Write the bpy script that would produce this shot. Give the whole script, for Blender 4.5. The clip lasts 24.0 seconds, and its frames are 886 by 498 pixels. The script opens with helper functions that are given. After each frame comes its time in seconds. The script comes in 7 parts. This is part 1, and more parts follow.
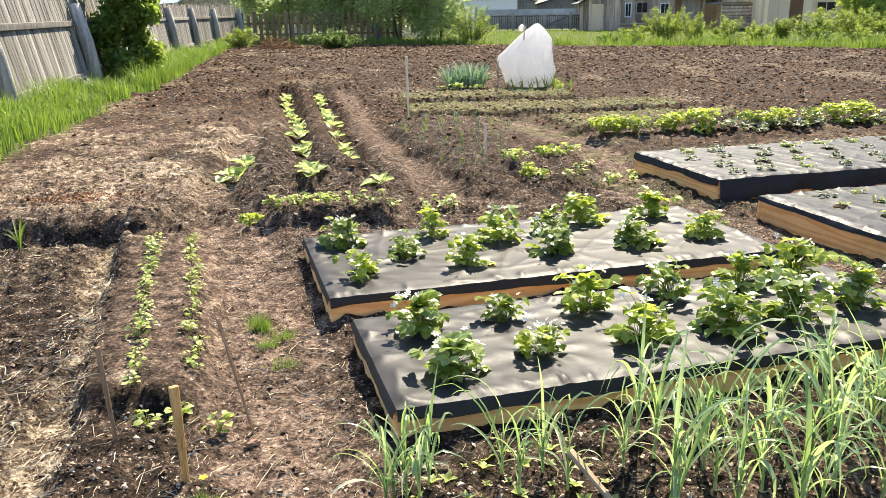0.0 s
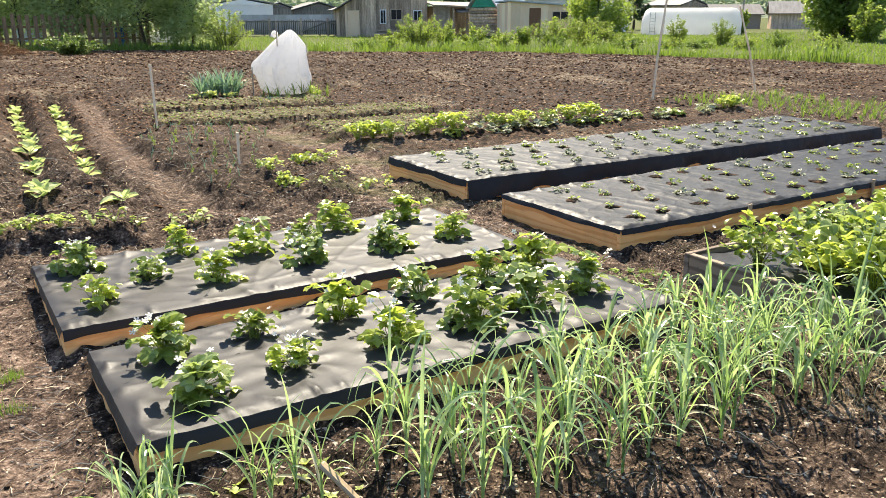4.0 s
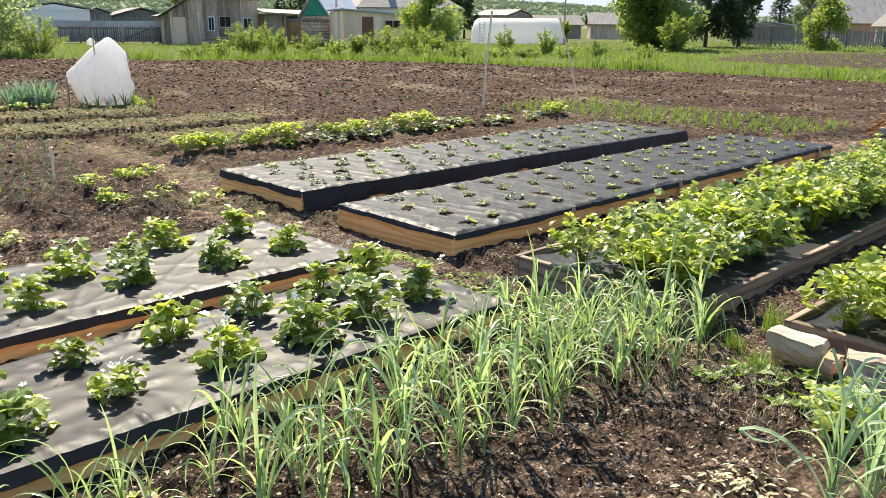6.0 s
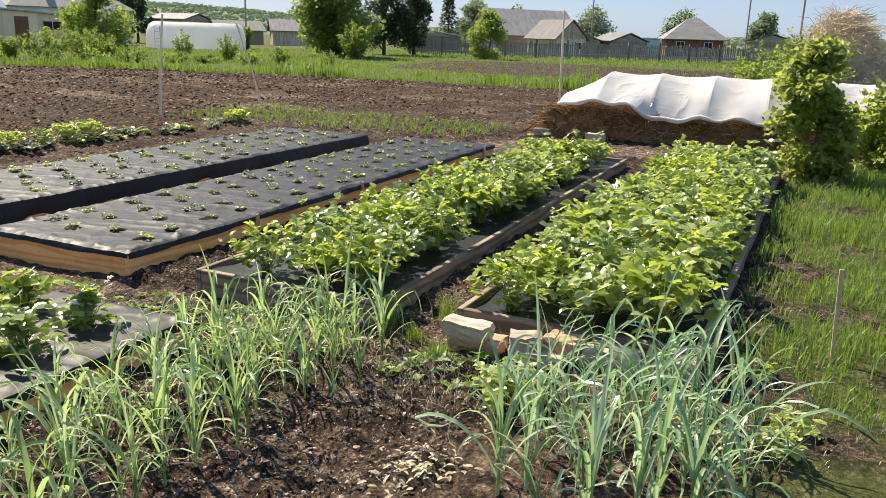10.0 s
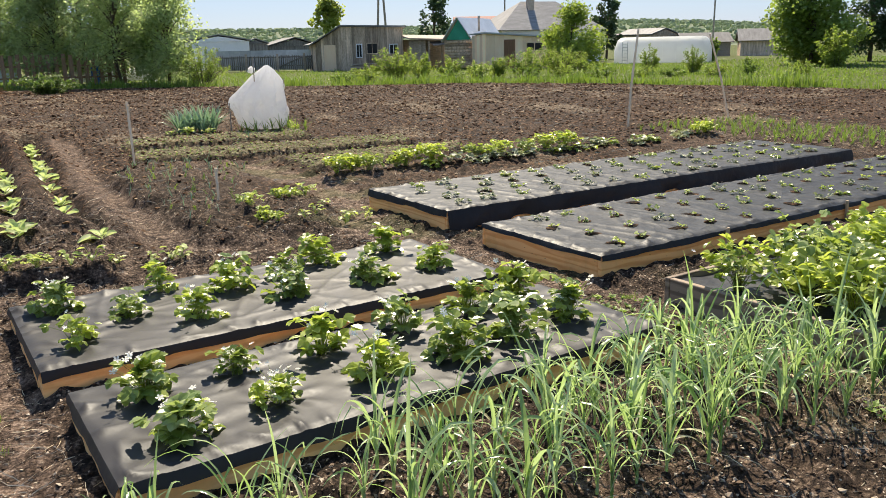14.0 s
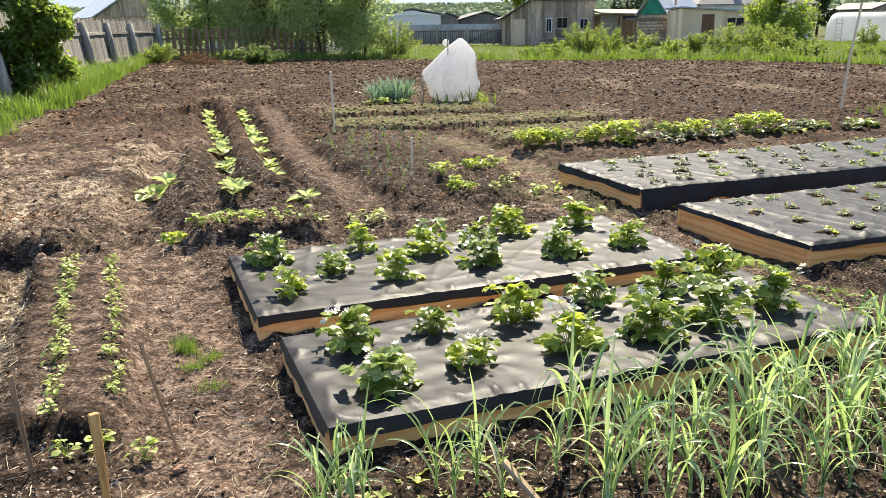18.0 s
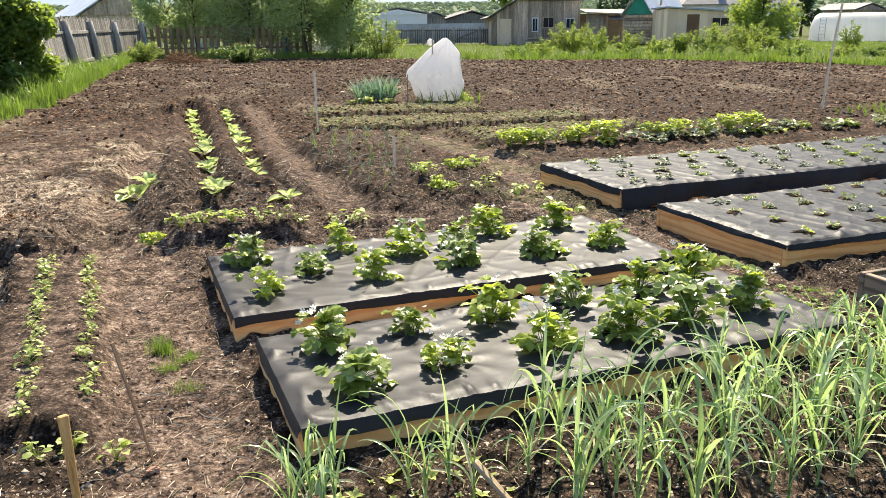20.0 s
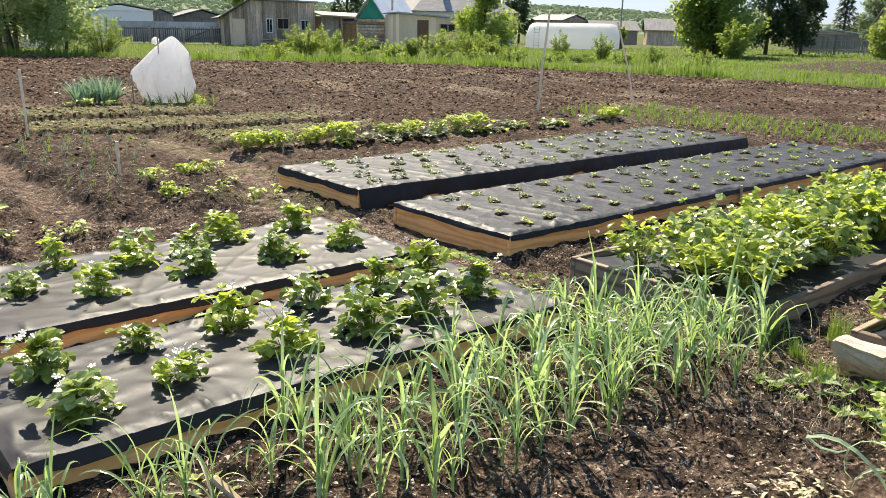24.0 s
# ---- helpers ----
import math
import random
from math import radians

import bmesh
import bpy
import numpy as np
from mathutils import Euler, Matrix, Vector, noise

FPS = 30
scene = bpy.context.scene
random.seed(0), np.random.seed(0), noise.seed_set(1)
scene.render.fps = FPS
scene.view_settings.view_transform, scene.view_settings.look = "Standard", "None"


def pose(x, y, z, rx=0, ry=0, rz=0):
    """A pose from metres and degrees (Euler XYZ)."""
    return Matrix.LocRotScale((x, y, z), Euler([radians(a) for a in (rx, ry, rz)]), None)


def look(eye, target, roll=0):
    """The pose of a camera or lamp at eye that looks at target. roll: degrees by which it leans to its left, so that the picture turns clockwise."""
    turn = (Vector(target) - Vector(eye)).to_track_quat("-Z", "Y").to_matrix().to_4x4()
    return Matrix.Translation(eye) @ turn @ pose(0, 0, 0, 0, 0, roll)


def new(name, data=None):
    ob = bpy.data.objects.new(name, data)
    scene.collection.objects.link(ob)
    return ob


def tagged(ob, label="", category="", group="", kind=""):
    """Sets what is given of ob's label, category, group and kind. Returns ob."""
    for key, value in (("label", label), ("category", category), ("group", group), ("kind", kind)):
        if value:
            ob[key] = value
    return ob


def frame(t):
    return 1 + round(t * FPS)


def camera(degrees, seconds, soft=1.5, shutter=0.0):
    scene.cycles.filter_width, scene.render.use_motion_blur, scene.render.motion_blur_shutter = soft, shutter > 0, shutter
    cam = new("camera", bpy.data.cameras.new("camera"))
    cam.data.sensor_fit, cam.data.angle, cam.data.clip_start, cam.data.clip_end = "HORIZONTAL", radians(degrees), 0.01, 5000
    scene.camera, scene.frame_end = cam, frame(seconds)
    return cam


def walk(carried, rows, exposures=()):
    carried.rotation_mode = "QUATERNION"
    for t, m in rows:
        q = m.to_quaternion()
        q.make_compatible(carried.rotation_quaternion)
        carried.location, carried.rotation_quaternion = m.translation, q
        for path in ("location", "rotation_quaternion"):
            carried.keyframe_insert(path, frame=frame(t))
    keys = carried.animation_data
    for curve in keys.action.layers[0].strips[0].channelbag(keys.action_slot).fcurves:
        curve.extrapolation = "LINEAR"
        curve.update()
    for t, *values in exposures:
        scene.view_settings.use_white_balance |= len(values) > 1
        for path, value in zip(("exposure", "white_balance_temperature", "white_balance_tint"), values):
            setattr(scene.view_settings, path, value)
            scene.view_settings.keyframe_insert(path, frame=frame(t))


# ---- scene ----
cam = camera(58.0, 24.0, soft=0.6)
PATH = [
    (0, (0.119, -0.021, 1.583), (0.09, 1.896, 1.012), -0.9),
    (0.5, (0.124, -0.026, 1.6), (0.116, 1.891, 1.03), -0.7),
    (1, (0.142, -0.037, 1.609), (0.187, 1.88, 1.041), -0.5),
    (1.5, (0.151, -0.025, 1.602), (0.255, 1.891, 1.039), -0.4),
    (2, (0.169, -0.03, 1.611), (0.342, 1.882, 1.053), -0.2),
    (2.5, (0.195, -0.016, 1.584), (0.485, 1.886, 1.035), -0.4),
    (4.5, (0.255, -0.023, 1.611), (0.869, 1.794, 1.045), -0.0),
    (5, (0.262, -0.049, 1.622), (0.989, 1.728, 1.061), 0.1),
    (5.5, (0.283, -0.05, 1.616), (1.095, 1.692, 1.063), 0.3),
    (6, (0.291, -0.052, 1.616), (1.178, 1.656, 1.072), 0.4),
    (6.5, (0.295, -0.063, 1.616), (1.277, 1.593, 1.075), 0.7),
    (7, (0.307, -0.072, 1.619), (1.359, 1.541, 1.078), 0.8),
    (7.5, (0.314, -0.085, 1.618), (1.444, 1.476, 1.08), 1.0),
    (8, (0.324, -0.092, 1.622), (1.536, 1.407, 1.09), 1.3),
    (8.5, (0.343, -0.101, 1.62), (1.637, 1.331, 1.095), 1.5),
    (9, (0.363, -0.099, 1.618), (1.718, 1.276, 1.094), 1.8),
    (9.5, (0.378, -0.102, 1.619), (1.784, 1.222, 1.099), 1.8),
    (10.4, (0.4, -0.09, 1.612), (1.889, 1.138, 1.098), 1.7),
    (11.0, (0.395, -0.045, 1.602), (1.863, 1.208, 1.1), 1.4),
    (11.5, (0.385, -0.012, 1.595), (1.755, 1.361, 1.106), 0.8),
    (12, (0.306, -0.037, 1.607), (1.433, 1.54, 1.116), -0.1),
    (12.5, (0.281, -0.032, 1.611), (1.236, 1.656, 1.122), -0.7),
    (13, (0.274, -0.019, 1.608), (1.099, 1.736, 1.12), -0.9),
    (13.5, (0.254, -0.013, 1.602), (0.954, 1.796, 1.115), -1.1),
    (14, (0.242, -0.018, 1.598), (0.819, 1.833, 1.108), -1.2),
    (14.5, (0.219, -0.018, 1.595), (0.69, 1.861, 1.1), -1.3),
    (15, (0.188, -0.013, 1.585), (0.551, 1.888, 1.08), -1.4),
    (15.5, (0.164, -0.01, 1.585), (0.459, 1.9, 1.072), -1.3),
    (16, (0.155, -0.013, 1.584), (0.43, 1.898, 1.063), -1.1),
    (16.5, (0.14, -0.016, 1.584), (0.363, 1.9, 1.057), -1.1),
    (17, (0.125, -0.015, 1.58), (0.289, 1.905, 1.046), -1.0),
    (17.5, (0.121, -0.012, 1.577), (0.273, 1.908, 1.039), -0.9),
    (19.5, (0.146, -0.017, 1.581), (0.281, 1.903, 1.04), -0.8),
    (20, (0.177, -0.024, 1.585), (0.356, 1.893, 1.043), -0.7),
    (20.5, (0.195, -0.039, 1.593), (0.437, 1.871, 1.053), -0.5),
    (21, (0.207, -0.044, 1.594), (0.545, 1.853, 1.059), -0.3),
    (21.5, (0.203, -0.045, 1.597), (0.649, 1.832, 1.067), 0.1),
    (22, (0.203, -0.049, 1.595), (0.754, 1.8, 1.067), 0.4),
    (22.5, (0.215, -0.04, 1.59), (0.826, 1.79, 1.065), 0.6),
    (23, (0.225, -0.039, 1.585), (0.889, 1.772, 1.059), 0.8),
    (23.5, (0.228, -0.037, 1.582), (0.938, 1.756, 1.051), 0.9),
    (24, (0.24, -0.038, 1.584), (1.02, 1.725, 1.048), 1.0),
]
walk(cam, [(t, look(eye, target, roll)) for t, eye, target, roll in PATH],
     [(t, stops, 7150, 12) for t, stops in ((0, 1.5), (2.5, 1.42), (5, 1.37), (7, 1.17), (9.5, 1.0), (11.5, 0.96), (14, 0.98), (17, 1.2), (20, 1.27), (24, 1.22))])

# ---- light ----
SUN_AZ, SUN_EL = radians(14), radians(47)      # towards +y, a little right; height over the horizon
world = bpy.data.worlds.new("sky")
scene.world = world
world.use_nodes = True
wn = world.node_tree.nodes
sky = wn.new("ShaderNodeTexSky")
sky.sky_type, sky.sun_disc = "NISHITA", False
sky.sun_elevation, sky.sun_rotation = SUN_EL, SUN_AZ
sky.air_density, sky.dust_density, sky.ozone_density = 1.0, 0.9, 2.0
sky.altitude = 900
wn["Background"].inputs["Strength"].default_value = 0.07
haze = wn.new("ShaderNodeMix")                  # thin even haze over the clear sky
haze.data_type = "RGBA"
haze.inputs[0].default_value, haze.inputs[7].default_value = 0.62, (2.1, 3.6, 6.5, 1)
world.node_tree.links.new(sky.outputs["Color"], haze.inputs[6])
world.node_tree.links.new(haze.outputs[2], wn["Background"].inputs["Color"])
sun = new("sun", bpy.data.lights.new("sun", "SUN"))
sun.data.energy, sun.data.angle, sun.data.color = 5.0, radians(0.6), (1.0, 0.92, 0.77)
sun.matrix_world = look((math.sin(SUN_AZ) * 60, math.cos(SUN_AZ) * 60, math.tan(SUN_EL) * 60), (0, 0, 0))

rng = np.random.default_rng(7)


# ---- materials ----
def nodes_of(name):
    m = bpy.data.materials.new(name)
    m.use_nodes = True
    return m, m.node_tree.nodes, m.node_tree.links


def noise_node(N, L, vec, scale, detail=5.0, rough=0.6):
    n = N.new("ShaderNodeTexNoise")
    n.inputs["Scale"].default_value, n.inputs["Detail"].default_value, n.inputs["Roughness"].default_value = scale, detail, rough
    L.new(vec, n.inputs["Vector"])
    return n.outputs["Fac"]


def ramp(N, L, fac, stops):
    r = N.new("ShaderNodeValToRGB")
    while len(r.color_ramp.elements) < len(stops):
        r.color_ramp.elements.new(0.5)
    for e, (p, c) in zip(r.color_ramp.elements, stops):
        e.position, e.color = p, (*c, 1)
    L.new(fac, r.inputs["Fac"])
    return r.outputs["Color"]


def mixed(N, L, fac, a, b, mode="MIX"):
    n = N.new("ShaderNodeMix")
    n.data_type, n.blend_type = "RGBA", mode
    for sock, v in ((n.inputs[0], fac), (n.inputs[6], a), (n.inputs[7], b)):
        if isinstance(v, (int, float)):
            sock.default_value = v
        elif isinstance(v, tuple):
            sock.default_value = (*v, 1)
        else:
            L.new(v, sock)
    return n.outputs[2]


def surf(name, dark, light, scale=8.0, fine=60.0, rough=0.8, bump=0.3, dist=0.01, stretch=(1, 1, 1), metal=0.0, vary=0.25, spec=0.4):
    """A plain surface: two colours mixed by coarse and fine grain, a bump from both, and a shift of tone from piece to piece."""
    m, N, L = nodes_of(name)
    bs = N["Principled BSDF"]
    co = N.new("ShaderNodeTexCoord")
    mp = N.new("ShaderNodeMapping")
    mp.inputs["Scale"].default_value = stretch
    L.new(co.outputs["Object"], mp.inputs["Vector"])
    info = N.new("ShaderNodeObjectInfo")
    add = N.new("ShaderNodeVectorMath")
    L.new(mp.outputs["Vector"], add.inputs[0])
    sc = N.new("ShaderNodeVectorMath")
    sc.operation = "SCALE"
    sc.inputs[0].default_value = (37.0, 19.0, 23.0)
    L.new(info.outputs["Random"], sc.inputs["Scale"])
    L.new(sc.outputs[0], add.inputs[1])
    a, b = noise_node(N, L, add.outputs[0], scale), noise_node(N, L, add.outputs[0], fine, 4.0)
    fac = mixed(N, L, 0.4, a, b)
    col = ramp(N, L, fac, [(0.33, dark), (0.66, light)])
    tone = N.new("ShaderNodeHueSaturation")
    mr = N.new("ShaderNodeMapRange")
    mr.inputs["To Min"].default_value, mr.inputs["To Max"].default_value = 1 - vary, 1 + vary
    L.new(info.outputs["Random"], mr.inputs["Value"])
    L.new(mr.outputs[0], tone.inputs["Value"])
    L.new(col, tone.inputs["Color"])
    L.new(tone.outputs[0], bs.inputs["Base Color"])
    bp = N.new("ShaderNodeBump")
    bp.inputs["Strength"].default_value, bp.inputs["Distance"].default_value = bump, dist
    L.new(fac, bp.inputs["Height"])
    L.new(bp.outputs[0], bs.inputs["Normal"])
    bs.inputs["Roughness"].default_value, bs.inputs["Metallic"].default_value = rough, metal
    bs.inputs["Specular IOR Level"].default_value = spec
    return m


def leafy(name, dark, light, through_light=(0.25, 0.4, 0.03), share=0.35, rough=0.45, scale=9.0, bump=0.25):
    """Leaves: gloss on top, light passing through from behind, tone varied from leaf to leaf."""
    m, N, L = nodes_of(name)
    bs, out = N["Principled BSDF"], N["Material Output"]
    co = N.new("ShaderNodeTexCoord")
    geo, info = N.new("ShaderNodeNewGeometry"), N.new("ShaderNodeObjectInfo")
    n = noise_node(N, L, co.outputs["Object"], scale, 3.0)
    add = N.new("ShaderNodeMath")
    L.new(geo.outputs["Random Per Island"], add.inputs[0])
    L.new(info.outputs["Random"], add.inputs[1])
    fr = N.new("ShaderNodeMath")
    fr.operation = "FRACT"
    L.new(add.outputs[0], fr.inputs[0])
    fac = mixed(N, L, 0.55, n, fr.outputs[0])
    col = ramp(N, L, fac, [(0.2, dark), (0.8, light)])
    L.new(col, bs.inputs["Base Color"])
    bs.inputs["Roughness"].default_value, bs.inputs["Specular IOR Level"].default_value = rough, 0.5
    bp = N.new("ShaderNodeBump")
    bp.inputs["Strength"].default_value, bp.inputs["Distance"].default_value = bump, 0.004
    L.new(noise_node(N, L, co.outputs["Object"], scale * 9, 2.0), bp.inputs["Height"])
    L.new(bp.outputs[0], bs.inputs["Normal"])
    tr = N.new("ShaderNodeBsdfTranslucent")
    L.new(mixed(N, L, 0.5, col, through_light), tr.inputs["Color"])
    mx = N.new("ShaderNodeMixShader")
    mx.inputs[0].default_value = share
    L.new(bs.outputs[0], mx.inputs[1])
    L.new(tr.outputs[0], mx.inputs[2])
    L.new(mx.outputs[0], out.inputs["Surface"])
    return m


def sheeting(name, col, rough, share, bump=0.25, scale=2.5, fine=18.0, gloss=0.42, blend=0.35, facets=6.0, crumple=0.25):
    """Woven cover or film; share: how much light passes through."""
    m, N, L = nodes_of(name)
    bs, out = N["Principled BSDF"], N["Material Output"]
    co = N.new("ShaderNodeTexCoord")
    a, b = noise_node(N, L, co.outputs["Object"], scale, 5.0), noise_node(N, L, co.outputs["Object"], fine, 3.0)
    L.new(ramp(N, L, a, [(0.3, tuple(0.8 * c for c in col)), (0.7, col)]), bs.inputs["Base Color"])
    rr = N.new("ShaderNodeMapRange")
    rr.inputs["To Min"].default_value, rr.inputs["To Max"].default_value = rough - 0.08, rough + 0.1
    L.new(b, rr.inputs["Value"])
    L.new(rr.outputs[0], bs.inputs["Roughness"])
    bs.inputs["Specular IOR Level"].default_value = gloss
    if not share:
        bs.inputs["Specular Tint"].default_value = (0.82, 0.91, 1.0, 1)
    bp = N.new("ShaderNodeBump")
    bp.inputs["Strength"].default_value, bp.inputs["Distance"].default_value = bump, 0.02
    vo = N.new("ShaderNodeTexVoronoi")             # crumpled facets
    vo.inputs["Scale"].default_value = facets
    wave = N.new("ShaderNodeTexNoise")
    wave.inputs["Scale"].default_value = 3.0
    L.new(co.outputs["Object"], wave.inputs["Vector"])
    L.new(mixed(N, L, 0.25, co.outputs["Object"], wave.outputs["Color"]), vo.inputs["Vector"])
    L.new(mixed(N, L, crumple, mixed(N, L, blend, a, b), vo.outputs["Distance"]), bp.inputs["Height"])
    L.new(bp.outputs[0], bs.inputs["Normal"])
    if share:
        tr = N.new("ShaderNodeBsdfTranslucent")
        tr.inputs["Color"].default_value = (*col, 1)
        mx = N.new("ShaderNodeMixShader")
        mx.inputs[0].default_value = share
        L.new(bs.outputs[0], mx.inputs[1])
        L.new(tr.outputs[0], mx.inputs[2])
        L.new(mx.outputs[0], out.inputs["Surface"])
    return m


def soil_material():
    m, N, L = nodes_of("ground_soil")
    bs = N["Principled BSDF"]
    co, at = N.new("ShaderNodeTexCoord"), N.new("ShaderNodeAttribute")
    at.attribute_name = "zone"
    sep = N.new("ShaderNodeSeparateColor")
    L.new(at.outputs["Color"], sep.inputs[0])
    P = co.outputs["Object"]
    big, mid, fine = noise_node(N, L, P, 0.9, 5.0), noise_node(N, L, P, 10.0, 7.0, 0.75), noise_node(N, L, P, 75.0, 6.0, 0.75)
    warp = N.new("ShaderNodeTexNoise")             # crumbs: rounded grains at two sizes, the shade in their gaps painted dark
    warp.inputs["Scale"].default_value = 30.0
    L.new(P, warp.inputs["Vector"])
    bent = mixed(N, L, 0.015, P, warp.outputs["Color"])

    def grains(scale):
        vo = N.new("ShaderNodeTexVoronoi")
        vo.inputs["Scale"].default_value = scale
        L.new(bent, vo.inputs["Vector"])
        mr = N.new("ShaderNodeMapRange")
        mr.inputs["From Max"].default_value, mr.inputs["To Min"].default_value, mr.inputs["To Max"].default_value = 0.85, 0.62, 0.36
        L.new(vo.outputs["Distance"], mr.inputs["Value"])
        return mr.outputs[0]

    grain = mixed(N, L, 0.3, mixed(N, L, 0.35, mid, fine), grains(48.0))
    # near-black low stops paint crevice shade; the same grain sets the bump
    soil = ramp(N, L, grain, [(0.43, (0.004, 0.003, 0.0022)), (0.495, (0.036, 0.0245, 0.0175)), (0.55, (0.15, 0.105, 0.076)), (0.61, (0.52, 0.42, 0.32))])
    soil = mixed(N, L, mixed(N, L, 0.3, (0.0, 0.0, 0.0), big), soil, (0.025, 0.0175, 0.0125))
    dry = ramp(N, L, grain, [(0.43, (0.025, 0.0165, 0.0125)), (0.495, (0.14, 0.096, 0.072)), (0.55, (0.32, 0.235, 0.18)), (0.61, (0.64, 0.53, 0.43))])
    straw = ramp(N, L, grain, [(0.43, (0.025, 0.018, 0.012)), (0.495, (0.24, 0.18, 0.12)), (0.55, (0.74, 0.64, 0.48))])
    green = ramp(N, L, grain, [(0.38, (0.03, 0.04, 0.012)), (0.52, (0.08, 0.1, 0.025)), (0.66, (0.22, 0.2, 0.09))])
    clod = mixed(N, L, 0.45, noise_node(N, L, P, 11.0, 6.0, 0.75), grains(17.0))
    # field soil, with shade between clods painted into the lowest stop
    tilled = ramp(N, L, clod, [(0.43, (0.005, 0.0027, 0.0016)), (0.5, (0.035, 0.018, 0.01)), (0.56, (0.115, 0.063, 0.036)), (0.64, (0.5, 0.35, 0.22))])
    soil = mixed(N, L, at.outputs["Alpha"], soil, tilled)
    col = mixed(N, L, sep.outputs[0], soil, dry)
    col = mixed(N, L, sep.outputs[2], col, straw)
    col = mixed(N, L, sep.outputs[1], col, green)
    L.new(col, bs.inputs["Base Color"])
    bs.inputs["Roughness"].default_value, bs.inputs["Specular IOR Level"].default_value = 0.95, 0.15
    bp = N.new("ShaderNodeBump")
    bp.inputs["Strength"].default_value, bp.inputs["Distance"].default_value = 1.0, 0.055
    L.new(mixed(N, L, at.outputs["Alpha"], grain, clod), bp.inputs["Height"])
    L.new(bp.outputs[0], bs.inputs["Normal"])
    return m


SOIL = soil_material()


def crumbly(name, stops):
    """Soil crumbs: each one of its own tone, from wet dark to dry pale."""
    m, N, L = nodes_of(name)
    bs, geo, co = N["Principled BSDF"], N.new("ShaderNodeNewGeometry"), N.new("ShaderNodeTexCoord")
    n = noise_node(N, L, co.outputs["Object"], 30.0, 4.0)
    col = ramp(N, L, geo.outputs["Random Per Island"], stops)
    L.new(mixed(N, L, n, mixed(N, L, 1.0, col, (0.5, 0.5, 0.5), "MULTIPLY"), col), bs.inputs["Base Color"])
    bs.inputs["Roughness"].default_value, bs.inputs["Specular IOR Level"].default_value = 0.95, 0.1
    return m


CLOD = crumbly("soil_crumbs", [(0.0, (0.03, 0.02, 0.014)), (0.4, (0.078, 0.052, 0.037)), (0.7, (0.22, 0.157, 0.113)), (1.0, (0.72, 0.61, 0.48))])
FIELDCLOD = crumbly("field_crumbs", [(0.0, (0.04, 0.02, 0.011)), (0.5, (0.11, 0.057, 0.031)), (0.82, (0.235, 0.138, 0.08)), (1.0, (0.6, 0.45, 0.29))])
FIBRE = crumbly("manure_fibres", [(0.0, (0.08, 0.036, 0.016)), (0.4, (0.28, 0.14, 0.064)), (0.75, (0.56, 0.33, 0.17)), (1.0, (0.72, 0.52, 0.31))])
RUST = crumbly("rusty_ash", [(0.0, (0.12, 0.04, 0.015)), (0.5, (0.34, 0.13, 0.05)), (1.0, (0.6, 0.34, 0.18))])
BARKED = surf("barked_stick", (0.12, 0.065, 0.035), (0.42, 0.27, 0.16), 6, 50, 0.85, 0.5, 0.004, (6, 6, 0.6), vary=0.1)
PEGWOOD = surf("split_peg_wood", (0.3, 0.13, 0.03), (0.85, 0.52, 0.2), 5, 50, 0.7, 0.5, 0.004, (7, 7, 0.7), vary=0.05)
PALEPOLE = surf("pale_pole_wood", (0.8, 0.58, 0.38), (0.96, 0.8, 0.58), 6, 60, 0.7, 0.3, 0.004, (4, 4, 0.5), vary=0.1)
STRAW = surf("dry_straw", (0.36, 0.28, 0.17), (0.8, 0.7, 0.52), 3, 30, 0.8, 0.2, 0.005)


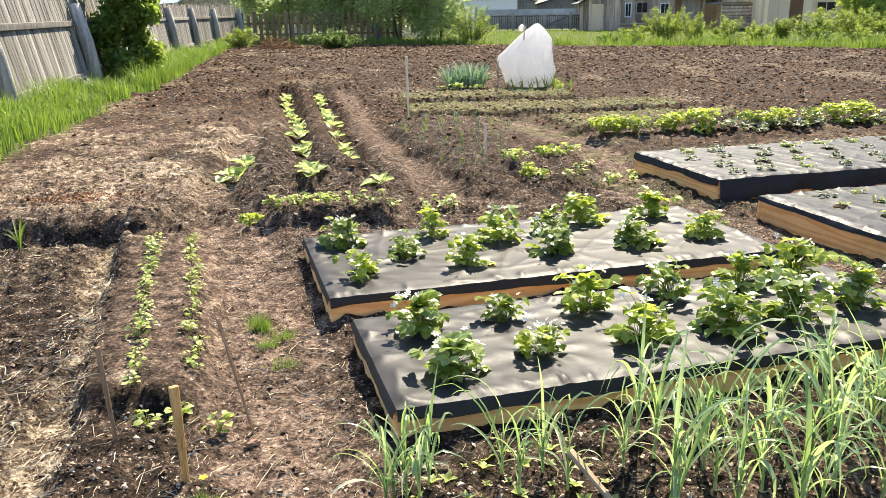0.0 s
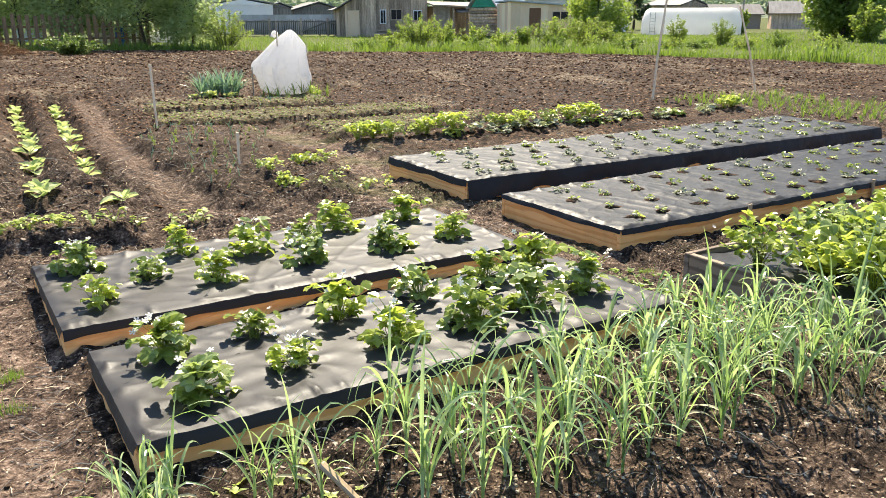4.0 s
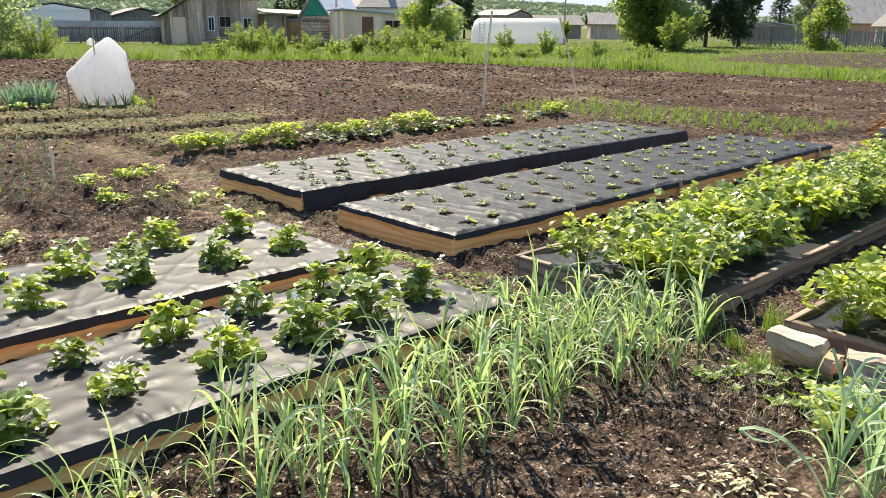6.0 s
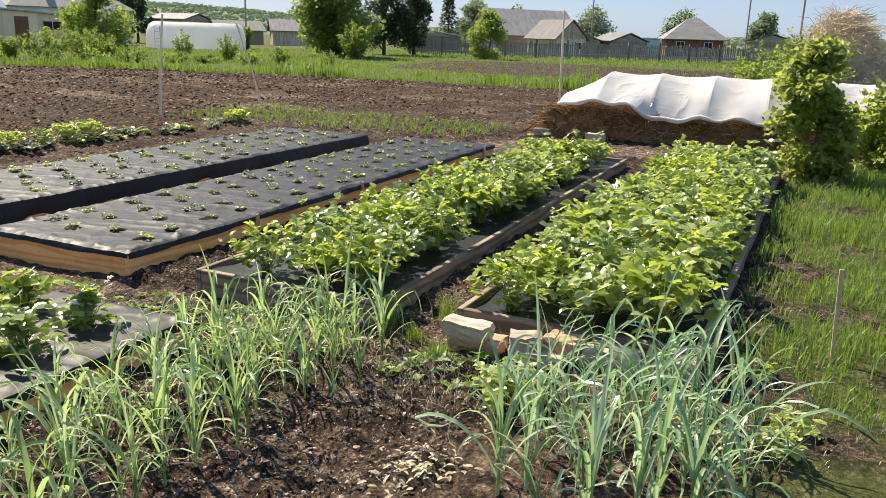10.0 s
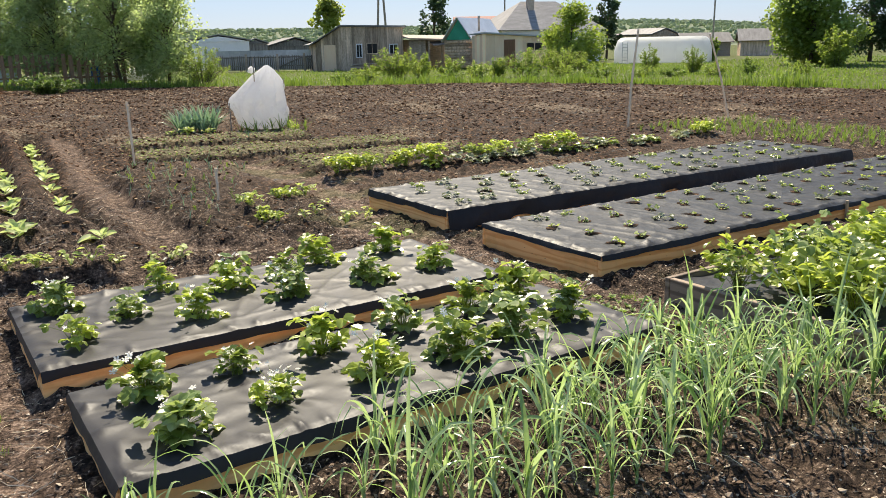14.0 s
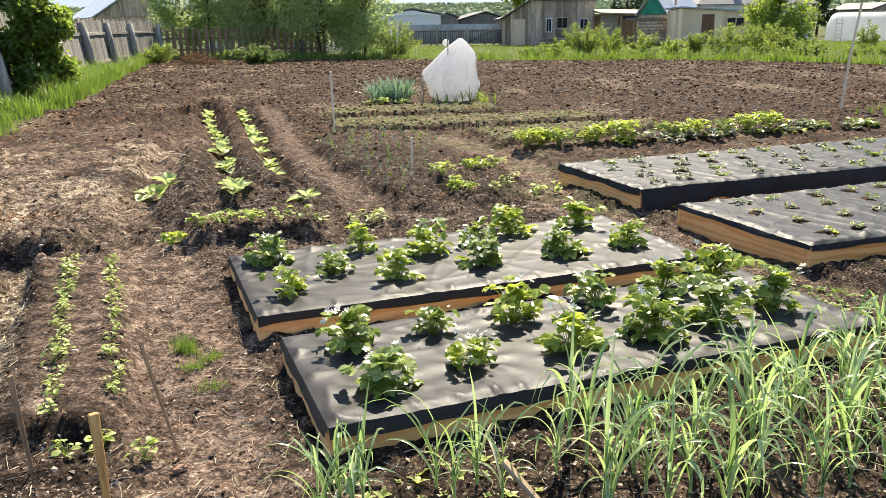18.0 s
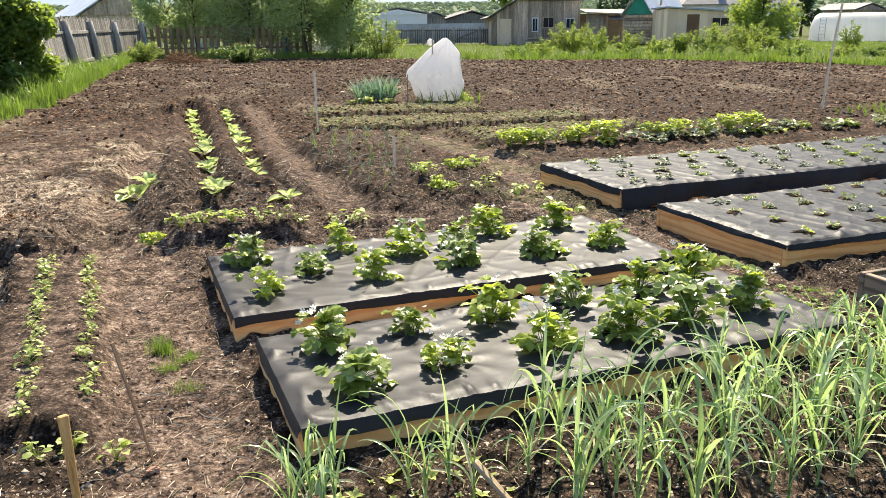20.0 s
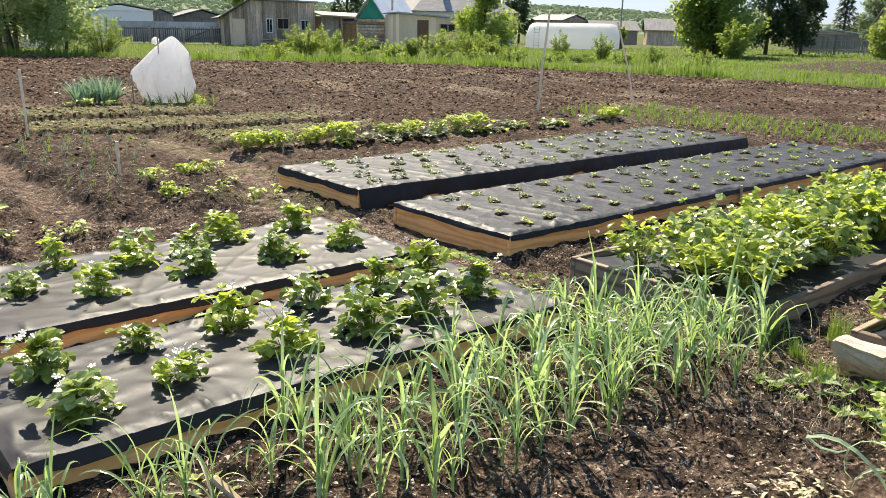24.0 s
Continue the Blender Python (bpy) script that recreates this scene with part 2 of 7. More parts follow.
def plank_wood(name, pale, deep, knot, rough=0.6):
    """Sawn boards: wavering grain lines along the board, a few dark knots, grey handling stains."""
    m, N, L = nodes_of(name)
    bs = N["Principled BSDF"]
    co, info = N.new("ShaderNodeTexCoord"), N.new("ShaderNodeObjectInfo")
    off = N.new("ShaderNodeVectorMath")
    off.operation = "SCALE"
    off.inputs[0].default_value = (13.0, 7.0, 5.0)
    L.new(info.outputs["Random"], off.inputs["Scale"])
    add = N.new("ShaderNodeVectorMath")
    L.new(co.outputs["Object"], add.inputs[0])
    L.new(off.outputs[0], add.inputs[1])
    mp, mk = N.new("ShaderNodeMapping"), N.new("ShaderNodeMapping")
    mp.inputs["Scale"].default_value, mk.inputs["Scale"].default_value = (0.45, 0.45, 5.0), (2.0, 2.0, 7.0)
    L.new(add.outputs[0], mp.inputs["Vector"])
    L.new(add.outputs[0], mk.inputs["Vector"])
    wave = N.new("ShaderNodeTexWave")
    wave.bands_direction = "Z"
    wave.inputs["Scale"].default_value, wave.inputs["Distortion"].default_value = 0.9, 14.0
    wave.inputs["Detail"].default_value, wave.inputs["Detail Scale"].default_value = 5.0, 1.6
    L.new(mp.outputs[0], wave.inputs["Vector"])
    col = ramp(N, L, wave.outputs["Fac"], [(0.1, deep), (0.6, pale)])
    vo = N.new("ShaderNodeTexVoronoi")
    L.new(mk.outputs[0], vo.inputs["Vector"])
    col = mixed(N, L, ramp(N, L, vo.outputs["Distance"], [(0.05, (0.8, 0.8, 0.8)), (0.1, (0, 0, 0))]), col, knot)
    grime = noise_node(N, L, add.outputs[0], 3.0, 6.0, 0.7)
    col = mixed(N, L, ramp(N, L, grime, [(0.5, (0, 0, 0)), (0.75, (0.35, 0.35, 0.35))]), col, tuple(0.45 * c for c in deep))
    L.new(col, bs.inputs["Base Color"])
    bs.inputs["Roughness"].default_value, bs.inputs["Specular IOR Level"].default_value = rough, 0.35
    bp = N.new("ShaderNodeBump")
    bp.inputs["Strength"].default_value, bp.inputs["Distance"].default_value = 0.35, 0.004
    L.new(mixed(N, L, 0.5, wave.outputs["Fac"], noise_node(N, L, mp.outputs[0], 30.0, 4.0)), bp.inputs["Height"])
    L.new(bp.outputs[0], bs.inputs["Normal"])
    return m


PINE = plank_wood("pine_board", (0.98, 0.61, 0.27), (0.85, 0.46, 0.18), (0.2, 0.08, 0.03))
FRESHPINE = plank_wood("fresh_resinous_board", (0.98, 0.56, 0.23), (0.85, 0.4, 0.13), (0.22, 0.07, 0.02))
OLDWOOD = surf("weathered_board", (0.18, 0.145, 0.115), (0.5, 0.43, 0.355), 3, 30, 0.85, 0.5, 0.006, (0.25, 3, 6), vary=0.2)
GREYWOOD = surf("grey_fence_wood", (0.045, 0.042, 0.038), (0.36, 0.345, 0.315), 2.0, 18, 0.85, 0.8, 0.012, (6, 6, 0.25), vary=0.38)
POSTWOOD = surf("grey_post_wood", (0.14, 0.132, 0.12), (0.52, 0.5, 0.46), 3.0, 24, 0.9, 0.9, 0.012, (5, 5, 0.35), vary=0.2)
BROWNWOOD = surf("brown_shed_wood", (0.22, 0.15, 0.1), (0.76, 0.6, 0.46), 1.5, 12, 0.85, 0.4, 0.02, (4, 4, 0.4), vary=0.42)
STAKEWOOD = surf("stake_wood", (0.32, 0.23, 0.14), (0.62, 0.48, 0.32), 6, 60, 0.75, 0.4, 0.004, (4, 4, 0.5), vary=0.25)
BARK = surf("bark", (0.05, 0.038, 0.028), (0.17, 0.135, 0.1), 6, 40, 0.9, 0.8, 0.02, (2, 2, 0.5))
STONE = surf("block_stone", (0.36, 0.285, 0.22), (0.58, 0.47, 0.38), 6, 50, 0.9, 0.6, 0.01, vary=0.15)
BRICKRED = surf("old_brick", (0.3, 0.16, 0.1), (0.5, 0.33, 0.23), 8, 60, 0.9, 0.5, 0.006)
SLATE = surf("grey_slate_roof", (0.115, 0.114, 0.115), (0.26, 0.257, 0.255), 0.8, 6, 0.8, 0.3, 0.03, (1, 4, 1))
TIN = surf("pale_metal_roof", (0.34, 0.38, 0.42), (0.52, 0.56, 0.6), 0.7, 5, 0.45, 0.1, 0.02, metal=0.3)
REDROOF = surf("red_roof", (0.2, 0.055, 0.045), (0.3, 0.1, 0.08), 0.8, 7, 0.7, 0.2, 0.02)
GREENPAINT = surf("green_gable_paint", (0.01, 0.24, 0.15), (0.03, 0.36, 0.24), 1.5, 12, 0.6, 0.2, 0.01, vary=0.05)
PALEWALL = surf("pale_board_wall", (0.92, 0.64, 0.42), (0.98, 0.77, 0.56), 0.8, 9, 0.8, 0.2, 0.02, (3, 3, 0.5))
WHITEWALL = surf("whitewashed_wall", (0.78, 0.8, 0.83), (0.9, 0.91, 0.92), 0.5, 6, 0.8, 0.2, 0.02)
BROWNDOOR = surf("brown_door_paint", (0.14, 0.065, 0.035), (0.26, 0.14, 0.08), 3, 30, 0.7, 0.3, 0.01, (4, 4, 0.4))
DARK = surf("dark_opening", (0.012, 0.011, 0.01), (0.03, 0.027, 0.024), 2, 20, 0.7, 0.1)
BLACKFILM = sheeting("black_mulch_fabric", (0.025, 0.0265, 0.029), 0.48, 0.0, 0.75, 5.0, 26.0, 0.15, 0.3, 9.0, 0.4)
GLOSSFILM = sheeting("black_mulch_film", (0.036, 0.0335, 0.033), 0.5, 0.0, 0.16, 5.0, 30.0, 0.2, 0.08, 7.0, 0.15)
WHITEFILM = sheeting("white_cover_fabric", (0.87, 0.87, 0.865), 0.85, 0.55, 0.9, 2.5, 16.0, 0.15, 0.3, 4.0, 0.6)
TUNNELFILM = sheeting("white_tunnel_film", (0.72, 0.72, 0.715), 0.8, 0.3, 0.5, 2.5, 16.0, 0.2, 0.3, 4.0, 0.4)
POLY = sheeting("greenhouse_polycarbonate", (0.85, 0.87, 0.87), 0.35, 0.55, 0.1, 0.5, 4.0)
HAY = surf("manure_straw", (0.08, 0.04, 0.018), (0.42, 0.24, 0.115), 7, 60, 0.95, 1.0, 0.05, vary=0.1, spec=0.1)
STRAWB = leafy("strawberry_leaf", (0.13, 0.2, 0.022), (0.5, 0.57, 0.13), (0.72, 0.86, 0.11), 0.46, 0.3)
STRAWCOOL = leafy("strawberry_leaf_bluish", (0.1, 0.165, 0.045), (0.43, 0.5, 0.22), (0.56, 0.71, 0.16), 0.4, 0.28)
STRAWDARK = leafy("strawberry_leaf_mature", (0.09, 0.15, 0.025), (0.37, 0.44, 0.11), (0.51, 0.65, 0.09), 0.4, 0.3)
DARKBOARD = plank_wood("dark_old_board", (0.3, 0.235, 0.18), (0.16, 0.122, 0.092), (0.06, 0.042, 0.03), 0.85)
DRYLEAF = leafy("dry_leaf", (0.4, 0.36, 0.2), (0.78, 0.74, 0.54), (0.7, 0.62, 0.35), 0.4, 0.6)
GARLICBLUE = leafy("grey_garlic_leaf", (0.11, 0.22, 0.1), (0.51, 0.63, 0.44), (0.52, 0.75, 0.28), 0.4, 0.25, 5.0)
GARLICLEAF = leafy("garlic_leaf", (0.12, 0.235, 0.075), (0.54, 0.65, 0.38), (0.58, 0.8, 0.22), 0.42, 0.25, 5.0)
YOUNGLEAF = leafy("grey_strawberry_leaf", (0.08, 0.11, 0.05), (0.33, 0.36, 0.25), (0.4, 0.48, 0.16), 0.3, 0.5)
SPROUT = leafy("sprout_leaf", (0.22, 0.31, 0.06), (0.56, 0.63, 0.24), (0.7, 0.8, 0.16), 0.45, 0.45)
LEEK = leafy("onion_leaf", (0.09, 0.19, 0.12), (0.3, 0.43, 0.32), (0.3, 0.48, 0.2), 0.3, 0.35)
GRASS = leafy("grass_blade", (0.05, 0.12, 0.018), (0.22, 0.34, 0.06), (0.34, 0.5, 0.06), 0.4, 0.5)
WILLOW = leafy("grey_green_tree_leaf", (0.16, 0.22, 0.09), (0.38, 0.46, 0.23), (0.62, 0.78, 0.27), 0.6, 0.42, 3.0)
MEADOW = leafy("meadow_blade", (0.045, 0.1, 0.014), (0.19, 0.29, 0.05), (0.34, 0.5, 0.06), 0.4, 0.55)
TREELEAF = leafy("tree_leaf", (0.08, 0.13, 0.024), (0.33, 0.39, 0.11), (0.58, 0.68, 0.1), 0.52, 0.5, 3.0)
BUSHLEAF = leafy("bush_leaf", (0.09, 0.155, 0.022), (0.26, 0.35, 0.07), (0.45, 0.58, 0.08), 0.5, 0.5, 3.0)
BUSHDARK = leafy("dark_bush_leaf", (0.05, 0.1, 0.02), (0.24, 0.34, 0.09), (0.5, 0.66, 0.09), 0.46, 0.4, 3.0)
CONIFER = leafy("conifer_needles", (0.02, 0.05, 0.018), (0.07, 0.12, 0.045), (0.1, 0.18, 0.05), 0.25, 0.55, 3.0)
# distance haze is painted into this pale grey-green
FOREST = leafy("hazy_far_forest", (0.3, 0.37, 0.27), (0.39, 0.46, 0.32), (0.48, 0.56, 0.36), 0.6, 0.9, 0.1)
CABBAGELEAF = leafy("pale_cabbage_leaf", (0.25, 0.34, 0.1), (0.62, 0.7, 0.35), (0.65, 0.8, 0.26), 0.42, 0.4)
FARTREE = leafy("far_tree_leaf", (0.12, 0.16, 0.09), (0.23, 0.29, 0.17), (0.3, 0.4, 0.2), 0.5, 0.9, 0.5)
LOWBUSH = leafy("dark_low_bush_leaf", (0.03, 0.07, 0.015), (0.12, 0.2, 0.05), (0.22, 0.34, 0.05), 0.4, 0.5, 3.0)
PETAL = leafy("white_petal", (0.82, 0.8, 0.74), (0.92, 0.91, 0.86), (0.92, 0.9, 0.84), 0.35, 0.6)


# ---- building helpers ----
def mesh_np(name, V, F, material, smooth=False):
    """A mesh from arrays: V (n, 3), F (m, 3 or 4)."""
    V, F = np.asarray(V, np.float32), np.asarray(F, np.int32)
    me = bpy.data.meshes.new(name)
    me.vertices.add(len(V))
    me.vertices.foreach_set("co", V.ravel())
    k = F.shape[1]
    me.loops.add(F.size)
    me.loops.foreach_set("vertex_index", F.ravel())
    me.polygons.add(len(F))
    me.polygons.foreach_set("loop_start", np.arange(0, F.size, k, dtype=np.int32))
    me.polygons.foreach_set("use_smooth", np.full(len(F), smooth))
    me.update(calc_edges=True)
    me.validate()
    me.materials.append(material)
    return me


def thing(name, loc, label, category, group="", turn=0.0, kind=""):
    ob = new(name)
    ob.empty_display_size = 0.1
    ob.matrix_basis = Matrix.Translation(loc) @ Matrix.Rotation(turn, 4, "Z")
    return tagged(ob, label, category, group, kind)


def sub(name, me, parent, m=None, label="", kind=""):
    """A mesh as a part under a thing or a part."""
    ob = new(name, me)
    ob.parent = parent
    if m is not None:
        ob.matrix_basis = m
    return tagged(ob, label, kind=kind)


def part(name, bm, material, parent, label="", m=None):
    me = bpy.data.meshes.new(name)
    bm.to_mesh(me)
    bm.free()
    me.materials.append(material)
    return sub(name, me, parent, m, label)


def box_bm(x0, y0, z0, x1, y1, z1, bevel=0.0, wobble=0.0):
    bm = bmesh.new()
    bmesh.ops.create_cube(bm, size=1.0)
    for v in bm.verts:
        v.co = Vector(((x0 + x1) / 2 + v.co.x * (x1 - x0), (y0 + y1) / 2 + v.co.y * (y1 - y0), (z0 + z1) / 2 + v.co.z * (z1 - z0)))
        v.co += Vector(rng.uniform(-wobble, wobble, 3)) if wobble else Vector()
    if bevel:
        bmesh.ops.bevel(bm, geom=bm.edges[:], offset=bevel, segments=1, affect="EDGES")
    return bm


def box(name, x0, y0, z0, x1, y1, z1, material, parent, bevel=0.0, wobble=0.0, label=""):
    return part(name, box_bm(x0, y0, z0, x1, y1, z1, bevel, wobble), material, parent, label)


def poly_bm(points, thick):
    """A plate from a flat outline (3D points in order) with thickness along its normal."""
    bm = bmesh.new()
    f = bm.faces.new([bm.verts.new(p) for p in points])
    bm.normal_update()
    up = f.normal.copy()
    r = bmesh.ops.extrude_face_region(bm, geom=[f])
    for v in r["geom"]:
        if isinstance(v, bmesh.types.BMVert):
            v.co -= up * thick
    bmesh.ops.recalc_face_normals(bm, faces=bm.faces[:])
    return bm


def rod(points, radii, sides=6):
    """A tapered, bent rod through points, as arrays."""
    points = np.asarray(points, float)
    V, F = [], []
    for i, p in enumerate(points):
        d = points[min(i + 1, len(points) - 1)] - points[max(i - 1, 0)]
        d /= np.linalg.norm(d) + 1e-9
        a = np.cross(d, (0.31, 0.95, 0.05) if abs(d[1]) < 0.9 else (1, 0, 0))
        a /= np.linalg.norm(a)
        b = np.cross(d, a)
        for k in range(sides):
            w = 2 * math.pi * k / sides
            V.append(p + radii[i] * (math.cos(w) * a + math.sin(w) * b))
    for i in range(len(points) - 1):
        for k in range(sides):
            a0, a1 = i * sides + k, i * sides + (k + 1) % sides
            F += [(a0, a1, a1 + sides), (a0, a1 + sides, a0 + sides)]
    n = (len(points) - 1) * sides
    for k in range(1, sides - 1):
        F += [(0, k + 1, k), (n, n + k, n + k + 1)]
    return np.array(V), np.array(F)


def joined(pieces):
    V, F, n = [], [], 0
    for v, f in pieces:
        V.append(v)
        F.append(np.asarray(f) + n)
        n += len(v)
    return np.concatenate(V), np.concatenate(F)


def spread(V, F, M):
    """Copies of one piece by the matrices M (n, 4, 4), as arrays."""
    P = np.einsum("nij,vj->nvi", M[:, :3, :3], V) + M[:, None, :3, 3]
    G = F[None] + (np.arange(len(M)) * len(V))[:, None, None]
    return P.reshape(-1, 3), G.reshape(-1, F.shape[1])


def placed(pos, yaw, tilt, lean, size):
    """Matrices from arrays: turned by tilt about x, lean about y, yaw about z, scaled, moved."""
    n = len(pos)
    one, nul = np.ones(n), np.zeros(n)
    c, s = np.cos(tilt), np.sin(tilt)
    X = np.stack([one, nul, nul, nul, c, -s, nul, s, c], -1).reshape(-1, 3, 3)
    c, s = np.cos(lean), np.sin(lean)
    Y = np.stack([c, nul, s, nul, one, nul, -s, nul, c], -1).reshape(-1, 3, 3)
    c, s = np.cos(yaw), np.sin(yaw)
    Z = np.stack([c, -s, nul, s, c, nul, nul, nul, one], -1).reshape(-1, 3, 3)
    M = np.tile(np.eye(4), (n, 1, 1))
    M[:, :3, :3] = (Z @ Y @ X) * np.asarray(size).reshape(-1, 1, 1)
    M[:, :3, 3] = pos
    return M


TABLE = rng.random((256, 256))


def vnoise(x, y, seed=0):
    x, y = np.asarray(x, float) + 17.3 * seed, np.asarray(y, float) - 9.7 * seed
    i, j = np.floor(x).astype(int), np.floor(y).astype(int)
    u, v = x - i, y - j
    u, v = u * u * (3 - 2 * u), v * v * (3 - 2 * v)
    t = lambda a, b: TABLE[a % 256, b % 256]  # noqa: E731
    return (t(i, j) * (1 - u) + t(i + 1, j) * u) * (1 - v) + (t(i, j + 1) * (1 - u) + t(i + 1, j + 1) * u) * v


def near_line(x, y, line):
    """The distance of points from a polyline."""
    best = np.full(np.shape(x), 1e9)
    for (ax, ay), (bx, by) in zip(line[:-1], line[1:]):
        dx, dy = bx - ax, by - ay
        t = np.clip(((x - ax) * dx + (y - ay) * dy) / (dx * dx + dy * dy), 0, 1)
        best = np.minimum(best, np.hypot(x - ax - t * dx, y - ay - t * dy))
    return best


def inside(x, y, corners):
    """How deep points lie in a convex outline (negative outside)."""
    area = sum(a[0] * b[1] - b[0] * a[1] for a, b in zip(corners, corners[1:] + corners[:1]))
    best = np.full(np.shape(x), 1e9)
    for (ax, ay), (bx, by) in zip(corners, corners[1:] + corners[:1]):
        dx, dy = bx - ax, by - ay
        d = (dx * (y - ay) - dy * (x - ax)) / math.hypot(dx, dy) * (1 if area > 0 else -1)
        best = np.minimum(best, d)
    return best


def step(d, a, b):
    t = np.clip((d - a) / (b - a), 0, 1)
    return t * t * (3 - 2 * t)


# ---- the plan of the ground ----
TURN = radians(16.5)                              # the boxes' long axis
UX, UY = math.cos(TURN), math.sin(TURN)
FIELD_EDGE = [(-14, 44), (-10.4, 43.6), (-3, 41.5), (2, 39.5), (6.5, 36.5), (12, 35), (16.6, 30.5), (19.3, 25.6), (21.4, 21), (23, 16), (24.3, 14), (27, 6), (30, -10)]
PATHS = [([(-0.4, 1.6), (-0.45, 2.4), (-0.85, 3.73), (-1.34, 5.23), (-1.7, 6.1)], 0.25, 0.045, 0.95),
         ([(-1.7, 6.1), (-2.04, 7), (-2.47, 10.3), (-3.3, 15)], 0.18, 0.05, 0.15),
         ([(-2.1, 16.8), (-1.09, 11.2), (-0.39, 8.55), (0.05, 7.12), (0.5, 6.85)], 0.18, 0.07, 0.5),
         ([(1.0, 12.1), (1.47, 10.44), (1.85, 9.3), (1.75, 7.0), (2.5, 5.9), (2.7, 4.6), (3.3, 3.9), (3.35, 2.7)], 0.22, 0.05, 0.6),
         ([(9.8, 7.3), (11.2, 7.0), (11.6, 5.2), (11.2, 3.6)], 0.5, 0.02, 0.9)]
FURROW = [(-1.4, 2.3), (-1.75, 3.75), (-2.11, 4.65), (-2.35, 5.45)]
ROWBED = [(-1.5, 3.0), (-0.82, 2.86), (-1.55, 5.6), (-2.3, 5.5)]
UPPER = [(-9, 5.72), (-2.15, 5.75), (-2.0, 7.2), (-3.4, 16), (-9, 16)]
CABBED = [(-1.62, 5.82), (0.25, 6.2), (-0.42, 7.3), (-1.4, 11.6), (-2.45, 17.2), (-3.9, 17.6), (-2.5, 10)]
CABROWS = [[(-1.25, 7.3), (-2.2, 12), (-3.6, 17.7)], [(-0.72, 7.6), (-1.7, 12), (-2.86, 17.6)]]
ONION = [(-0.75, 10.7), (0.3, 7.35), (0.62, 7.6), (1.0, 11.9), (-0.5, 12.35)]
POTATO = [(0.66, 8.4), (0.97, 6.95), (1.72, 7.4), (1.25, 9.3)]
STRIPS = [[(-1.0, 15.9), (2.5, 16.5), (2.43, 15.2), (-0.92, 14.6)], [(-0.78, 13.95), (4.0, 14.4), (3.9, 13.2), (-0.56, 12.6)],
          [(1.45, 12.15), (4.6, 12.85), (4.4, 12.0), (1.75, 10.75)]]
BERRYROW = [(1.95, 10.1), (5.8, 11.2), (8.7, 11.95)]
LEEKBED = [(8.2, 13.2), (10.9, 13.9), (12.15, 8.4), (10.3, 7.9)]
FARPLOT = [(29.5, 29.5), (28.6, 23), (30.4, 18.3), (33, 12), (50, 12), (48.6, 21.5), (46.9, 32.8), (41.2, 35.6)]
LEFTGRASS = [(-3.6, 2.0), (-4.7, 8.4), (-5.41, 12.55), (-6.4, 17.2), (-8.6, 29), (-10.6, 39), (-11.2, 46)]


def left_of(x, y, line):
    """How far points lie left of a line that runs up the plan."""
    return np.interp(y, [p[1] for p in line], [p[0] for p in line]) - x


def beyond_field(x, y):
    px, py = np.array(FIELD_EDGE).T
    far = y - np.interp(x, px, py)
    return far + 0.5 * (vnoise(x * 0.7, y * 0.7, 3) - 0.5)


def right_grass(x, y):
    return 1.25 + 0.275 * (x - 4.14) + 0.0 * y - y


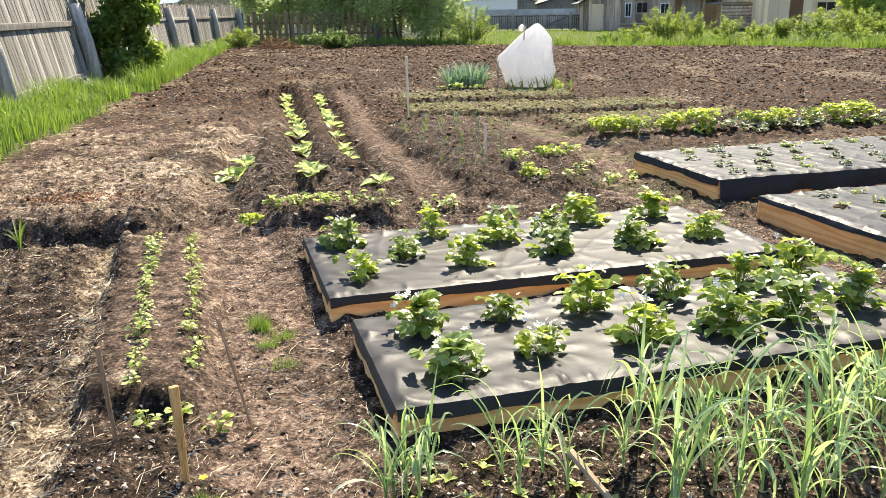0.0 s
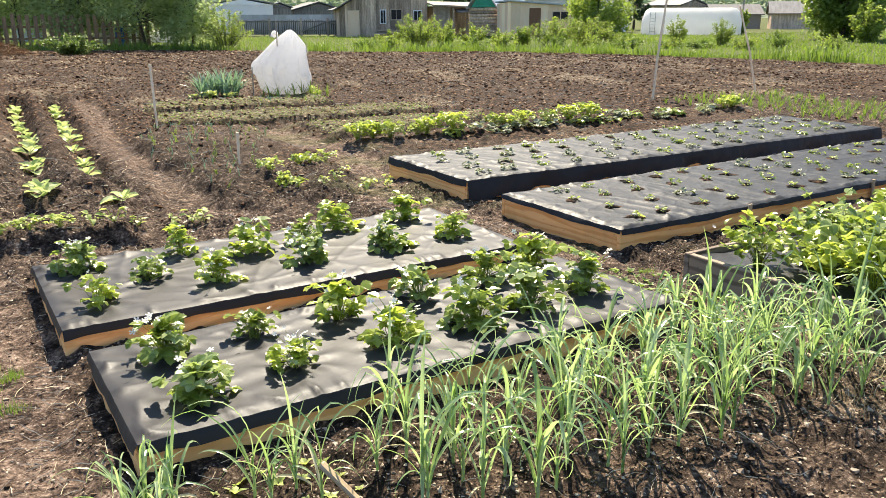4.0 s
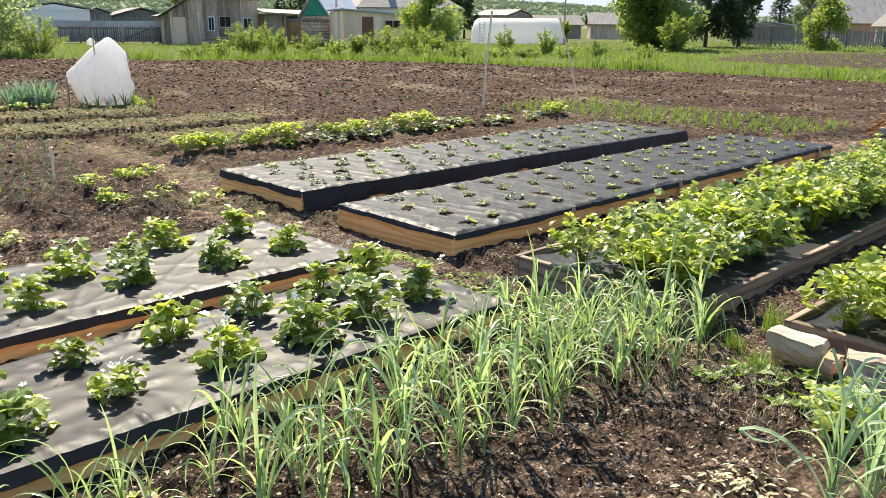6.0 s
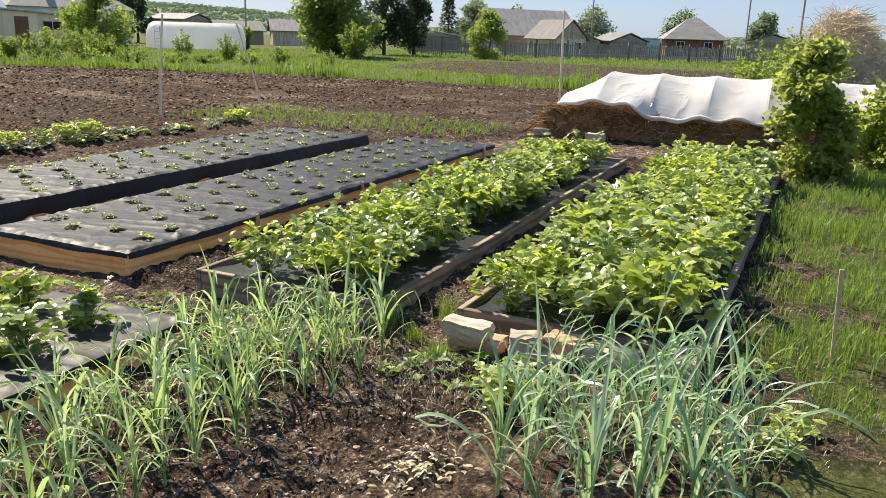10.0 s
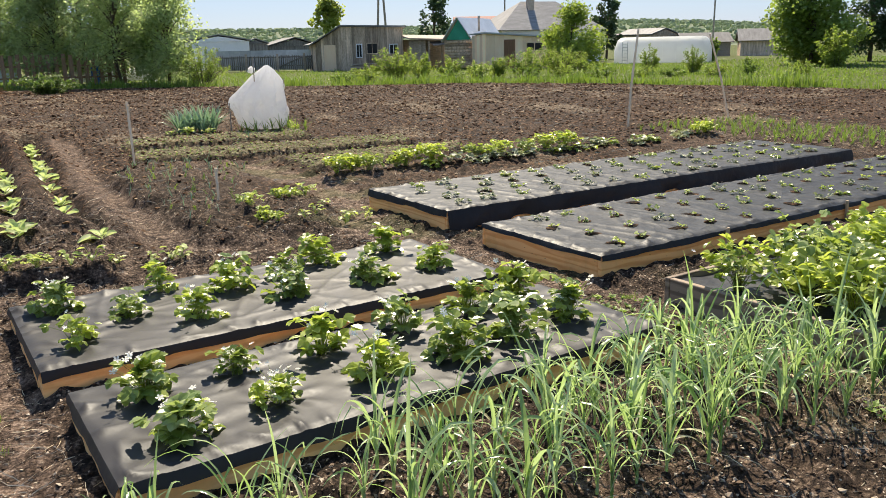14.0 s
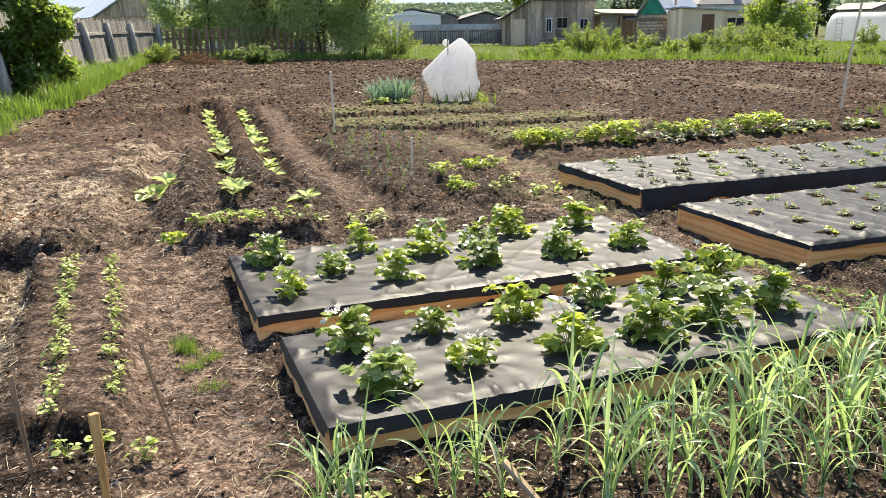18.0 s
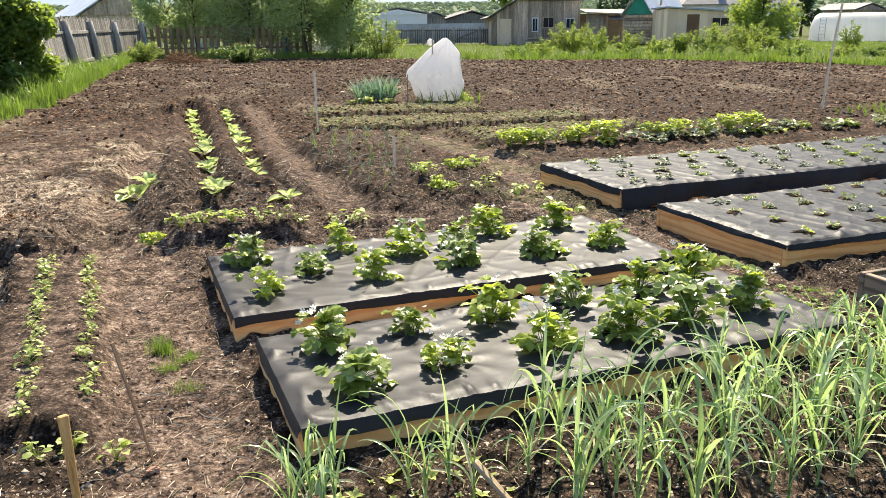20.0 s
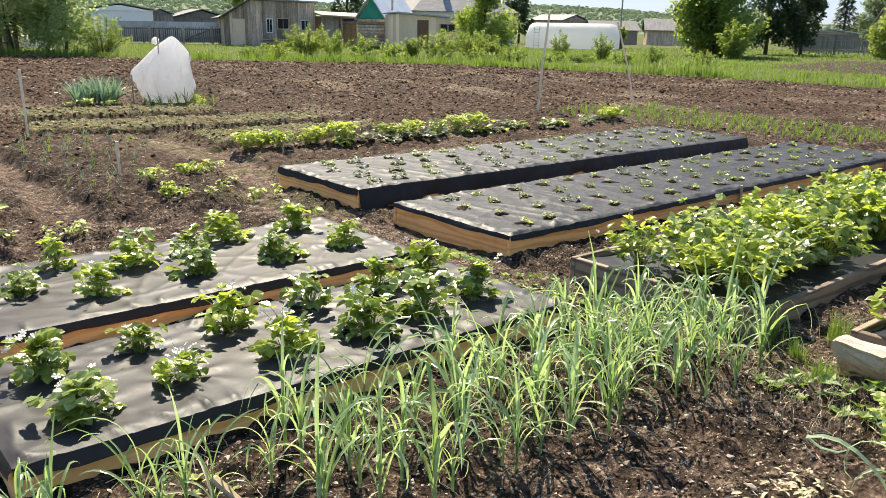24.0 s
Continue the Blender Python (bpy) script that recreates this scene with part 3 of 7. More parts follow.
def ground_fields(x, y):
    """Height, and the shares of dry earth, grass and straw, at points of the plan."""
    x, y = np.asarray(x, float), np.asarray(y, float)
    h, dry, straw = np.zeros(x.shape), np.zeros(x.shape), np.zeros(x.shape)
    rough = np.ones(x.shape)
    wob = 0.12 * (vnoise(x * 2.3, y * 2.3, 1) - 0.5)
    for outline, up, soft in ((ROWBED, 0.085, 0.14), (UPPER, 0.13, 0.14), (CABBED, 0.13, 0.15), (ONION, 0.08, 0.26), (POTATO, 0.06, 0.2),
                              (STRIPS[0], 0.07, 0.14), (STRIPS[1], 0.07, 0.14), (STRIPS[2], 0.07, 0.14), (LEEKBED, 0.04, 0.3)):
        h = h + up * step(inside(x, y, outline) + 2 * wob, -soft / 2, soft / 2)
    for line, wide, deep, worn in PATHS:
        k = 1 - step(near_line(x, y, line) + wob, wide * 0.7, wide * 1.7)
        h, dry, rough = h - deep * k - 0.6 * np.maximum(h, 0) * k, np.maximum(dry, worn * k), rough * (1 - 0.5 * k)
    for line in ([(-0.9, 14.48), (2.43, 15.08)], [(-0.56, 12.48), (3.9, 13.08)], [(1.78, 10.65), (4.4, 11.88)]):
        h = h - 0.07 * (1 - step(near_line(x, y, line), 0.06, 0.22))
    k = 1 - step(near_line(x, y, [(-9, 5.55), (-2.2, 5.58)]) + wob, 0.04, 0.16)
    h = h - 0.06 * k
    k = 1 - step(near_line(x, y, FURROW) + wob, 0.03, 0.15)
    h, straw, rough = h - 0.07 * k, np.maximum(straw, 0.65 * k), rough * (1 - 0.4 * k)
    k = step(inside(x, y, ROWBED) + wob, 0.05, 0.2)
    rough, dry = rough * (1 - 0.8 * k), np.maximum(dry, 0.55 * k)
    for line in CABROWS:
        d = near_line(x, y, line)
        h = h - 0.17 * np.exp(-((d / 0.17) ** 2)) + 0.09 * np.exp(-(((d - 0.36) / 0.16) ** 2))
    h = h + 0.07 * np.exp(-((near_line(x, y, BERRYROW) / 0.4) ** 2))
    k = (1 - step(np.hypot((x + 3.2) / 1.7, (y - 6.9) / 1.3) + wob, 0.5, 1.1))
    dry, straw = np.maximum(dry, 0.7 * k), np.maximum(straw, 0.22 * k)
    k = step(-x + 2 * wob, 1.9, 2.5) * step(y, 5.7, 6.2) * (1 - step(y, 9, 14))          # dry chaff and crust on the upper bed
    dry = np.maximum(dry, k * (0.12 + 0.55 * step(vnoise(x * 2.2, y * 2.2, 81), 0.35, 0.65)))
    straw = np.maximum(straw, 0.5 * k * step(vnoise(x * 3.1, y * 3.1, 82), 0.48, 0.75))
    k = step(x, 1.0, 1.6) * (1 - step(x, 3.6, 4.2)) * (1 - step(y, 2.4, 2.9))          # drier earth between the garlic beds
    dry = np.maximum(dry, 0.55 * k * step(vnoise(x * 3.3, y * 3.3, 83), 0.25, 0.65))
    grass = np.maximum.reduce([step(left_of(x, y, LEFTGRASS) + 3 * wob, -0.15, 0.25), step(beyond_field(x, y), -0.4, 0.5), 0.85 * step(right_grass(x, y) + 4 * wob, 0.0, 0.4) * step(vnoise(x * 2.2, y * 2.2, 19), 0.1, 0.55)])
    grass = grass * (1 - step(inside(x, y, FARPLOT) + 4 * wob, -0.5, 0.8))
    grass = np.where(y < -4, 1.0, grass)
    for line, wide, deep, worn in PATHS[3:4]:
        grass = np.maximum(grass, 0.3 * (1 - step(near_line(x, y, line), 0.3, 0.8)) * step(vnoise(x * 3, y * 3, 9), 0.5, 0.8))
    for outline in STRIPS:
        k = step(inside(x, y, outline) + wob, 0.02, 0.12)
        grass = np.maximum(grass, 0.34 * k * (0.8 + 0.4 * vnoise(x * 3, y * 3, 33)))
        straw = np.maximum(straw, 0.3 * k)
    rough = rough * (1 - 0.7 * grass)
    field = step(y, 9, 16) * (1 - grass)
    n = 0.5 * (vnoise(x * 1.7, y * 1.7, 2) - 0.5) + 0.45 * (np.abs(vnoise(x * 4.3, y * 4.3, 4) - 0.5) * 2 - 0.4)
    n = n + 0.55 * (np.abs(vnoise(x * 9.1, y * 9.1, 5) - 0.5) * 2 - 0.4) + 0.5 * (vnoise(x * 17, y * 17, 6) - 0.5) + 0.4 * (vnoise(x * 31, y * 31, 7) - 0.5)
    h = h + 0.022 * field * (np.abs(vnoise(x * 0.9 + y * 0.35, y * 2.6 + x * 0.5, 61) - 0.5) * 2 - 0.4)
    h = h + rough * n * (0.064 + 0.012 * field) + 0.012 * (vnoise(x * 14, y * 14, 8) - 0.5)
    dry = np.maximum(dry, 0.3 * step(vnoise(x * 0.8, y * 0.8, 12), 0.5, 0.85) * (1 - grass) * (1 - 0.7 * step(y, 9, 15)))
    straw = np.maximum(straw, 0.28 * step(vnoise(x * 1.1, y * 0.6, 14), 0.62, 0.9) * step(y, 6, 14))
    straw = np.maximum(straw, (0.12 + 0.4 * (1 - step(y, 2.4, 3.1))) * step(vnoise(x * 2.1, y * 1.6, 15), 0.5, 0.85) * step(-x, 0.7, 1.6) * (1 - step(y, 5.4, 6)))
    straw = straw * (1 - step(inside(x, y, ROWBED), 0.0, 0.15))
    k = 1 - step(inside(x, y, FARPLOT), -0.5, 0.5)
    return h, dry * k, grass, straw * k


def level(x, y):
    return float(ground_fields(np.array([x]), np.array([y]))[0][0])


def axis(lo, hi, stepsize, near_lo, near_hi, far_lo, far_hi, grow):
    """Grid lines: even from lo to hi, slowly wider to the near limits, then fast to the far ones."""
    mid = list(np.arange(lo, hi + 1e-6, stepsize))
    s, v, after = stepsize, hi, []
    while v < far_hi:
        s *= grow if v < near_hi else 1.07
        v += s
        after.append(v)
    s, v, before = stepsize, lo, []
    while v > far_lo:
        s *= grow if v > near_lo else 1.07
        v -= s
        before.append(v)
    return np.array(before[::-1] + mid + after)


def tilled_share(x, y):
    """How far the ground belongs to the wide reddish field, not to the dark garden beds."""
    beds = np.maximum.reduce([inside(x, y, o) for o in (CABBED, ONION, POTATO, LEEKBED)])
    return (1 - step(inside(x, y, FARPLOT), -1.5, 0.5)) * step(y + 2.5 * (vnoise(x * 0.6, y * 0.6, 44) - 0.5), 6.5, 12) * (1 - 0.7 * step(beds, -0.3, 0.2))


def build_ground():
    xs, ys = axis(-3.2, 3.6, 0.029, -12, 22, -900, 900, 1.018), axis(2.0, 6.6, 0.029, 1.6, 40, -200, 1400, 1.009)
    X, Y = np.meshgrid(xs, ys)
    h, dry, grass, straw = ground_fields(X, Y)
    nx, ny = len(xs), len(ys)
    V = np.stack([X.ravel(), Y.ravel(), h.ravel()], 1)
    i = (np.arange(ny - 1)[:, None] * nx + np.arange(nx - 1)[None]).ravel()
    F = np.stack([i, i + 1, i + nx + 1, i + nx], 1)
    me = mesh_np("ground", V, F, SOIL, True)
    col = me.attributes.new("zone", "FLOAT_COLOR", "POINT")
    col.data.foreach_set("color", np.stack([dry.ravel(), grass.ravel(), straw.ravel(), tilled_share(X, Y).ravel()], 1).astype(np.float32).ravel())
    tagged(new("ground", me), "dug dark brown garden soil with trodden paths and grassy edges", "ground", kind="structure")


build_ground()


# ---- raised boxes ----
# the flowering plants of the two nearest boxes: along, across, size, leaves, blossoms, height
HERO1 = [(0.28, 0.73, 1.0, 34, 8, 1.0), (0.30, 0.27, 1.05, 36, 3, 0.85), (0.70, 0.74, 0.72, 30, 5, 1.0), (0.74, 0.32, 0.78, 30, 14, 0.95), (1.14, 0.74, 1.05, 26, 3, 1.2),
         (1.22, 0.3, 1.0, 30, 6, 1.1), (1.62, 0.78, 1.05, 30, 4, 1.15), (1.66, 0.28, 1.15, 38, 4, 1.0), (2.08, 0.8, 1.0, 32, 4, 1.15), (2.06, 0.34, 1.1, 36, 3, 1.1), (2.46, 0.84, 1.1, 44, 3, 1.1), (2.47, 0.38, 1.05, 36, 5, 1.05)]
HERO2 = [(0.24, 0.98, 1.0, 34, 5, 1.0), (0.22, 0.3, 0.85, 22, 2, 1.1), (0.55, 0.6, 0.75, 28, 2, 0.95), (0.84, 1.02, 0.9, 26, 1, 1.1), (0.88, 0.34, 0.95, 28, 4, 1.05),
         (1.22, 0.78, 1.05, 34, 2, 1.1), (1.47, 0.4, 1.0, 36, 8, 1.0), (1.95, 1.02, 1.05, 32, 3, 1.05), (2.02, 0.4, 1.0, 34, 8, 1.05), (2.5, 1.0, 1.0, 34, 2, 1.0), (2.54, 0.42, 0.9, 42, 2, 1.0), (1.62, 0.85, 0.9, 26, 2, 1.0)]


def cover_mesh(length, width, top, drops, seed, film, plants=(), hump=0.003):
    """A mulch cover over a box: wrinkled top, edges hanging down by drops (front, right, back, left) and a little out."""
    cell = 0.016 if plants else 0.02
    nu, nv = int(length / cell), int(width / cell)
    ridge = lambda n: (1 - np.abs(2 * n - 1)) ** 9  # noqa: E731
    U, W = np.meshgrid(np.linspace(0, length, nu), np.linspace(0, width, nv))
    wr = 0.003 * (vnoise(U * 1.6 + seed, W * 3.0, 21) - 0.5) + 0.002 * (np.abs(vnoise(U * 1.3 - W * 1.1, W * 2.3 + U, 22 + seed) - 0.5))
    wr += 0.0008 * np.sin((U * 1.7 + W * 3.1 + 2 * vnoise(U, W, 5)) * 6) * step(vnoise(U * 1.1, W * 1.1, 24 + seed), 0.45, 0.8)
    wr += 0.005 * ridge(vnoise(U * 1.1 + W * 0.7 + seed, W * 2.0 - U * 0.4, 25))
    if not plants:                                   # fine ripples across the long covers
        wr += 0.0065 * (1 - np.abs(2 * vnoise(U * 6.5 + W * 1.4 + seed, W * 0.9 + U * 0.2, 29) - 1)) ** 3 * (0.4 + vnoise(U * 0.8, W * 1.5, 30))
    for pu, pv, ps, _a, _b, _c in plants:            # the film puckers round each plant
        d, a = np.hypot(U - pu, W - pv), np.arctan2(W - pv, U - pu)
        wr += 0.009 * np.exp(-((d - 0.1) / 0.12) ** 2) * (np.abs(np.sin(a * 3.5 + pu * 9 + 4 * d)) ** 3 - 0.3) - 0.006 * np.exp(-(d / 0.07) ** 2)
    fr = np.random.default_rng(500 + seed)          # sharp straight creases, long ones over the top, short ones off the rim
    creases = [(fr.uniform(0, length), fr.uniform(0, width), fr.choice([0.25, -0.5, 1.2]) + fr.normal(0, 0.35), fr.uniform(0.1, 0.55), fr.uniform(0.0015, 0.0055)) for _ in range(int(length * 8))]
    creases += [(fr.uniform(0, length), fr.choice([0.04, width - 0.04]), 1.57 + fr.normal(0, 0.5), fr.uniform(0.05, 0.14), fr.uniform(0.004, 0.009)) for _ in range(int(length * 9))]
    creases += [(fr.choice([0.04, length - 0.04]), fr.uniform(0, width), fr.normal(0, 0.5), fr.uniform(0.05, 0.14), fr.uniform(0.004, 0.009)) for _ in range(int(width * 9))]
    for cu, cw, ca, half, tall in creases:
        i0, i1 = np.searchsorted(U[0], [cu - half - 0.1, cu + half + 0.1])
        j0, j1 = np.searchsorted(W[:, 0], [cw - half - 0.1, cw + half + 0.1])
        du, dw = U[j0:j1, i0:i1] - cu, W[j0:j1, i0:i1] - cw
        s, d = du * math.cos(ca) + dw * math.sin(ca), -du * math.sin(ca) + dw * math.cos(ca)
        wr[j0:j1, i0:i1] += tall * np.exp(-np.abs(d + 0.25 * s * s) / 0.014) * (1 - step(np.abs(s), half * 0.5, half))
    rim = np.minimum(np.minimum(U, length - U), np.minimum(W, width - W))
    wr += 0.012 * (ridge(vnoise(U * 6 + 3, W * 6 - 2, 27 + seed)) + 0.6 * (vnoise(U * 11, W * 11, 28) - 0.5)) * (1 - step(rim, 0.02, 0.16))
    edge = np.minimum(np.minimum(U, length - U), np.minimum(W, width - W))
    Z = top + 0.004 + (wr * 1.25 + hump) * (0.4 + 0.6 * step(edge, 0.0, 0.05)) - 0.004 * (1 - step(edge, 0.0, 0.025))
    V = [np.stack([U.ravel(), W.ravel(), Z.ravel()], 1)]
    i = (np.arange(nv - 1)[:, None] * nu + np.arange(nu - 1)[None]).ravel()
    F = [np.stack([i, i + 1, i + nu + 1, i + nu], 1)]
    ids = np.arange(nu * nv).reshape(nv, nu)
    base, o = nu * nv, 0.006
    for rim, drop, out in ((ids[0], drops[0], (0, -1)), (ids[:, -1], drops[1], (1, 0)), (ids[-1, ::-1], drops[2], (0, 1)), (ids[::-1, 0], drops[3], (-1, 0))):
        n = len(rim)
        P = V[0][rim]
        s = np.arange(n) * cell
        V.append(P.copy())
        prev = base + np.arange(n)
        base += n
        for q in ((0.25, 0.5, 0.75, 1.0) if drop > 0.1 else (0.5, 1.0)):
            wave = (vnoise(s * 3 + seed * 5, s * 0 + q, 31) - 0.5) + 0.8 * (vnoise(s * 9 + seed * 3 + q * 1.5, s * 0 + 0.7 * q, 32) - 0.5)
            D = P.copy()
            fold = 0.012 + 0.3 * max(0.0, drop - 0.06)
            D[:, 0] += out[0] * (o + 0.008 * q + 0.6 * (fold - 0.012) * q + fold * wave * q)
            D[:, 1] += out[1] * (o + 0.008 * q + 0.6 * (fold - 0.012) * q + fold * wave * q)
            D[:, 2] = top + 0.002 - drop * q * (1 + 0.35 * wave)
            cur = base + np.arange(n)
            base += n
            V.append(D)
            F.append(np.stack([prev[:-1], cur[:-1], cur[1:], prev[1:]], 1))
            prev = cur
    return mesh_np("cover", np.concatenate(V), np.concatenate(F), film, True)


def raised_box(corner, length, width, top, wood, label, thick=0.035, cover=None, seed=1, low=-0.08, turn=TURN, lift=0.0):
    """A box of boards on edge; the origin is its front left corner, x along, y across."""
    bed = thing("raised_bed", (corner[0], corner[1], 0), label, "raised bed", "raised beds", turn)
    w = 0.002
    box("front_board", 0, 0, low, length, thick, top, wood, bed, 0.004, w)
    box("back_board", 0, width - thick, low, length, width, top, wood, bed, 0.004, w)
    box("end_board", 0.001, thick + 0.002, low, thick, width - thick - 0.002, top + lift, wood, bed, 0.004, w)
    box("end_board", length - thick, thick + 0.002, low, length - 0.001, width - thick - 0.002, top, wood, bed, 0.004, w)
    if cover:
        sub("cover", cover_mesh(length, width, top, cover, seed, GLOSSFILM if seed < 3 else BLACKFILM, {1: HERO1, 2: HERO2}.get(seed, ())), bed, label="black mulch cover with creases and planting slits")
    return bed


def on_box(corner, u, v, turn=TURN):
    return corner[0] + u * math.cos(turn) - v * math.sin(turn), corner[1] + u * math.sin(turn) + v * math.cos(turn)


BOX1, BOX2, BOX3, BOX4, BOX5, BOX6 = (-0.11, 2.73), (-0.55, 3.99), (2.38, 6.69), (2.93, 4.85), (3.49, 3.02), (4.14, 1.36)
raised_box(BOX1, 2.78, 0.985, 0.12, PINE, "low pine-board bed covered in black film with strawberry plants", cover=(0.045, 0.045, 0.04, 0.035), seed=1)
raised_box(BOX2, 2.86, 1.24, 0.115, PINE, "low pine-board bed under black film with strawberries", cover=(0.05, 0.05, 0.04, 0.035), seed=2)
raised_box(BOX3, 6.45, 1.48, 0.165, FRESHPINE, "long pine bed with black film hanging to the ground", cover=(0.165, 0.15, 0.05, 0.06), seed=3, turn=radians(15.8))
bed4 = raised_box(BOX4, 6.8, 1.41, 0.135, FRESHPINE, "long new pine bed under black film with young strawberries", cover=(0.035, 0.05, 0.05, 0.03), seed=4, turn=radians(16.3))
for u in (1.35, 3.05, 4.75, 6.35):
    box("stake", u, -0.032, -0.1, u + 0.035, -0.012, 0.165 + 0.01 * math.sin(u * 9), STAKEWOOD, bed4, 0.003, 0.003)

# two older beds, full of plants
for corner, length, width, top, seed, label in ((BOX5, 6.7, 1.36, 0.115, 5, "weathered board bed packed with flowering strawberries"), (BOX6, 7.0, 1.37, 0.1, 6, "old board bed packed with lush strawberries, held by stones")):
    bed = raised_box(corner, length, width, top, DARKBOARD, label, 0.04, turn=radians(15.6 if seed == 6 else 16.4))
    nu, nv = 120, 26
    U, W = np.meshgrid(np.linspace(0.05, length - 0.05, nu), np.linspace(0.05, width - 0.05, nv))
    Z = top - 0.03 + 0.03 * (vnoise(U * 4, W * 4, seed) - 0.5)
    i = (np.arange(nv - 1)[:, None] * nu + np.arange(nu - 1)[None]).ravel()
    sub("cover", mesh_np("cover", np.stack([U.ravel(), W.ravel(), Z.ravel()], 1), np.stack([i, i + 1, i + nu + 1, i + nu], 1), BLACKFILM, True), bed, label="dusty black film on the soil")


# ---- plants ----
def leaflet(length, width, fold=0.25, curl=0.25, teeth=0.12, rows=5):
    """One leaflet along +y from the origin, folded at the midrib, with a toothed rim."""
    V, F = [], []
    for k in range(rows + 1):
        q = k / rows
        w = width / 2 * math.sin(math.pi * min(1.0, 0.06 + q * 0.94) ** 1.1) ** 0.75 * (1 + (teeth if k % 2 else -teeth))
        y, z = length * q, -curl * length * q * q
        V += [(-w, y + teeth * 0.2 * w, z + fold * w), (0, y, z), (w, y + teeth * 0.2 * w, z + fold * w)]
    for k in range(rows):
        a = 3 * k
        F += [(a, a + 1, a + 4), (a, a + 4, a + 3), (a + 1, a + 2, a + 5), (a + 1, a + 5, a + 4)]
    return np.array(V, float), np.array(F)


def three_leaf(size, r, rows=6):
    """A strawberry leaf: three toothed leaflets on the end of a stalk; origin at the stalk's end."""
    out = []
    for ang in (-1.25, 0.0, 1.25):
        v, f = leaflet(size * r.uniform(0.9, 1.1), size * r.uniform(0.78, 0.92), r.uniform(0.15, 0.6), r.uniform(-0.05, 0.35), 0.08, rows)
        out.append(spread(v, f, placed(np.zeros((1, 3)), np.array([-ang]), np.array([r.uniform(-0.2, 0.25)]), np.array([0.0]), [1.0])))
    return joined(out)


def stalk_leaf(r, reach, high, size, rows=6):
    """A whole leaf with its stalk, bent up and out along +y from the origin."""
    tip = np.array([0, reach, high])
    mid = np.array([r.uniform(-0.01, 0.01), reach * 0.35, high * 0.65])
    v0, f0 = rod([(0, 0, -0.01), mid, tip], [0.0022, 0.0018, 0.0014], 3)
    v1, f1 = three_leaf(size, r, rows)
    v1, f1 = spread(v1, f1, placed(tip[None], np.array([r.uniform(-0.6, 0.6)]), np.array([r.uniform(-0.35, 0.5)]), np.array([r.uniform(-0.5, 0.5)]), [1.0]))
    return joined([(v0, f0), (v1, f1)])


def blossom(size):
    """An open flower of five petals with a raised middle."""
    V, F = [(0, 0, 0)], []
    for k in range(5):
        a = 2 * math.pi * k / 5
        n = len(V)
        V += [(size * 0.6 * math.cos(a - 0.5), size * 0.6 * math.sin(a - 0.5), size * 0.15), (size * math.cos(a - 0.25), size * math.sin(a - 0.25), size * 0.2),
              (size * math.cos(a + 0.25), size * math.sin(a + 0.25), size * 0.2), (size * 0.6 * math.cos(a + 0.5), size * 0.6 * math.sin(a + 0.5), size * 0.15)]
        F += [(0, n, n + 1), (0, n + 1, n + 2), (0, n + 2, n + 3)]
    return np.array(V), np.array(F)


lr = np.random.default_rng(11)
LEAF_MESHES = [mesh_np("leaf", *stalk_leaf(lr, lr.uniform(0.02, 0.125), lr.uniform(0.06, 0.185), lr.uniform(0.042, 0.062), 8), STRAWB) for k in range(14)]
FLAT_MESHES = [mesh_np("leaf", *stalk_leaf(lr, lr.uniform(0.06, 0.145), lr.uniform(0.025, 0.08), lr.uniform(0.048, 0.064), 8), STRAWDARK) for k in range(6)]


def recoloured(meshes, mat):
    out = [me.copy() for me in meshes]
    for me in out:
        me.materials[0] = mat
    return out


FLAT_BRIGHT = recoloured(FLAT_MESHES, STRAWB)
# leaves by tone: b bright young, m mature, c cool bluish
TONES = {"b": LEAF_MESHES, "m": recoloured(LEAF_MESHES, STRAWDARK), "c": recoloured(LEAF_MESHES, STRAWCOOL)}


def stalked_bloom(r):
    """A blossom on its thin stalk; origin at the plant's heart."""
    a, d, h = r.uniform(0, 6.28), r.uniform(0.03, 0.12), r.uniform(0.11, 0.19)
    tip = np.array([d * math.cos(a), d * math.sin(a), h])
    v0, f0 = rod([(0, 0, 0), tip * (0.4, 0.4, 0.65), tip], [0.0016, 0.0013, 0.001], 3)
    v1, f1 = spread(*blossom(0.0155), placed(tip[None], np.array([r.uniform(0, 6)]), np.array([r.uniform(-0.7, 0.7)]), np.array([r.uniform(-0.7, 0.7)]), [1.0]))
    me = mesh_np("blossom", *joined([(v0, f0), (v1, f1)]), STRAWB)
    me.materials.append(PETAL)
    me.polygons.foreach_set("material_index", np.r_[np.zeros(len(f0), np.int32), np.ones(len(f1), np.int32)])
    return me


STALKED = [stalked_bloom(lr) for k in range(10)]


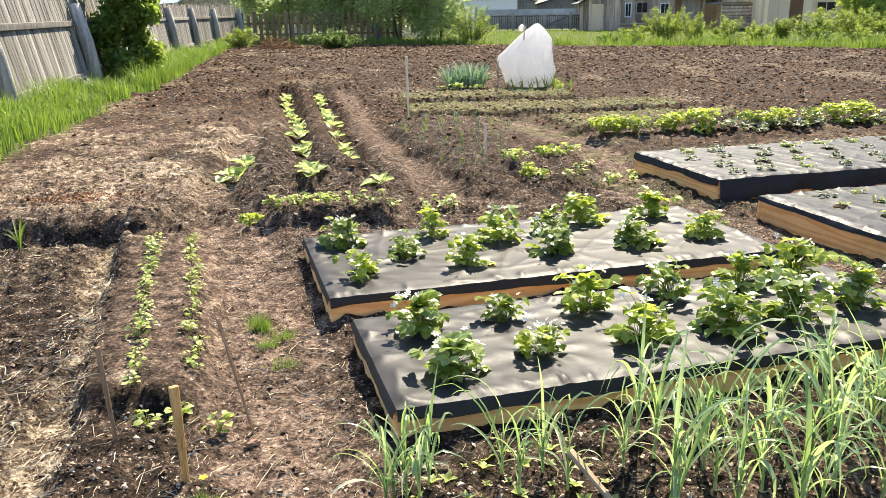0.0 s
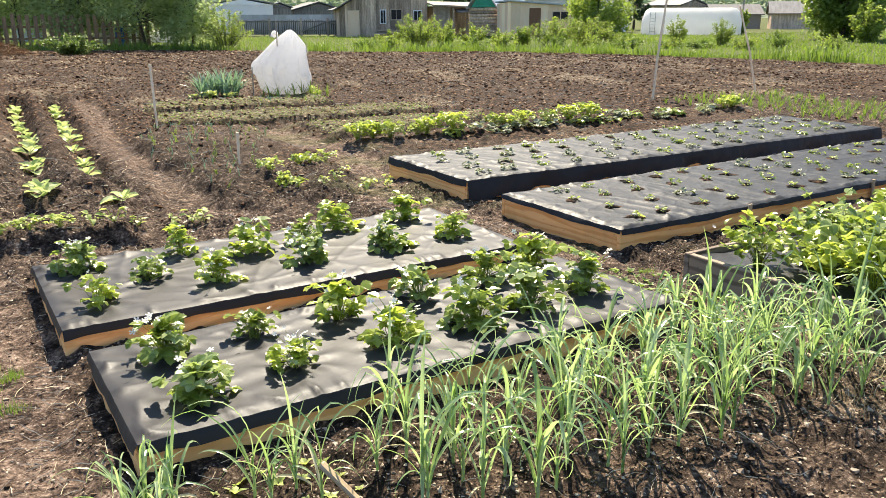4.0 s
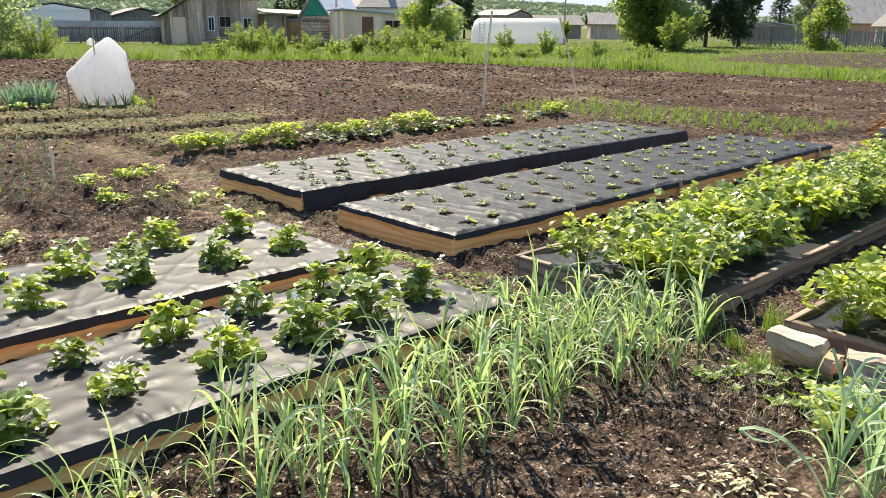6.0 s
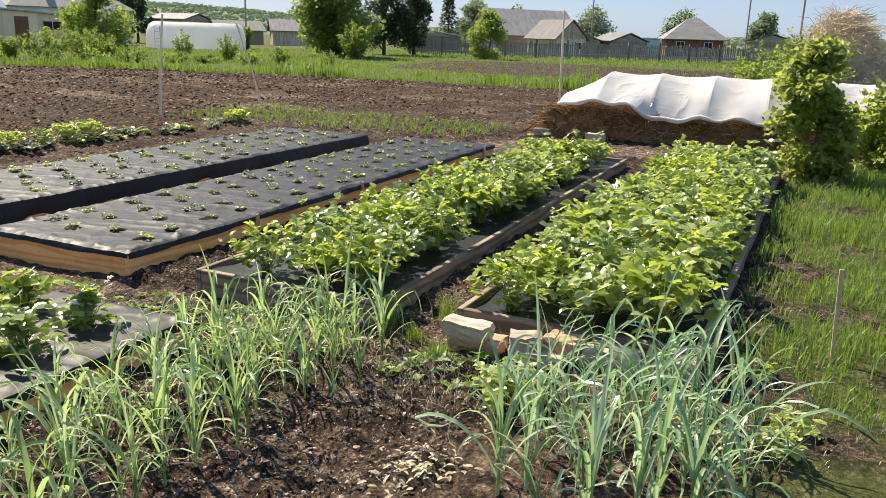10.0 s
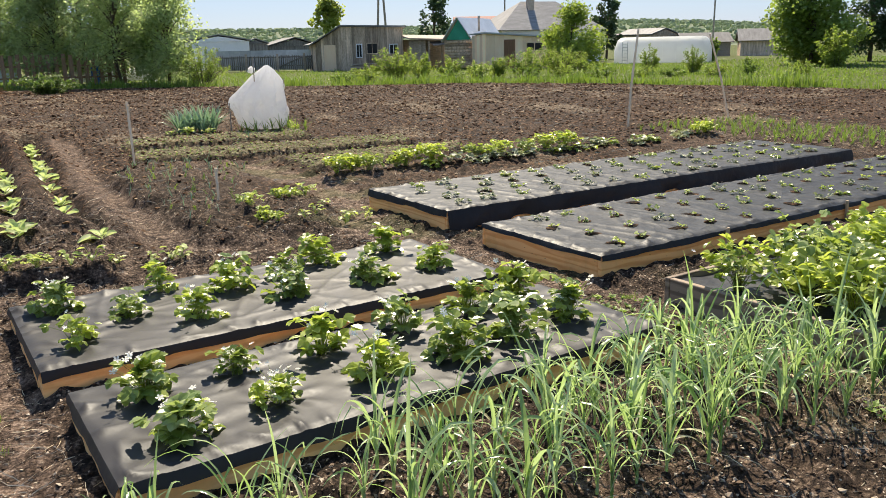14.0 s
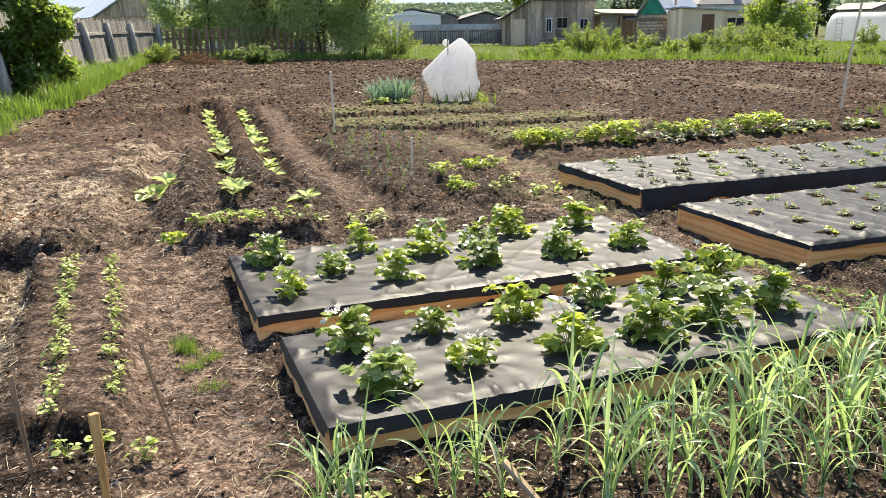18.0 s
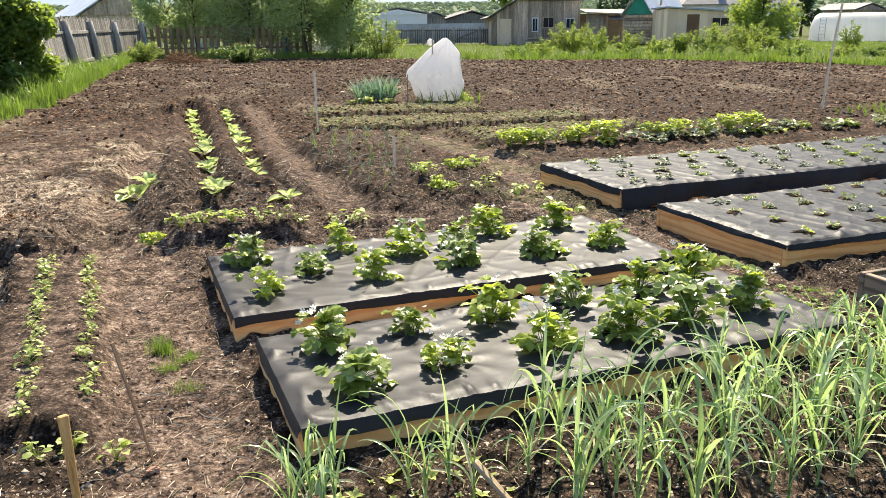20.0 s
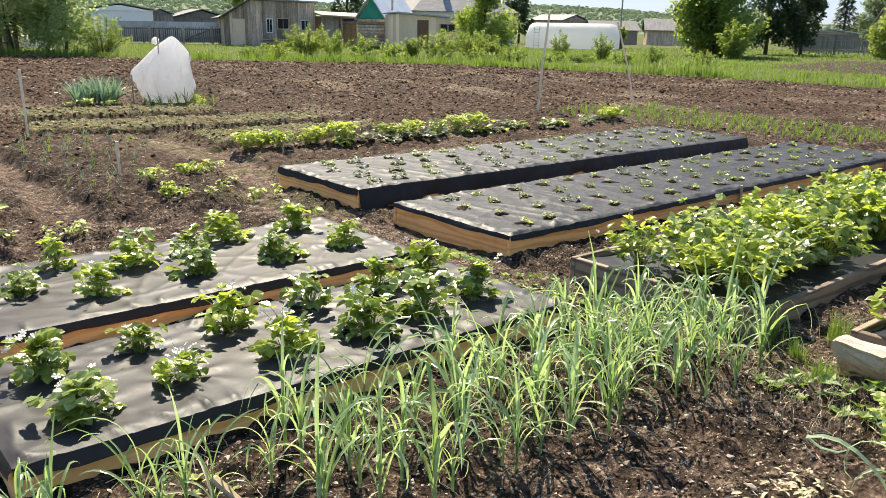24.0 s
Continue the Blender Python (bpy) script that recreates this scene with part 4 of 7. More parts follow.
def strawberry_hero(x, y, z, size, n_leaf, n_bloom, tall, label, seed, tone):
    r = np.random.default_rng(seed)
    size *= 0.91
    plant = thing("strawberry_plant", (x, y, z), label, "strawberry plant", "strawberry plants on black film")
    for k in range(int(n_leaf * 1.65)):
        low = r.random() < 0.38
        me = (FLAT_MESHES if low and tone != "b" else FLAT_BRIGHT if low else TONES[tone if r.random() < 0.72 else "bmc"[r.integers(3)]])[r.integers(6 if low else 14)]
        s = size * r.uniform(0.8, 1.2)
        m = Matrix.Translation((r.uniform(-0.025, 0.025), r.uniform(-0.025, 0.025), 0)) @ Matrix.Rotation(r.uniform(0, 6.283), 4, "Z") @ Matrix.Rotation(r.uniform(-0.25, 0.5) * (0.5 if low else 1), 4, "X")
        sub("leaf", me, plant, m @ Matrix.Diagonal((s, s, s * (1 if low else tall * 0.92), 1)))
    for k in range(int(n_bloom * 2.6)):
        s = size * r.uniform(0.95, 1.25)
        sub("blossom", STALKED[r.integers(10)], plant, Matrix.Rotation(r.uniform(0, 6.28), 4, "Z") @ Matrix.Diagonal((s, s, s * tall, 1)))
    return plant


def tuft_mesh(name, seed, n, reach, high, size, mat, flat=False):
    """Many leaves of one plant, joined."""
    r = np.random.default_rng(seed)
    out = []
    for k in range(n):
        q = (k + 0.5) / n
        v, f = stalk_leaf(r, reach * r.uniform(0.35, 1.1), high * (r.uniform(0.45, 1.0) if not flat else r.uniform(0.3, 1.0)), size * r.uniform(0.75, 1.2), 4)
        out.append(spread(v, f, placed(np.array([[r.uniform(-0.03, 0.03), r.uniform(-0.03, 0.03), 0]]), np.array([q * 40.7 + r.uniform(-0.4, 0.4)]), np.array([r.uniform(-0.2, 0.3)]), np.array([0.0]), [1.0])))
    return mesh_np(name, *joined(out), mat)


for corner, rows, top, tones in ((BOX1, HERO1, 0.128, "mcmbbbcmmcbc"), (BOX2, HERO2, 0.123, "cbmbbbcbcbbm")):
    for k, (u, v, s, nl, nb, tall) in enumerate(rows):
        x, y = on_box(corner, u, v)
        lab = "leafy strawberry plant in full white flower on black film" if nb > 6 else ("small upright strawberry plant with pale leaves" if s < 0.9 else "bushy strawberry plant with bright toothed leaves and few flowers")
        strawberry_hero(x, y, top, s, nl, nb, tall, lab, 100 + k + int(top * 1e4), tones[k])

# young plants on the two long covered boxes
YOUNG = [tuft_mesh("leaves", 300 + k, 9 + k, 0.085, 0.04, 0.04, (YOUNGLEAF, STRAWDARK, YOUNGLEAF, YOUNGLEAF)[k], True) for k in range(4)]
PALE = [tuft_mesh("leaves", 320 + k, 5 + k, 0.055, 0.05, 0.03, SPROUT, True) for k in range(3)]


def slit_mesh(seed):
    """A torn planting slit that shows the soil: a low ragged mound, its dark soil also standing in for the plant's
    shadow.
    """
    r = np.random.default_rng(seed)
    n = 12
    a = np.linspace(0, 2 * math.pi, n, endpoint=False)
    R = 0.05 * r.uniform(0.55, 1.25, n)
    V = np.concatenate([np.stack([R * 1.3 * np.cos(a), R * 0.75 * np.sin(a), np.zeros(n)], 1), np.stack([0.5 * R * np.cos(a), 0.4 * R * np.sin(a), np.full(n, 0.009)], 1), [[0, 0, 0.012]]])
    i, j = np.arange(n), (np.arange(n) + 1) % n
    return mesh_np("shaded_planting_hole", V, np.concatenate([np.stack([i, j, j + n], 1), np.stack([i, j + n, i + n], 1), np.stack([i + n, j + n, np.full(n, 2 * n)], 1)]), SOIL)


SLITS = [slit_mesh(k) for k in range(3)]
yr = np.random.default_rng(21)
for corner, turn, length, rows, top, pale in ((BOX3, radians(15.8), 6.45, (0.2, 0.56, 0.92, 1.26), 0.177, 0.0), (BOX4, radians(16.3), 6.8, (0.22, 0.56, 0.9, 1.2), 0.147, 0.75)):
    for r_i, v in enumerate(rows):
        for u in np.arange(0.28 + 0.14 * (r_i % 2), length - 0.15, 0.4):
            x, y = on_box(corner, u + yr.uniform(-0.05, 0.05), v + yr.uniform(-0.04, 0.04), turn)
            few = yr.random() < pale * (1.15 if u < 2.6 else 0.35)
            p = thing("strawberry_seedling", (x, y, top), "sparse pale strawberry seedling in a planting slit" if few else "small grey-green strawberry plant flat on black film", "strawberry plant", "young strawberries on black film", yr.uniform(0, 6.28))
            s = yr.uniform(0.6, 0.95)
            sub("leaves", (PALE if few else YOUNG)[yr.integers(3 if few else 4)], p, Matrix.Diagonal((s, s, s, 1)))
            if few or yr.random() < 0.3:
                sub("shaded_planting_hole", SLITS[yr.integers(3)], p, Matrix.Translation((0, 0, 0.004)) @ Matrix.Diagonal((1.35, 1.35, 1.0, 1)))

# dense plants of the two old boxes
DENSE = [tuft_mesh("foliage", 400 + k, 74, 0.24, 0.26 + 0.02 * k, 0.062, (STRAWB, STRAWDARK, STRAWB, STRAWB)[k]) for k in range(4)]
CLUSTER = [tuft_mesh("foliage", 440 + k, 25, 0.21, 0.25 + 0.02 * (k % 4), 0.062, (STRAWB, STRAWDARK, STRAWCOOL)[k % 3]) for k in range(6)]
BLOOM = mesh_np("blossom", *blossom(0.016), PETAL)
for corner, turn, length, rows, top, high in ((BOX5, radians(16.4), 6.7, (0.28, 0.61, 0.95), 0.09, 0.86), (BOX6, radians(15.6), 7.0, (0.26, 0.68, 1.1), 0.075, 1.02)):
    for r_i, v in enumerate(rows):
        for u in np.arange(0.26 if corner is BOX5 else 0.17, length - 0.1, 0.34):
            if corner is BOX5 and r_i == 0 and u > 0.8 and yr.random() < 0.15:
                continue
            x, y = on_box(corner, u + yr.uniform(-0.06, 0.06), v + yr.uniform(-0.05, 0.05), turn)
            p = thing("strawberry_plant", (x, y, top), "lush strawberry plant with bright leaves and small white flowers", "strawberry plant", "strawberries in old board beds", yr.uniform(0, 6.28))
            s = (0.78 + 0.5 * float(vnoise(np.array([u * 1.5]), np.array([v * 1.5 + high]), 71)[0])) * yr.uniform(0.9, 1.12) * high
            for k in range(3):
                sub("foliage", CLUSTER[yr.integers(6)], p, Matrix.Rotation(yr.uniform(0, 6.28), 4, "Z") @ Matrix.Diagonal((s, s, s * yr.uniform(0.75, 1.25), 1)))
            for k in range(yr.integers(5, 13)):
                sub("blossom", BLOOM, p, Matrix.Translation((yr.normal(0, 0.12) * s, yr.normal(0, 0.12) * s, yr.uniform(0.18, 0.3) * s)) @ Matrix.Rotation(yr.uniform(-0.8, 0.8), 4, "X") @ Matrix.Rotation(yr.uniform(-0.8, 0.8), 4, "Y"))


def strap(length, wide, rise, bend, twist, seed, kink=0.0):
    """A long folded garlic leaf that rises along +y and arches over."""
    r = np.random.default_rng(seed)
    n, V, F = 11, [], []
    pos, el = np.array([0.0, 0.0, 0.0]), rise
    for k in range(n + 1):
        q = k / n
        w = wide * (0.6 + 1.6 * q * (1 - q)) * (1 - q ** 4) + 0.0007
        side = np.array([math.cos(twist * q), math.sin(twist * q) * 0.3, math.sin(twist * q)])
        fold = 0.55 * (1 - 0.6 * q)
        up = np.array([0, -math.sin(el), math.cos(el)])
        V += [pos - side * w + up * w * fold, pos, pos + side * w + up * w * fold]
        pos = pos + length / n * np.array([0.0, math.cos(el), math.sin(el)])
        el -= bend / n * (0.2 + 1.9 * q) + (kink if k == 7 else 0) + r.uniform(-0.04, 0.04)
    for k in range(n):
        a = 3 * k
        F += [(a, a + 1, a + 4), (a, a + 4, a + 3), (a + 1, a + 2, a + 5), (a + 1, a + 5, a + 4)]
    return np.array(V), np.array(F)


gr = np.random.default_rng(31)
STRAPS = [mesh_np("leaf", *strap(gr.uniform(0.32, 0.58), gr.uniform(0.0048, 0.0108), gr.uniform(1.25, 1.54), gr.uniform(0.4, 3.8), gr.uniform(-1.1, 1.1), k, gr.choice([0, 0, 0.5, 1.3, 2.0])), GARLICLEAF) for k in range(24)]
BLUESTRAPS = []
for me in STRAPS:
    BLUESTRAPS.append(me.copy())
    BLUESTRAPS[-1].materials[0] = GARLICBLUE
DRYSTRAPS = [mesh_np("dry_leaf", *strap(gr.uniform(0.2, 0.34), 0.005, gr.uniform(0.5, 1.1), gr.uniform(2.2, 3.4), gr.uniform(-1.5, 1.5), 40 + k, 0.8), DRYLEAF) for k in range(5)]
STALK = mesh_np("stalk", *rod([(0, 0, -0.02), (0.002, 0, 0.07), (0, 0.003, 0.2)], [0.008, 0.0065, 0.004], 6), GARLICLEAF)


def garlic(x, y, size, seed, n_leaf=8, straps=STRAPS):
    r = np.random.default_rng(seed)
    plant = thing("garlic_plant", (x, y, level(x, y)), "tall garlic plant with arching blue-green strap leaves", "garlic plant", "garlic plants")
    a = r.uniform(0, 3.14)
    sub("stalk", STALK, plant, Matrix.Diagonal((size, size, size, 1)))
    for k in range(n_leaf):
        h = 0.02 + 0.165 * k / n_leaf
        m = Matrix.Translation((0, 0, h * size)) @ Matrix.Rotation(a + math.pi * (k % 2) + r.uniform(-0.55, 0.55), 4, "Z") @ Matrix.Rotation(r.uniform(-0.12, 0.12) + (0.16 if k > 4 else -0.05), 4, "X")
        s = size * r.uniform(0.8, 1.12)
        sub("leaf", straps[r.integers(len(straps))], plant, m @ Matrix.Diagonal((s, s, s, 1)))
    if r.random() < 0.55:
        sub("dry_leaf", DRYSTRAPS[r.integers(5)], plant, Matrix.Translation((0, 0, 0.05)) @ Matrix.Rotation(r.uniform(0, 6.28), 4, "Z"), "withered yellow leaf")


def fill(corners, gap, seed):
    """Jittered places inside a convex outline."""
    r = np.random.default_rng(seed)
    xs, ys = [p[0] for p in corners], [p[1] for p in corners]
    X, Y = np.meshgrid(np.arange(min(xs), max(xs), gap), np.arange(min(ys), max(ys), gap))
    X, Y = (X + r.uniform(-0.35, 0.35, X.shape) * gap).ravel(), (Y + r.uniform(-0.35, 0.35, Y.shape) * gap).ravel()
    k = inside(X, Y, corners) > 0
    return np.stack([X[k], Y[k]], 1)


def uv1(u, v):
    return on_box(BOX1, u, v)


GARLIC1 = [uv1(0.75, -0.3), uv1(1.1, -0.16), uv1(2.75, -0.2), uv1(3.75, -0.78), uv1(2.85, -1.12), uv1(2.0, -1.02), uv1(1.0, -1.0), uv1(0.7, -0.85)]
for k, (x, y) in enumerate(fill(GARLIC1, 0.165, 41)):
    garlic(x, y, gr.uniform(0.68, 0.96), 500 + k)
for k, (x, y) in enumerate([(-0.1, 2.36), (-0.06, 2.4), (-0.01, 2.33), (-0.05, 2.3), (-0.12, 2.31), (0.02, 2.39), (0.28, 2.52), (0.42, 2.46), (0.5, 2.4), (0.33, 2.36)]):
    garlic(x, y, gr.uniform(0.6, 0.82), 800 + k, 7)
GARLIC2 = [(2.4, 1.5), (2.95, 1.7), (3.4, 1.66), (3.82, 1.3), (3.72, 1.0), (3.3, 0.65), (2.7, 0.65), (2.3, 1.1)]
for k, (x, y) in enumerate(fill(GARLIC2, 0.172, 42)):
    garlic(x, y, gr.uniform(0.85, 1.12), 900 + k, 8, BLUESTRAPS)


# ---- vegetable rows ----
def round_leaf(length, width, cup, droop, rows=7, cols=4):
    """A broad spoon-shaped leaf along +y on a pale stalk, cupped, with a wavy rim."""
    V, F = [], []
    for k in range(rows + 1):
        q = k / rows
        w = width / 2 * (0.12 + 0.9 * step(q, 0.12, 0.5)) * (1 if q < 0.6 else math.sqrt(max(0.04, 1 - ((q - 0.6) / 0.42) ** 2)))
        for c in range(cols + 1):
            p = 2 * c / cols - 1
            V.append((w * p, length * q, cup * w * p * p - droop * length * q * q + 0.06 * width * math.sin(5 * q + 3 * p) * abs(p)))
    for k in range(rows):
        for c in range(cols):
            a = k * (cols + 1) + c
            F += [(a, a + 1, a + cols + 2), (a, a + cols + 2, a + cols + 1)]
    return np.array(V, float), np.array(F)


def cabbage_mesh(seed, n):
    r = np.random.default_rng(seed)
    out = []
    for k in range(n):
        grown = 1 - 0.55 * k / n
        v, f = round_leaf(0.15 * grown * r.uniform(0.8, 1.15), 0.105 * grown * r.uniform(0.85, 1.15), r.uniform(0.3, 0.8), r.uniform(0.1, 0.55))
        out.append(spread(v, f, placed(np.array([[0, 0, 0.004 + 0.006 * k]]), np.array([k * 2.4 + r.uniform(-0.35, 0.35)]), np.array([0.45 + 0.75 * k / n + r.uniform(-0.15, 0.15)]), np.array([0.0]), [1.0])))
    return mesh_np("leaves", *joined(out), CABBAGELEAF, True)


CABBAGE = [cabbage_mesh(50 + k, 7 + k % 3) for k in range(5)]


def sprout_mesh(seed, n):
    """A loose clump of small rounded leaves on short stalks."""
    r = np.random.default_rng(seed)
    out = []
    for k in range(n):
        d, h, a = r.uniform(0.005, 0.045), r.uniform(0.02, 0.075), r.uniform(0, 6.28)
        tip = np.array([d * math.cos(a), d * math.sin(a), h])
        out.append(rod([(0, 0, 0), tip], [0.0014, 0.001], 3))
        v, f = leaflet(r.uniform(0.025, 0.045), r.uniform(0.022, 0.036), r.uniform(0.1, 0.5), r.uniform(0.1, 0.6), 0.03, 5)
        out.append(spread(v, f, placed(tip[None], np.array([a - math.pi / 2 + r.uniform(-0.8, 0.8)]), np.array([r.uniform(-0.3, 0.7)]), np.array([r.uniform(-0.4, 0.4)]), [1.0])))
    return mesh_np("leaves", *joined(out), SPROUT)


SPROUTS = [sprout_mesh(60 + k, 7 + 2 * k) for k in range(5)]
POTLEAF = [tuft_mesh("foliage", 70 + k, 26, 0.16, 0.16, 0.06, (STRAWB, SPROUT)[k % 2]) for k in range(4)]
vr = np.random.default_rng(61)


def row_of(name, label, category, group, meshes, places, lo, hi, part_name="leaves"):
    for x, y in places:
        p = thing(name, (x, y, level(x, y)), label, category, group, vr.uniform(0, 6.28))
        s = vr.uniform(lo, hi)
        sub(part_name, meshes[vr.integers(len(meshes))], p, Matrix.Diagonal((s, s, s, 1)))


def along(line, gap, jitter=0.04):
    out = []
    for (ax, ay), (bx, by) in zip(line[:-1], line[1:]):
        n = max(1, int(math.hypot(bx - ax, by - ay) / gap))
        out += [(ax + (bx - ax) * k / n + vr.uniform(-jitter, jitter), ay + (by - ay) * k / n + vr.uniform(-jitter, jitter)) for k in range(n)]
    return out


row_of("cabbage_seedling", "young pale green cabbage plant in a furrow", "cabbage", "cabbage rows", CABBAGE, along(CABROWS[0], 0.8) + along(CABROWS[1], 0.76), 1.15, 1.6)
row_of("cabbage_seedling", "cluster of pale green cabbage leaves on bare soil", "cabbage", "cabbage rows", CABBAGE, [(-2.02, 7.75), (-2.14, 7.85), (-1.9, 7.66), (-1.12, 6.88), (-0.52, 6.9)], 1.0, 1.3)
row_of("potato_plant", "small yellow-green potato shoot on the bed's edge", "potato plant", "potato shoots", POTLEAF, [(-1.5, 6.06), (-1.28, 6.14), (-1.1, 6.2), (-0.9, 6.19)], 0.48, 0.64, "foliage")
row_of("potato_plant", "tiny green potato shoot", "potato plant", "potato shoots", SPROUTS, [(-0.68, 6.2), (-0.53, 6.2), (-0.37, 6.27), (-0.13, 6.5), (0.02, 6.44), (0.09, 6.5)], 1.0, 1.5)
row_of("radish_seedling", "pale green radish seedling in a row", "seedling", "radish rows", SPROUTS, along([(-1.25, 3.08), (-2.0, 5.43)], 0.1, 0.025) + along([(-1.05, 3.25), (-1.76, 5.5)], 0.11, 0.025), 0.5, 0.9)
row_of("radish_seedling", "lone pale seedling in front of the bed", "seedling", "radish rows", SPROUTS, [(-1.02, 2.92), (-0.84, 2.86), (-1.12, 2.84)], 0.9, 1.2)
row_of("potato_plant", "leafy green potato plant", "potato plant", "potato bed", POTLEAF, along([(0.72, 8.4), (1.0, 7.15)], 0.22) + [(1.1, 8.75), (1.3, 8.85), (1.42, 8.98), (1.2, 8.6)], 0.42, 0.72, "foliage")
row_of("potato_plant", "small pale potato shoot", "potato plant", "potato bed", SPROUTS, [(1.5, 8.1), (1.7, 7.8), (1.6, 7.5), (1.85, 7.6), (1.35, 7.7), (1.2, 7.4), (1.9, 7.9)], 1.0, 1.6)
row_of("strawberry_plant", "green strawberry plant in an open row", "strawberry plant", "open strawberry row", DENSE, along([(2.1, 10.15), (3.5, 10.5)], 0.22, 0.12) + along([(4.0, 10.7), (6.0, 11.25)], 0.3, 0.1) + [(8.55, 11.8), (8.75, 11.9)], 0.45, 0.82, "foliage")
row_of("strawberry_plant", "low greyish strawberry plant in an open row", "strawberry plant", "open strawberry row", YOUNG, along([(3.3, 10.3), (8.4, 11.75)], 0.2, 0.16), 1.2, 2.0)


def blade_tuft(name, seed, n, high, wide, mat, lean=0.45):
    """Upright narrow leaves from one point."""
    r = np.random.default_rng(seed)
    out = []
    for k in range(n):
        v, f = strap(high * r.uniform(0.6, 1.1), wide, r.uniform(1.35, 1.55), r.uniform(0.2, 1.1), r.uniform(-0.5, 0.5), k)
        out.append(spread(v, f, placed(np.array([[r.uniform(-0.02, 0.02), r.uniform(-0.02, 0.02), 0]]), np.array([r.uniform(0, 6.28)]), np.array([-lean * r.uniform(0, 1)]), np.array([0.0]), [1.0])))
    return mesh_np(name, *joined(out), mat)


ONIONS = [blade_tuft("leaves", 80 + k, 8, 0.3, 0.0075, (GRASS, MEADOW)[k % 2], 0.5) for k in range(4)]
BIGONION = [blade_tuft("leaves", 90 + k, 20, 0.6, 0.016, LEEK, 0.6) for k in range(3)]
P = fill(LEEKBED, 0.2, 63)
far = []
for k in range(4):
    me = ONIONS[k]
    mv, mf = np.zeros(3 * len(me.vertices)), np.zeros(3 * len(me.polygons), np.int32)
    me.vertices.foreach_get("co", mv)
    me.polygons.foreach_get("vertices", mf)
    Q = P[k::4]
    n = len(Q)
    far.append(spread(mv.reshape(-1, 3), mf.reshape(-1, 3), placed(np.column_stack([Q, ground_fields(Q[:, 0], Q[:, 1])[0]]), vr.uniform(0, 6.28, n), np.zeros(n), np.zeros(n), vr.uniform(0.4, 0.66, n))))
tagged(new("garlic_rows", mesh_np("garlic_rows", *joined(far), GRASS)), "young green garlic tufts in a far bed", "garlic", kind="stuff")
row_of("onion_clump", "clump of tall blue-green onion leaves", "onion", "onion clumps", BIGONION, [(0.1, 17.3), (0.35, 17.15), (0.55, 17.3), (0.3, 17.5), (0.7, 17.1), (0.05, 17.05), (0.2, 17.1), (0.45, 17.45), (0.5, 17.05), (0.75, 17.35)], 0.95, 1.2)
row_of("onion_plant", "thin onion shoots on a dug bed", "onion", "onion bed", [blade_tuft("leaves", 95, 3, 0.16, 0.004, LEEK, 0.4), blade_tuft("leaves", 96, 4, 0.14, 0.004, GRASS, 0.4)], [tuple(p) for p in fill(ONION, 0.23, 64)] + [tuple(p) for p in fill([(1.3, 16.3), (2.4, 16.5), (2.4, 15.3), (1.2, 15.1)], 0.25, 66)], 0.5, 0.9)


def carpet(name, label, corners, gap, seed, mesh_v, mesh_f, mat, lo, hi):
    """Tiny plants that nobody could count, in one mesh."""
    P = fill(corners, gap, seed)
    r = np.random.default_rng(seed)
    z = ground_fields(P[:, 0], P[:, 1])[0]
    n = len(P)
    V, F = spread(mesh_v, mesh_f, placed(np.column_stack([P, z]), r.uniform(0, 6.28, n), r.uniform(-0.3, 0.3, n), r.uniform(-0.3, 0.3, n), r.uniform(lo, hi, n)))
    return tagged(new(name, mesh_np(name, V, F, mat)), label, "plants", kind="stuff")


sv = joined([spread(*leaflet(0.05, 0.03, 0.3, 0.3, 0.0, 2), placed(np.zeros((1, 3)), np.array([a]), np.array([0.7]), np.array([0.0]), [1.0])) for a in (0, 1.6, 3.1, 4.7)])
for k, outline in enumerate(STRIPS):
    carpet("carrot_sprouts", "dense pale green carrot sprouts on a narrow strip", outline, 0.1, 70 + k, *sv, GRASS, 0.3, 0.65)
carpet("weeds", "small weeds along the path", [(2.3, 4.4), (3.0, 4.6), (3.4, 3.2), (2.9, 2.8)], 0.09, 75, *sv, GRASS, 0.4, 1.1)
carpet("weeds", "small yellowish weeds by the stones", [(2.9, 2.6), (3.5, 2.6), (3.6, 1.9), (3.2, 1.95)], 0.08, 76, *sv, GRASS, 0.6, 1.5)
carpet("weeds", "sparse weeds by the garlic", [(-0.1, 2.6), (0.6, 2.75), (0.7, 2.1), (-0.1, 2.2)], 0.11, 77, *sv, SPROUT, 0.4, 1.0)


# ---- loose soil, straw, grass ----
def lump(seed):
    r = np.random.default_rng(seed)
    bm = bmesh.new()
    bmesh.ops.create_icosphere(bm, subdivisions=1, radius=1.0)
    V = np.array([v.co[:] for v in bm.verts])
    F = np.array([[v.index for v in f.verts] for f in bm.faces])
    bm.free()
    return V * r.uniform(0.65, 1.25, (len(V), 1)) * (1, 0.8, 0.6), F


def crumb(seed):
    r = np.random.default_rng(seed)
    V = np.array([(1, 0, 0), (-1, 0, 0), (0, 1, 0), (0, -1, 0), (0, 0, 0.55), (0, 0, -0.6)], float) * r.uniform(0.7, 1.25, (6, 1)) + r.uniform(-0.22, 0.22, (6, 3)) * (1, 1, 0.6)
    return V, np.array([(0, 2, 4), (2, 1, 4), (1, 3, 4), (3, 0, 4), (2, 0, 5), (1, 2, 5), (3, 1, 5), (0, 3, 5)])


